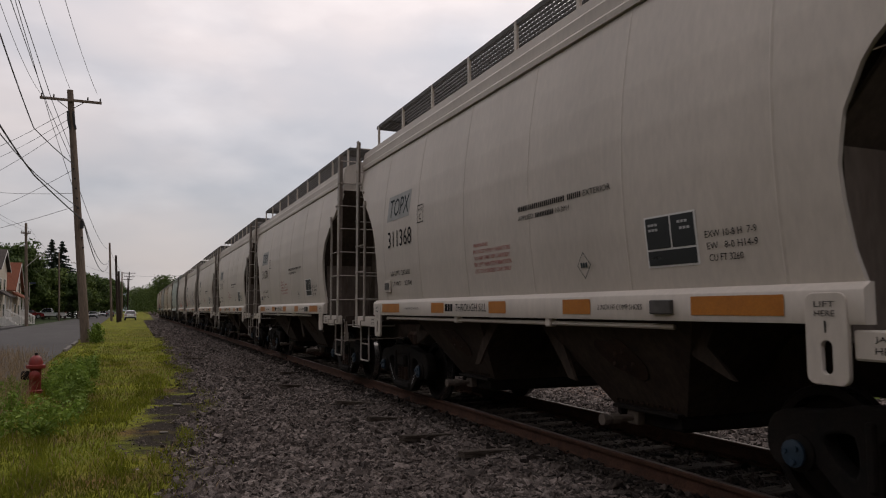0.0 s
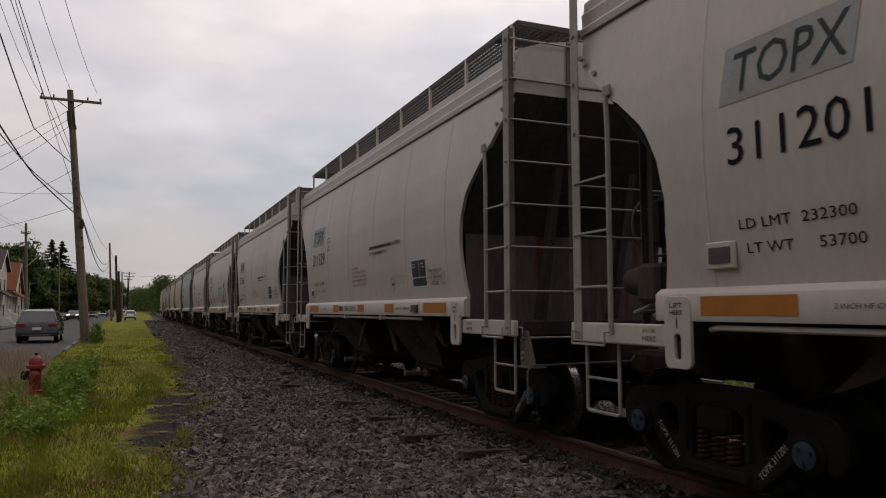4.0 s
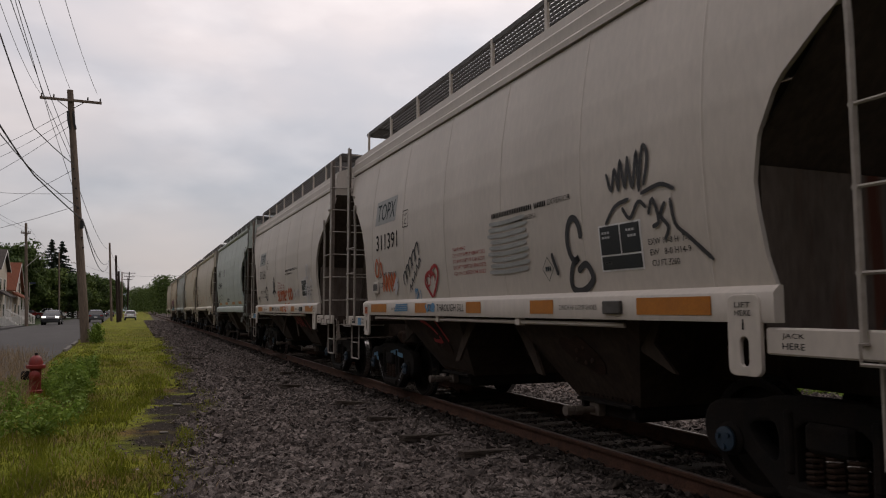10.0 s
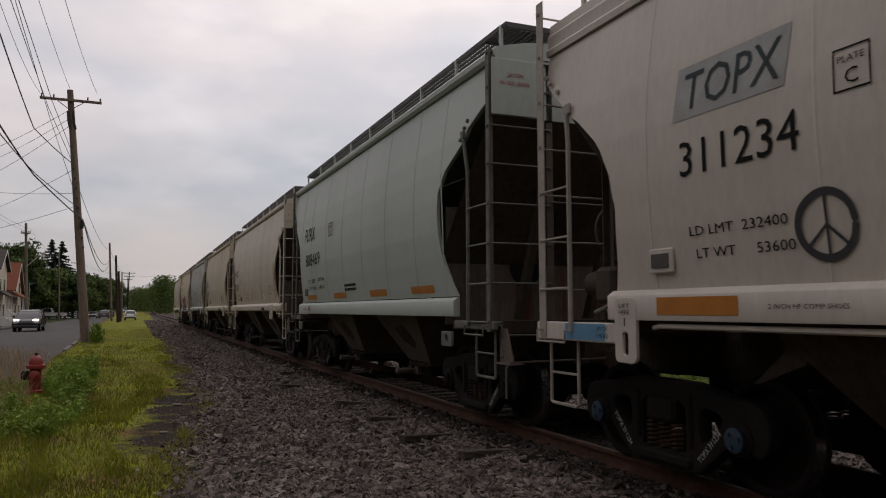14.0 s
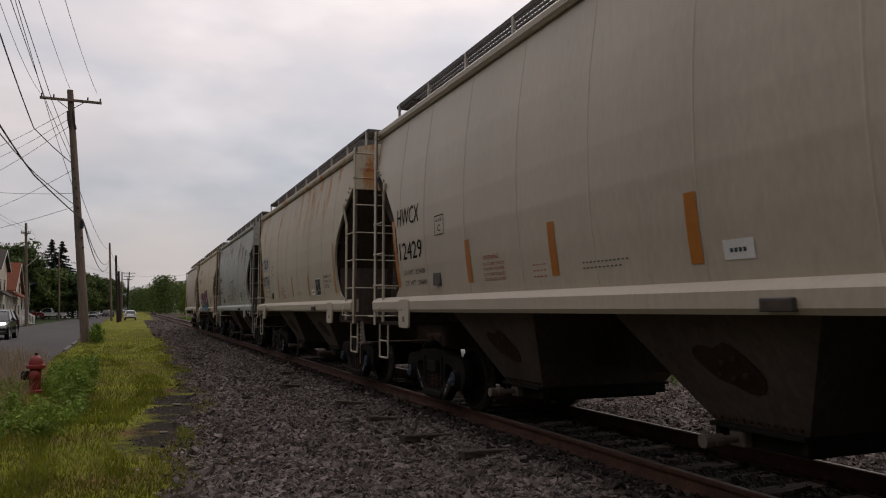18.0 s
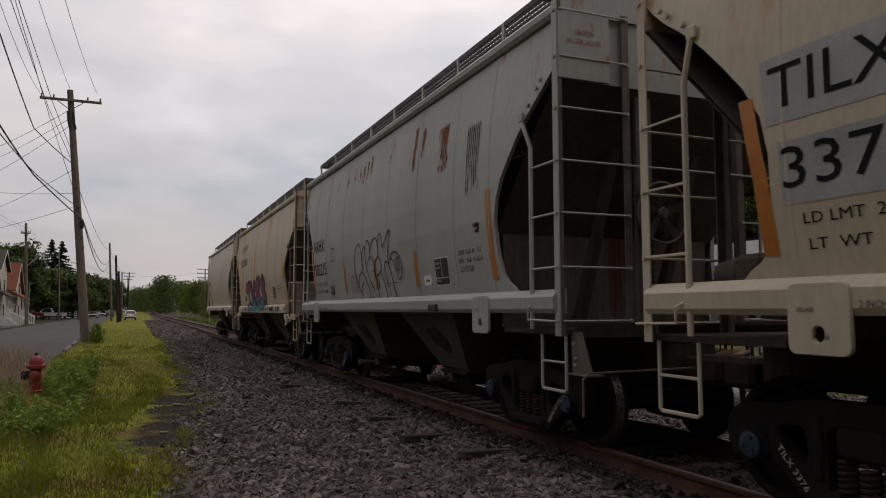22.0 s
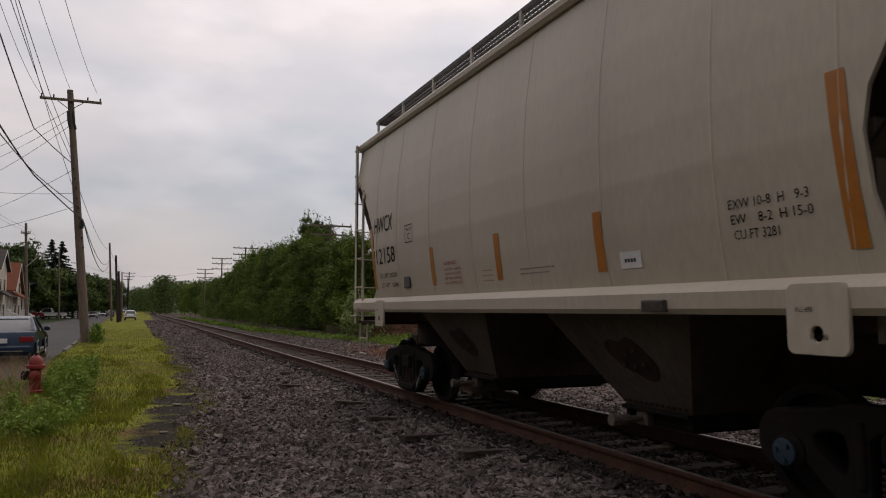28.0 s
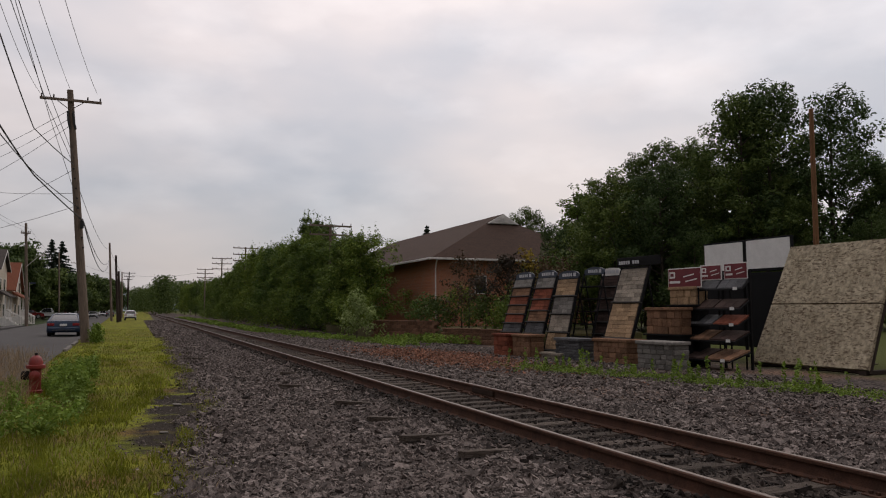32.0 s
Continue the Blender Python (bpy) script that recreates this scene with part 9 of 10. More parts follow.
def vehicle(name, label, paint, kind, lit=False, at=None):
    """A road vehicle, nose towards +y, on the ground at its middle. Side outlines in metres."""
    P = {"sedan": dict(L=4.65, W=1.86, belt=[(-2.32, 0.38), (-2.30, 0.80), (-2.22, 0.98), (-1.6, 1.03), (-0.3, 0.98), (0.85, 0.95), (1.6, 0.88), (2.15, 0.74), (2.32, 0.58), (2.32, 0.3), (-2.2, 0.26)],
                       top=[(-1.75, 1.0), (-0.95, 1.38), (-0.2, 1.46), (0.3, 1.42), (1.1, 0.94)], axle=(-1.35, 1.33), r=0.32),
         "suv": dict(L=4.6, W=1.86, belt=[(-2.3, 0.45), (-2.28, 0.95), (-2.2, 1.08), (-1.4, 1.12), (0.0, 1.08), (0.95, 1.06), (1.7, 1.0), (2.15, 0.86), (2.3, 0.66), (2.3, 0.36), (-2.2, 0.34)],
                     top=[(-2.15, 1.08), (-1.75, 1.6), (-1.1, 1.69), (-0.1, 1.68), (0.35, 1.6), (1.05, 1.06)], axle=(-1.32, 1.36), r=0.36),
         "pickup": dict(L=5.6, W=1.9, belt=[(-2.8, 0.55), (-2.78, 1.12), (-0.7, 1.12), (-0.65, 1.16), (1.2, 1.14), (2.2, 1.08), (2.7, 0.98), (2.8, 0.8), (2.8, 0.45), (-2.7, 0.45)],
                        top=[(-0.65, 1.14), (-0.5, 1.78), (0.2, 1.86), (0.75, 1.78), (1.35, 1.12)], axle=(-1.7, 1.75), r=0.38)}[kind]
    v = thing(name, label, "car" if kind != "pickup" else "pickup truck", at=at)
    w = P["W"] / 2
    body = Geo()
    # lower body: outline drawn in slightly at the flanks' top and bottom
    n = len(P["belt"])
    rows = [(-w + 0.09, 0.05), (-w + 0.02, 0.012), (-w, 0.0), (w, 0.0), (w - 0.02, 0.012), (w - 0.09, 0.05)]
    vv = []
    cy, cz = 0.0, 0.65
    for x, inset in rows:
        vv += [(x, y * (1 - inset), cz + (z - cz) * (1 - inset * 1.6)) for y, z in P["belt"]]
    ff = [(i * n + k, i * n + (k + 1) % n, (i + 1) * n + (k + 1) % n, (i + 1) * n + k) for i in range(len(rows) - 1) for k in range(n)]
    ff += [tuple(range(n)), tuple(reversed(range((len(rows) - 1) * n, len(rows) * n)))]
    body.add(vv, [tuple(reversed(q)) for q in ff])
    part("body", body, paint, v)
    # greenhouse: roof skin above, glass between
    t = P["top"]
    def cabin(scale_z, shrink):
        out = []
        for y, z in t:
            f = (z - t[0][1]) / (max(p[1] for p in t) - t[0][1])
            out.append((y, z, (w - 0.08) - 0.2 * max(f, 0)))
        return out
    cab = cabin(1, 0)
    m = len(cab)
    g = Geo()
    vv = [(-x, y, z) for y, z, x in cab] + [(x, y, z) for y, z, x in cab]
    g.add(vv, [tuple(reversed(range(m))), tuple(range(m, 2 * m))] + [(i, i + 1, m + i + 1, m + i) for i in range(m - 1)])
    part("window_glass", g, GLASS, v, "dark tinted windows")
    top_z = max(z for _, z, _ in cab)
    roof = [c for c in cab if c[1] > t[0][1] + 0.75 * (top_z - t[0][1])]
    g = Geo()
    k = len(roof)
    vv = [(-x - 0.012, y, z - 0.03) for y, z, x in roof] + [(-x + 0.1, y, z + 0.012) for y, z, x in roof] + [(x - 0.1, y, z + 0.012) for y, z, x in roof] + [(x + 0.012, y, z - 0.03) for y, z, x in roof]
    g.add(vv, [(r * k + i, r * k + i + 1, (r + 1) * k + i + 1, (r + 1) * k + i) for r in range(3) for i in range(k - 1)])
    part("roof", g, paint, v)
    for s in (-1, 1):
        def edge(i):
            y, z, x = cab[i]
            return (s * (x + 0.008), y, z)
        part("pillar", Geo().tube([edge(0), edge(1)], 0.05, 5), paint, v)
        part("pillar", Geo().tube([edge(m - 1), edge(m - 2)], 0.04, 5), paint, v)
        mid = [(s * (cab[2][2] + 0.005), cab[2][0] * 0.5, cab[2][1] - 0.03), (s * (w - 0.08), cab[2][0] * 0.5 - 0.05, t[0][1])]
        part("pillar", Geo().tube(mid, 0.035, 5), PLASTIC, v)
        part("wing_mirror", Geo().box(min(s * (w - 0.02), s * (w + 0.17)), max(s * (w - 0.02), s * (w + 0.17)), t[-1][0] - 0.3, t[-1][0] - 0.18, t[-1][1] + 0.02, t[-1][1] + 0.17, 0.03), paint, v)
        part("sill_trim", Geo().box(min(s * (w - 0.04), s * (w + 0.01)), max(s * (w - 0.04), s * (w + 0.01)), P["axle"][0] + 0.45, P["axle"][1] - 0.45, 0.26 if kind == "sedan" else 0.34, 0.42 if kind == "sedan" else 0.52, 0.02), PLASTIC if kind != "sedan" else paint, v)
        for y in P["axle"]:
            r = P["r"]
            arch = [(s * (w + 0.005), y + (r + 0.06) * math.cos(radians(a)), r + (r + 0.06) * math.sin(radians(a))) for a in range(0, 181, 20)]
            part("wheel_arch", Geo().tube(arch, 0.03, 5), PLASTIC, v)
            whl = part("wheel", Geo().lathe([(r * 0.62, s * 0.0), (r * 0.97, s * 0.01), (r, s * -0.04), (r, s * -0.18), (r * 0.9, s * -0.22), (r * 0.5, s * -0.22)], "x", (0, 0, 0), 24), TYRE, v)
            whl.location = (s * (w + 0.006), y, r)
            rim = Geo().lathe([(0.05, s * 0.012), (r * 0.2, s * 0.008), (r * 0.2, s * -0.03), (r * 0.62, s * -0.045), (r * 0.66, s * 0.004), (r * 0.62, s * 0.004)], "x", (0, 0, 0), 20)
            for q in range(5):
                a = 2 * math.pi * q / 5
                rim.tube([(s * 0.0, r * 0.1 * math.cos(a), r * 0.1 * math.sin(a)), (s * 0.004, r * 0.62 * math.cos(a), r * 0.62 * math.sin(a))], 0.025, 4)
            part("rim", rim, RIM, whl)
        yb, yf = P["belt"][1][0], P["belt"][-3][0]
        zb = P["belt"][1][1]
        part("tail_lamp", Geo().box(min(s * (w - 0.42), s * (w - 0.03)), max(s * (w - 0.42), s * (w - 0.03)), yb - 0.03, yb + 0.12, zb - 0.12, zb + 0.05, 0.02), TAIL, v, "red tail lamp")
        zf = P["belt"][-4][1]
        part("headlamp", Geo().box(min(s * (w - 0.46), s * (w - 0.08)), max(s * (w - 0.46), s * (w - 0.08)), yf - 0.18, yf + 0.02, zf - 0.02, zf + 0.12, 0.03), HEADLIGHT if lit else LENS, v, "lit white headlamp" if lit else "")
    hl = P["L"] / 2
    part("rear_bumper", Geo().box(-w + 0.06, w - 0.06, -hl - 0.06, -hl + 0.12, 0.34, 0.58, 0.05), PLASTIC if kind != "sedan" else paint, v)
    part("front_bumper", Geo().box(-w + 0.06, w - 0.06, hl - 0.12, hl + 0.05, 0.3, 0.52, 0.05), PLASTIC, v)
    part("grille", Geo().box(-0.5, 0.5, hl - 0.06, hl + 0.03, 0.54, 0.74, 0.02), PLASTIC, v)
    part("number_plate", Geo().box(-0.2, 0.2, -hl - 0.075, -hl - 0.062 + 0.1, 0.66, 0.8), WHITE_PAINT, v)
    part("bright_strip", Geo().box(-w + 0.3, w - 0.3, -hl - 0.07, -hl - 0.05, 0.40, 0.43), CHROME, v)
    if kind == "pickup":
        part("load_bed", Geo().box(-w + 0.1, w - 0.1, -2.7, -0.75, 1.13, 1.14), PLASTIC, v)
    return v


PAINT_BLUE = car_paint("dark_blue_car_paint", (0.006, 0.024, 0.06))
PAINT_GREY = car_paint("dark_grey_car_paint", (0.06, 0.065, 0.072))
PAINT_BLACK = car_paint("black_car_paint", (0.012, 0.012, 0.014))
PAINT_WHITE = car_paint("white_car_paint", (0.8, 0.8, 0.8), 0.0)
PAINT_SILVER = car_paint("silver_car_paint", (0.35, 0.36, 0.36))
PAINT_RED = car_paint("red_car_paint", (0.3, 0.012, 0.015))
SEDAN = vehicle("sedan_car", "dark blue sedan driving away along the street", PAINT_BLUE, "sedan")
SUV = vehicle("suv_car", "dark grey sport utility car driving away along the street", PAINT_GREY, "suv")
ONCOMING = vehicle("suv_car", "black sport utility car with lit headlamps driving up the street", PAINT_BLACK, "suv", True)
Z_ROAD = ROAD_Z + 0.05
for v_ in (SEDAN, SUV, ONCOMING):
    v_.scale = (1.05, 1.05, 1.05)
vehicle("suv_car", "white sport utility car parked on the grass verge", PAINT_WHITE, "suv", at=pose(-0.9, 138.5, -0.3))
vehicle("pickup_truck", "white pickup truck parked across the street", PAINT_WHITE, "pickup", at=pose(-14.5, 149.0, -0.05, 0, 0, 90))
vehicle("suv_car", "red car parked beside the house", PAINT_RED, "suv", at=pose(-17.0, 143, 0.0, 0, 0, -70))
vehicle("sedan_car", "silver sedan parked down the street", PAINT_SILVER, "sedan", at=pose(-8.4, 172, Z_ROAD, 0, 0, 180))
vehicle("sedan_car", "white sedan parked down the street", PAINT_WHITE, "sedan", at=pose(-8.8, 232, Z_ROAD, 0, 0, 180))
vehicle("suv_car", "dark car parked down the street", PAINT_GREY, "suv", at=pose(-6.4, 215, Z_ROAD))
vehicle("pickup_truck", "pale pickup truck parked down the street", PAINT_SILVER, "pickup", at=pose(-12.5, 196, Z_ROAD, 0, 0, 180))

# a plain unseen brick block, added across the street to dim the train's near sides
BRICK_DARK = brick_material("dark_brown_brick", (0.17, 0.085, 0.06), (0.12, 0.062, 0.045), (0.16, 0.14, 0.12), 1, 1.0)
blk = thing("brick_block", "unseen plain brick block added to dim the train's near sides", "building", at=(-13.2, -14, -0.32), group="houses on the street")
part("wall", Geo().box(-9, 0, 0, 19, 0, 9.2), BRICK_DARK, blk)
part("parapet", Geo().box(-9.1, 0.1, -0.1, 19.1, 9.2, 9.5, 0.02), CONCRETE, blk)
for k in range(5):
    for z in (1.0, 4.1, 7.0):
        win = part("window", Geo().box(0.0, 0.06, 1.6 + 3.6 * k, 2.7 + 3.6 * k, z, z + 1.6, 0.01), TRIM, blk)
        part("pane", Geo().box(0.062, 0.07, 1.68 + 3.6 * k, 2.62 + 3.6 * k, z + 0.08, z + 1.52), GLASS, win)

# added unseen trees close the street behind the camera and dim low sky light
for k, (x, y, s) in enumerate([(-21, 58, 1.0), (-22, 40, 1.1), (-20.5, 24, 0.95), (-22, 12, 1.0), (-20, -26, 1.1), (-8, -40, 1.0), (6, -46, 1.1), (22, -40, 1.0), (30, -20, 1.0), (34, -2, 1.1)]):
    ob = copy_thing(ROUND, Matrix.Identity(4))
    ob.matrix_basis = Matrix.Translation((x, y, -0.3)) @ Matrix.Rotation(k * 1.7, 4, "Z") @ Matrix.Diagonal((s, s, s, 1))
    tagged(ob, group="trees by the street")

# ---- ground cover: crushed stone, grass, weeds, sleepers ----
rng = np.random.default_rng(21)
STONE = material("crushed_stone_pieces", (0.18, 0.15, 0.135), 0.9, second=(0.11, 0.088, 0.078), scale=0.9, fine=30, grain=0.3, bump=0.4, bump_scale=30, per_island=0.7)


def stones(n, xy, size, name, label, sink=0.3, mat=None):
    """Angular low-poly stones, one object."""
    base = np.array([(-1, -1, -1), (1, -1, -1), (1, 1, -1), (-1, 1, -1), (-1, -1, 1), (1, -1, 1), (1, 1, 1), (-1, 1, 1)], float) * np.array([0.78, 0.78, 0.9])
    faces = np.array([(3, 2, 1, 0), (4, 5, 6, 7), (0, 1, 5, 4), (1, 2, 6, 5), (2, 3, 7, 6), (3, 0, 4, 7)])
    v = base[None] * rng.uniform(0.6, 1.15, (n, 8, 1)) + rng.normal(0, 0.13, (n, 8, 3))
    s = size * rng.lognormal(0, 0.34, (n, 1, 1)) * np.stack([np.ones(n), rng.uniform(0.5, 0.95, n), rng.uniform(0.15, 0.36, n)], 1)[:, None, :]
    v = v * s
    q = rng.normal(size=(n, 4))
    q[:, 1:3] *= 0.26
    q /= np.linalg.norm(q, axis=1)[:, None]
    w, x, y, z = q.T
    R = np.stack([np.stack([1 - 2 * (y * y + z * z), 2 * (x * y - w * z), 2 * (x * z + w * y)], 1), np.stack([2 * (x * y + w * z), 1 - 2 * (x * x + z * z), 2 * (y * z - w * x)], 1), np.stack([2 * (x * z - w * y), 2 * (y * z + w * x), 1 - 2 * (x * x + y * y)], 1)], 1)
    v = np.einsum("nij,nkj->nki", R, v)
    zz = gz(xy[:, 0], xy[:, 1]) + size * (0.5 - sink) * rng.uniform(0.4, 1.6, n)
    v += np.column_stack([xy, zz])[:, None, :]
    f = (faces[None] + 8 * np.arange(n)[:, None, None]).reshape(-1, 4)
    return tagged(new(name, array_mesh(name, v.reshape(-1, 3), f, mat or STONE)), label, "gravel", kind="stuff")


def scatter(n, x0, x1, y0, y1, power=1.6):
    """Ground spots, thicker near the camera."""
    u = rng.uniform(0, 1, n)
    a, b = y0 ** (1 - power), y1 ** (1 - power)
    y = (a + (b - a) * u) ** (1 / (1 - power))
    return np.column_stack([rng.uniform(x0, x1, n), y])


def verge_edge(y):
    """Where the grass gives way to crushed stone."""
    return np.interp(y, [8.6, 14.0, 20.0, 150.0], [0.5, 1.35, 1.3, 3.0]) + 0.12 * np.sin(y * 0.9) + 0.1 * np.sin(y * 2.3 + 1)


p = scatter(120000, 0.2, 4.15, 4.0, 60.0)
p = p[p[:, 0] > verge_edge(p[:, 1]) - 0.15 + rng.normal(0, 0.12, len(p))]
big = rng.uniform(0, 1, len(p)) < 0.1
stones(int(big.sum()), p[big], 0.043, "ballast", "larger flat pieces of crushed stone on the ballast", 0.1)
p = p[~big]
stones(len(p), p, 0.03, "ballast", "loose dark crushed stone beside the track", 0.15)
p = scatter(16000, 1.2, 4.1, 50.0, 130.0, 1.2)
stones(len(p), p, 0.075, "ballast", "far crushed stone beside the track", 0.2)
# Oily track stone; the shade under the train is put into its colour.
STONE_OILY_SHADE = material("oily_shaded_crushed_stone", (0.075, 0.061, 0.053), 0.9, second=(0.03, 0.024, 0.02), scale=0.9, fine=30, grain=0.3, bump=0.4, bump_scale=30, per_island=0.8)
p = scatter(42000, 4.0, 6.7, 4.5, 60.0)
stones(len(p), p, 0.034, "ballast", "oily dark crushed stone between the rails, darkened for the train's shade", 0.0, STONE_OILY_SHADE)
p = scatter(52000, 6.6, 15.5, 3.5, 60.0, 1.3)
stones(len(p), p, 0.042, "ballast", "crushed stone beyond the track", 0.3)
STONE_RED = material("reddish_crushed_stone", (0.25, 0.115, 0.07), 0.9, second=(0.16, 0.085, 0.06), scale=0.9, fine=30, grain=0.3, bump=0.4, bump_scale=30, per_island=0.55)
u = rng.normal(0, 1, (9000, 2))
p = np.column_stack([10.9 + 0.9 * u[:, 0] - 0.12 * u[:, 1], 26.5 + 3.2 * u[:, 1]])
stones(len(p), p, 0.045, "red_gravel", "spill of reddish gravel beyond the track", 0.2, STONE_RED)

# sleepers: one mesh for each of four worn shapes
rnd = random.Random(3)
shapes = []
for k in range(4):
    g = Geo().box(-1.3 + rnd.uniform(-0.04, 0.04), 1.3 + rnd.uniform(-0.04, 0.04), -0.11, 0.11, -0.34, -0.185, 0.018)
    shapes.append(g.mesh("sleeper", TIMBER))
plate = Geo().box(-0.17, 0.17, -0.09, 0.09, -0.186, -0.172, 0.004)
for sx in (-0.11, 0.11):
    plate.box(sx - 0.015, sx + 0.015, -0.05, -0.02, -0.175, -0.145)
    plate.box(sx - 0.015, sx + 0.015, 0.02, 0.05, -0.175, -0.145)
plate = plate.mesh("tie_plate", RAIL_STEEL)
for k in range(300):
    y = 2.0 + 0.52 * k
    o = part("sleeper", shapes[k % 4], None, track)
    o.location = (TRACK + rnd.uniform(-0.06, 0.06), y + rnd.uniform(-0.03, 0.03), rnd.uniform(-0.008, 0.01))
    o.rotation_euler = (0, rnd.uniform(-0.006, 0.006), rnd.uniform(-0.02, 0.02))
    if k < 60:
        for c in (-0.755, 0.755):
            tp = part("tie_plate", plate, None, o)
            tp.location = (c + TRACK - o.location.x, 0, 0.002)
for x, y in ((TRACK + 0.755, 12.6), (TRACK - 0.755, 24.5)):
    part("joint_bar", Geo().box(x - 0.05, x - 0.028, y - 0.45, y + 0.45, -0.14, -0.05, 0.006).box(x + 0.028, x + 0.05, y - 0.45, y + 0.45, -0.14, -0.05, 0.006), BROWN_STEEL, track)
# splintered sleeper pieces lying on the ballast
for k, (x, y, a, ln) in enumerate([(3.55, 8.9, 15, 0.9), (3.6, 12.5, -20, 0.7), (3.3, 16.0, 8, 0.8), (3.7, 19.0, 30, 0.6), (3.5, 10.6, -6, 0.5), (2.1, 27.0, 5, 1.0), (3.75, 7.6, 12, 0.8), (8.9, 17.8, -70, 0.4)]):
    thing("timber_scrap", "splintered grey sleeper scrap lying on the ballast", "timber", at=pose(x, y, ground_z(x, y) + 0.01, 0, 4, a), group="timber scraps", geo=Geo().prism([(-ln / 2, -0.06), (ln / 2 - 0.1, -0.05), (ln / 2, 0.0), (ln / 2 - 0.06, 0.05), (-ln / 2 + 0.04, 0.06), (-ln / 2 - 0.05, 0.01)], "z", -0.03, 0.035), material=TIMBER)

# verge grass, bare muddy patch left open
def mud_at(p):
    """How bare the verge is: above nought in the ragged muddy strip."""
    return np.array([1.6 - ((x - 0.56 - 0.13 * (y - 13.6)) / 0.48) ** 2 - ((y - 13.6) / 3.9) ** 2 + 0.9 * noise.noise((x * 2.2, y * 0.8, 9.0)) - 0.25 + 0.5 * noise.noise((x * 5, y * 2.5, 2.0)) for x, y in p])


def open_ground(p):
    return mud_at(p) < rng.uniform(-0.1, 0.45, len(p))


def noise_at(p, s, seed):
    return np.array([noise.noise((x * s * 1.8, y * s * 0.3, seed)) for x, y in p])


p = scatter(60000, -3.2, 1.9, 5.0, 75.0, 1.5)
p = p[(p[:, 0] < verge_edge(p[:, 1]) + rng.normal(0, 0.12, len(p))) & (p[:, 0] > -2.4 - 0.019 * p[:, 1])]
p = p[open_ground(p)]
blades(p, gz(p[:, 0], p[:, 1]), 0.065, 0.0065, rng, GRASS, "grass", "short yellow-green grass and moss on the verge", "grass", 0.7)
q = p[(noise_at(p, 0.8, 4.0) > 0.12) & (p[:, 1] < 40)]
q = np.concatenate([q, q + rng.normal(0, 0.05, q.shape)])
blades(q, gz(q[:, 0], q[:, 1]), 0.085, 0.006, rng, GRASS, "grass", "taller tufts of grass on the verge", "grass", 0.5)
d = scatter(9000, -5.5, -1.9, 9.0, 34.0, 1.2)
d = d[(d[:, 0] > -0.17 * d[:, 1] - 0.4) & (d[:, 0] < -0.115 * d[:, 1] + 0.35 + rng.normal(0, 0.2, len(d)))]
blades(d, gz(d[:, 0], d[:, 1]), 0.5, 0.005, rng, DRY, "dry_grass", "tall dry straw-coloured grass at the road's edge", "grass", 0.55)
d = p[rng.uniform(0, 1, len(p)) < 0.09]
blades(d, gz(d[:, 0], d[:, 1]), 0.12, 0.005, rng, DRY, "dry_grass", "dry straw blades among the verge grass", "grass", 0.6)


def weeds(spots, height, leaf, per, mat, name, label, spread=0.12):
    """Upright leafy stems, one object."""
    st, lf = Geo(), []
    for x, y in spots:
        h = height * rng.uniform(0.5, 1.2)
        z = ground_z(x, y) - 0.03
        dx, dy = rng.normal(0, 0.12, 2) * h
        for k in range(per):
            t = 0.12 + 0.88 * k / per
            a = k * 2.4 + rng.uniform(-0.4, 0.4)
            r = spread * (1.1 - 0.6 * t) * rng.uniform(0.3, 1.2)
            lf.append((x + dx * t + r * math.cos(a), y + dy * t + r * math.sin(a), z + h * t))
    v, f = leaf_quads(np.array(lf), leaf, rng, 0.35)
    return tagged(new(name, array_mesh(name, v, f, mat)), label, "weeds", kind="stuff")


s = scatter(230, -3.0, -0.75, 11.5, 19.5, 0.5)
s = s[(s[:, 0] > -0.155 * s[:, 1] - 0.1) & (s[:, 0] < -0.62 - 0.035 * (s[:, 1] - 12)) & (np.hypot(s[:, 0] + 1.95, s[:, 1] - 18.0) > 0.25) & ~((np.abs(s[:, 0] / s[:, 1] + 0.1083) < 0.016) & (s[:, 1] > 14.5) & (s[:, 1] < 18.2))]
weeds(s, 0.34, 0.042, 34, WEED, "weeds", "dense leafy green weeds round the hydrant")
s = scatter(120, -1.75, -0.95, 17.0, 23.0, 0.5)
weeds(s, 0.55, 0.045, 38, WEED, "weeds", "clump of taller green weeds beyond the hydrant")
s = np.column_stack([rng.normal(-1.95, 0.14, 60), rng.normal(44.6, 0.5, 60)])
weeds(s, 0.95, 0.07, 26, WEED, "weeds", "green weeds round the foot of the utility pole")
u = rng.uniform(0, 1, 900)
s = np.column_stack([11.3 + 3.0 * u + rng.normal(0, 0.4, 900), 20.5 - 9.8 * u + rng.normal(0, 0.8, 900)])
weeds(s[::2], 0.13, 0.035, 12, WEED, "weeds", "low green weeds along the display yard")
s = s[::20] + rng.normal(0, 0.1, s[::20].shape)
weeds(s, 0.6, 0.05, 34, WEED, "weeds", "spiky tall weeds before the stone displays", 0.06)
u = rng.uniform(0, 1, 2600)
s = np.column_stack([10.6 + 2.3 * u + rng.normal(0, 0.55, 2600) , 66 - 30 * u ** 0.8 + rng.normal(0, 1.5, 2600)])
weeds(s[::4], 0.2, 0.07, 12, WEED, "weeds", "grass and weeds at the foot of the trees")
s = np.column_stack([rng.uniform(11.5, 16.2, 900), rng.uniform(31.0, 41.0, 900)])
s = s[s[:, 1] > 62 - 1.75 * s[:, 0]]
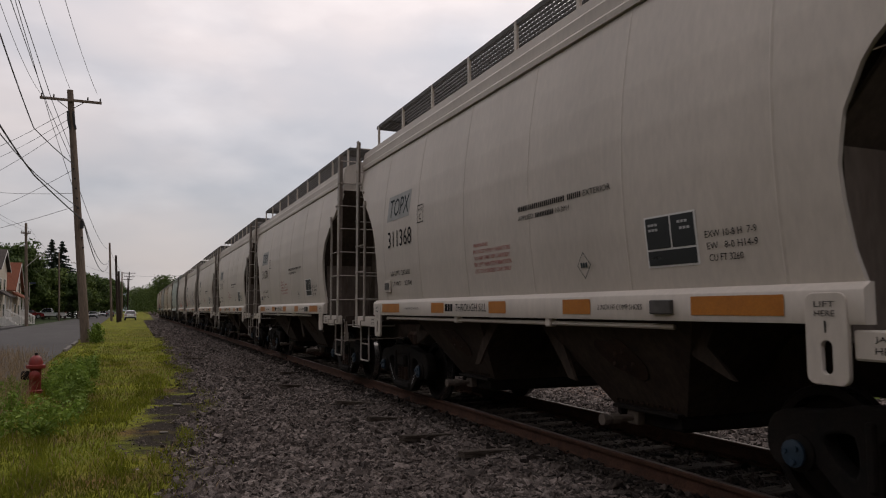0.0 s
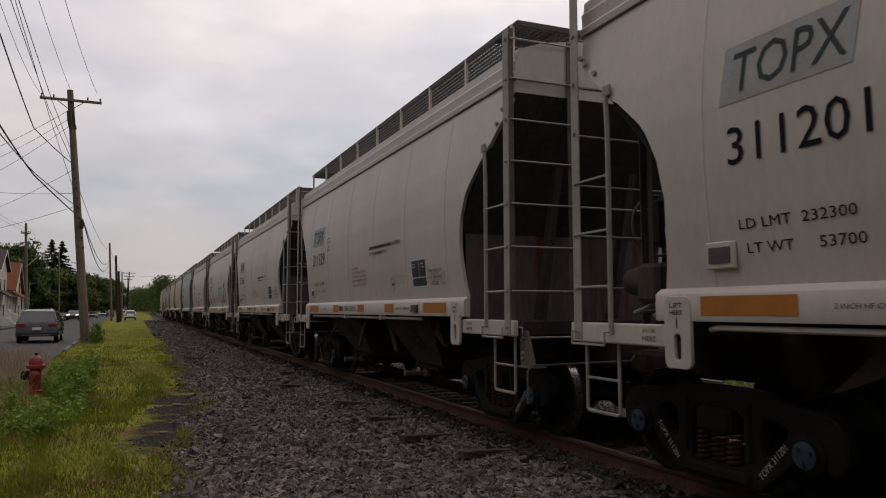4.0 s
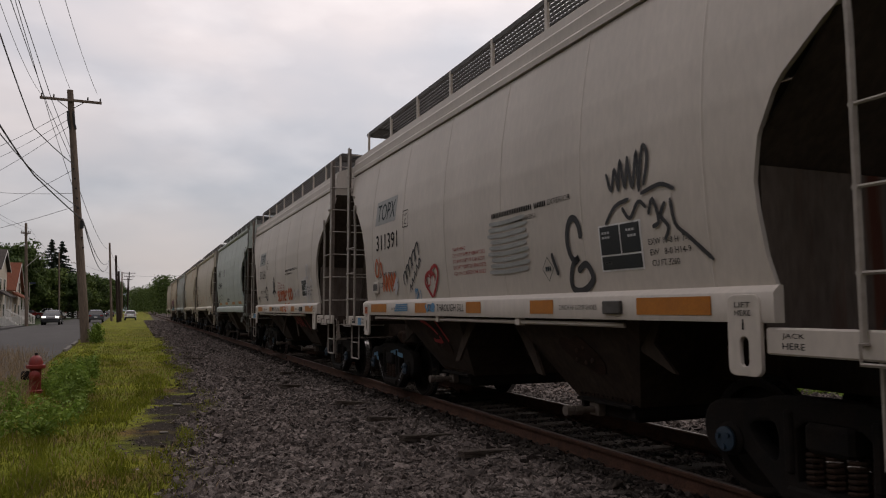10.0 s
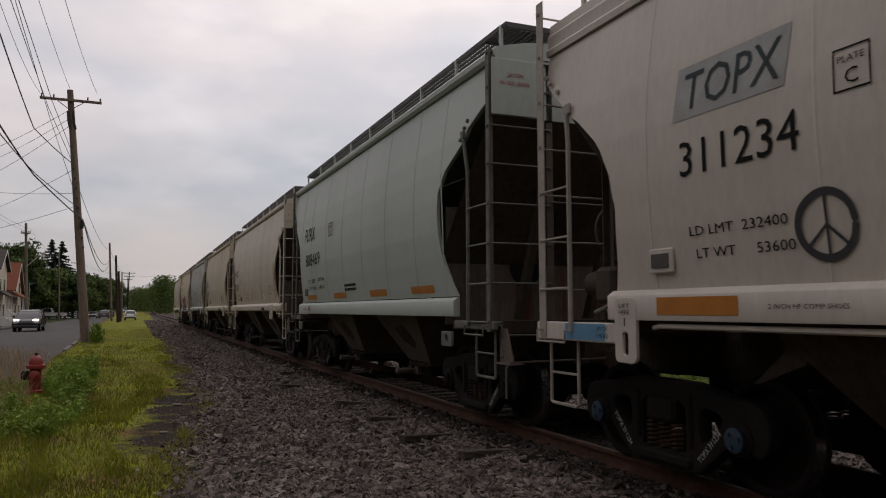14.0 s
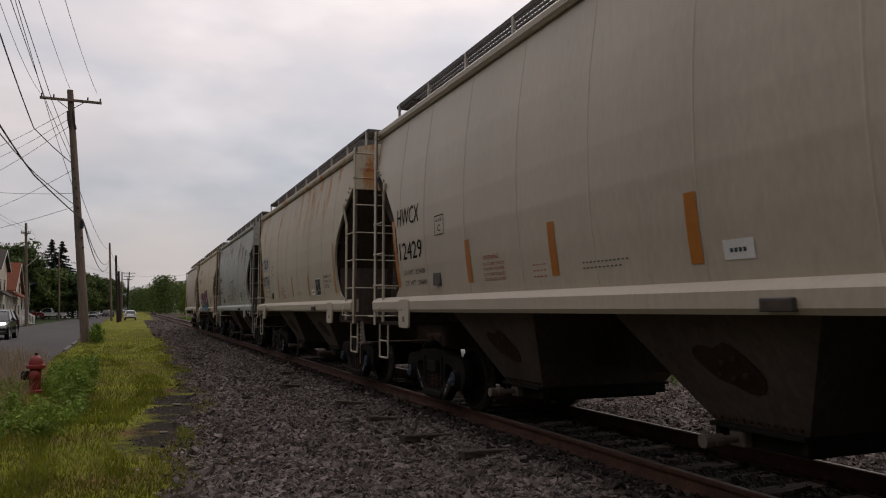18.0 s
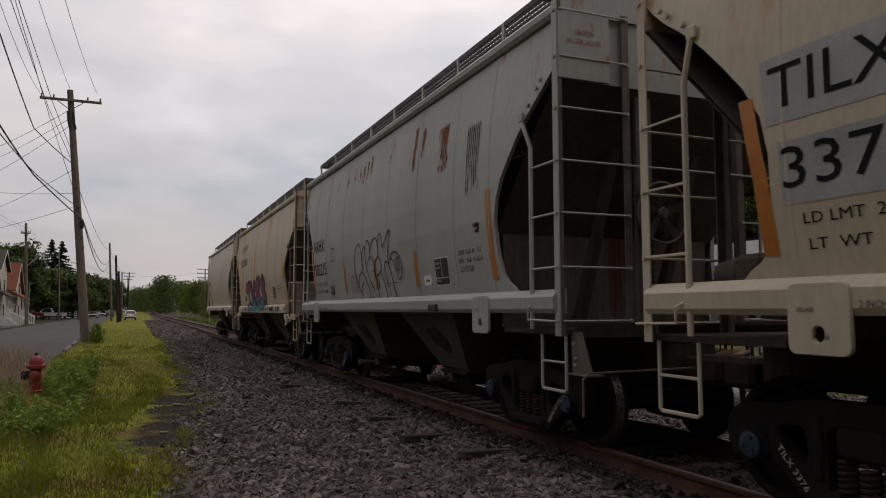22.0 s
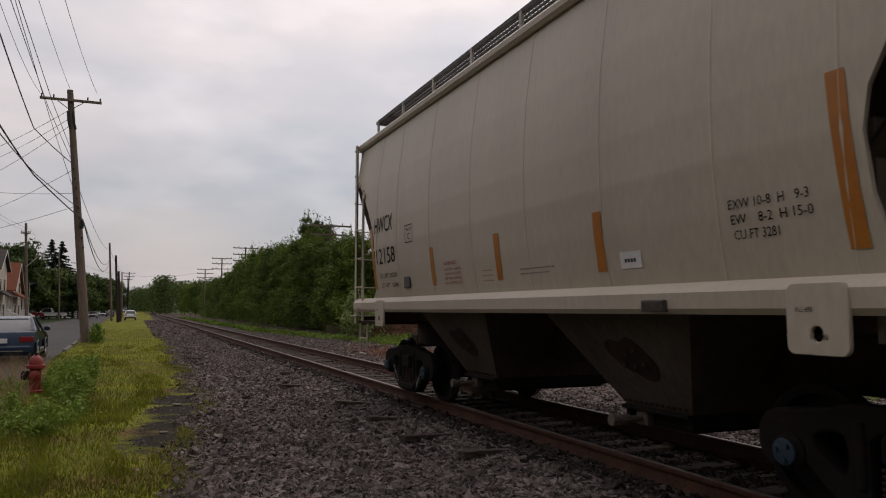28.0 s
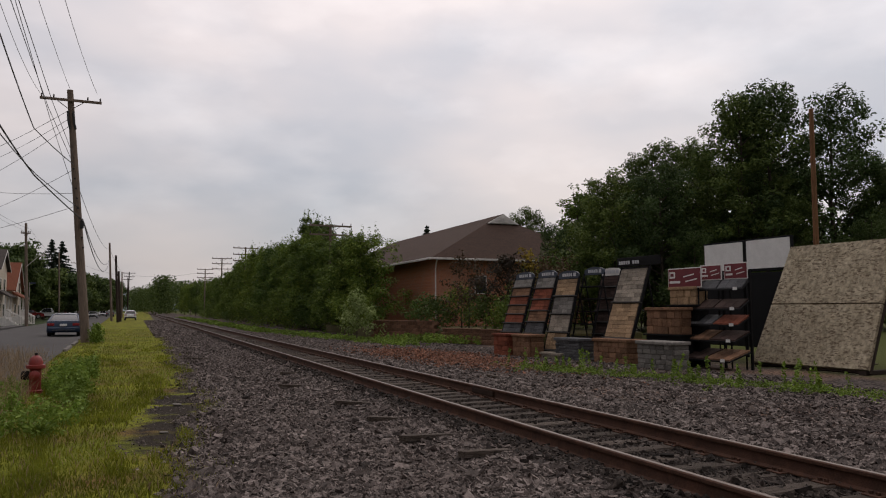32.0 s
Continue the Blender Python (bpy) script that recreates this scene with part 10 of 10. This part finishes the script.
weeds(s[s[:, 1] < 46.5 - 0.45 * s[:, 0]], 0.45, 0.07, 16, WEED, "weeds", "weeds before the retaining walls")
u = rng.uniform(0, 1, 900)
s = np.column_stack([9.8 + rng.normal(0, 0.5, 900), 60 + 120 * u])
weeds(s, 0.3, 0.14, 10, WEED, "weeds", "grassy strip between the track and the trees")
# small stones strewn over the bare muddy strip
q = scatter(2200, -0.5, 1.4, 8.0, 19.0, 1.2)
q = q[mud_at(q) > 0.1]
stones(len(q), q, 0.014, "pebbles", "small stones on the muddy patch", 0.4)
# a few pale stones and litter on the bare patch
for k, (x, y, r) in enumerate([(0.75, 14.6, 0.09), (0.42, 11.4, 0.07)]):
    thing("flat_stone", "flat pale stone lying on the bare patch", "stone", at=pose(x, y, ground_z(x, y) - 0.01, 0, 5, 40 * k), group="loose stones", geo=Geo().lathe([(r * 0.8, -0.02), (r, 0.0), (r * 0.9, 0.012), (r * 0.5, 0.016)], "z", (0, 0, 0), 7), material=CONCRETE)


def motions():
    """The train rolls towards the camera and past it; the wheels turn with it."""
    times = [float(i) for i in range(33)]
    for car, place in zip(CARS, PLACES):
        walk(car, [(t, pose(TRACK, place - travelled(t), 0.0)) for t in times])
        for o in car.children:
            if o.name.startswith("wheelset"):
                x, y, z = o.location
                walk(o, [(i * 4 / 30, pose(x, y, z, math.degrees(travelled(i * 4 / 30) / AXLE_R) % 360)) for i in range(241)])
    def drive(v, rows, turned):
        """Road vehicles run along the street."""
        walk(v, [(t, pose(x, y, Z_ROAD, 0, 0, turned)) for t, x, y in rows])
    drive(SUV, [(0.0, -4.1, 7.5), (2.0, -4.5, 26.5), (3.0, -4.7, 36.5), (4.0, -4.85, 46.5), (6.0, -5.1, 68.0), (8.0, -5.05, 92.0), (10.0, -5.25, 116.0), (13.0, -5.95, 158.0), (18.0, -7.6, 225.0), (25.0, -9.5, 310.0), (32.0, -11.0, 390.0)], 1.0)
    drive(ONCOMING, [(0.0, -10.6, 174.0), (4.0, -10.1, 144.0), (8.0, -9.5, 114.0), (10.0, -9.2, 99.0), (11.0, -9.05, 93.0), (13.0, -8.35, 76.5), (14.0, -8.15, 69.8), (17.0, -7.85, 56.0), (18.0, -7.85, 51.5), (19.0, -7.9, 46.5), (21.0, -7.9, 36.0), (24.0, -7.8, 16.0), (32.0, -7.6, -40.0)], 180.0)
    drive(SEDAN, [(0.0, -4.0, -110.0), (20.0, -4.0, -20.0), (24.0, -3.9, 3.5), (27.0, -3.95, 22.8), (28.0, -4.02, 29.5), (29.0, -4.22, 36.2), (30.0, -4.5, 43.0), (31.0, -4.5, 50.2), (32.0, -4.45, 57.0)], 1.0)


motions()
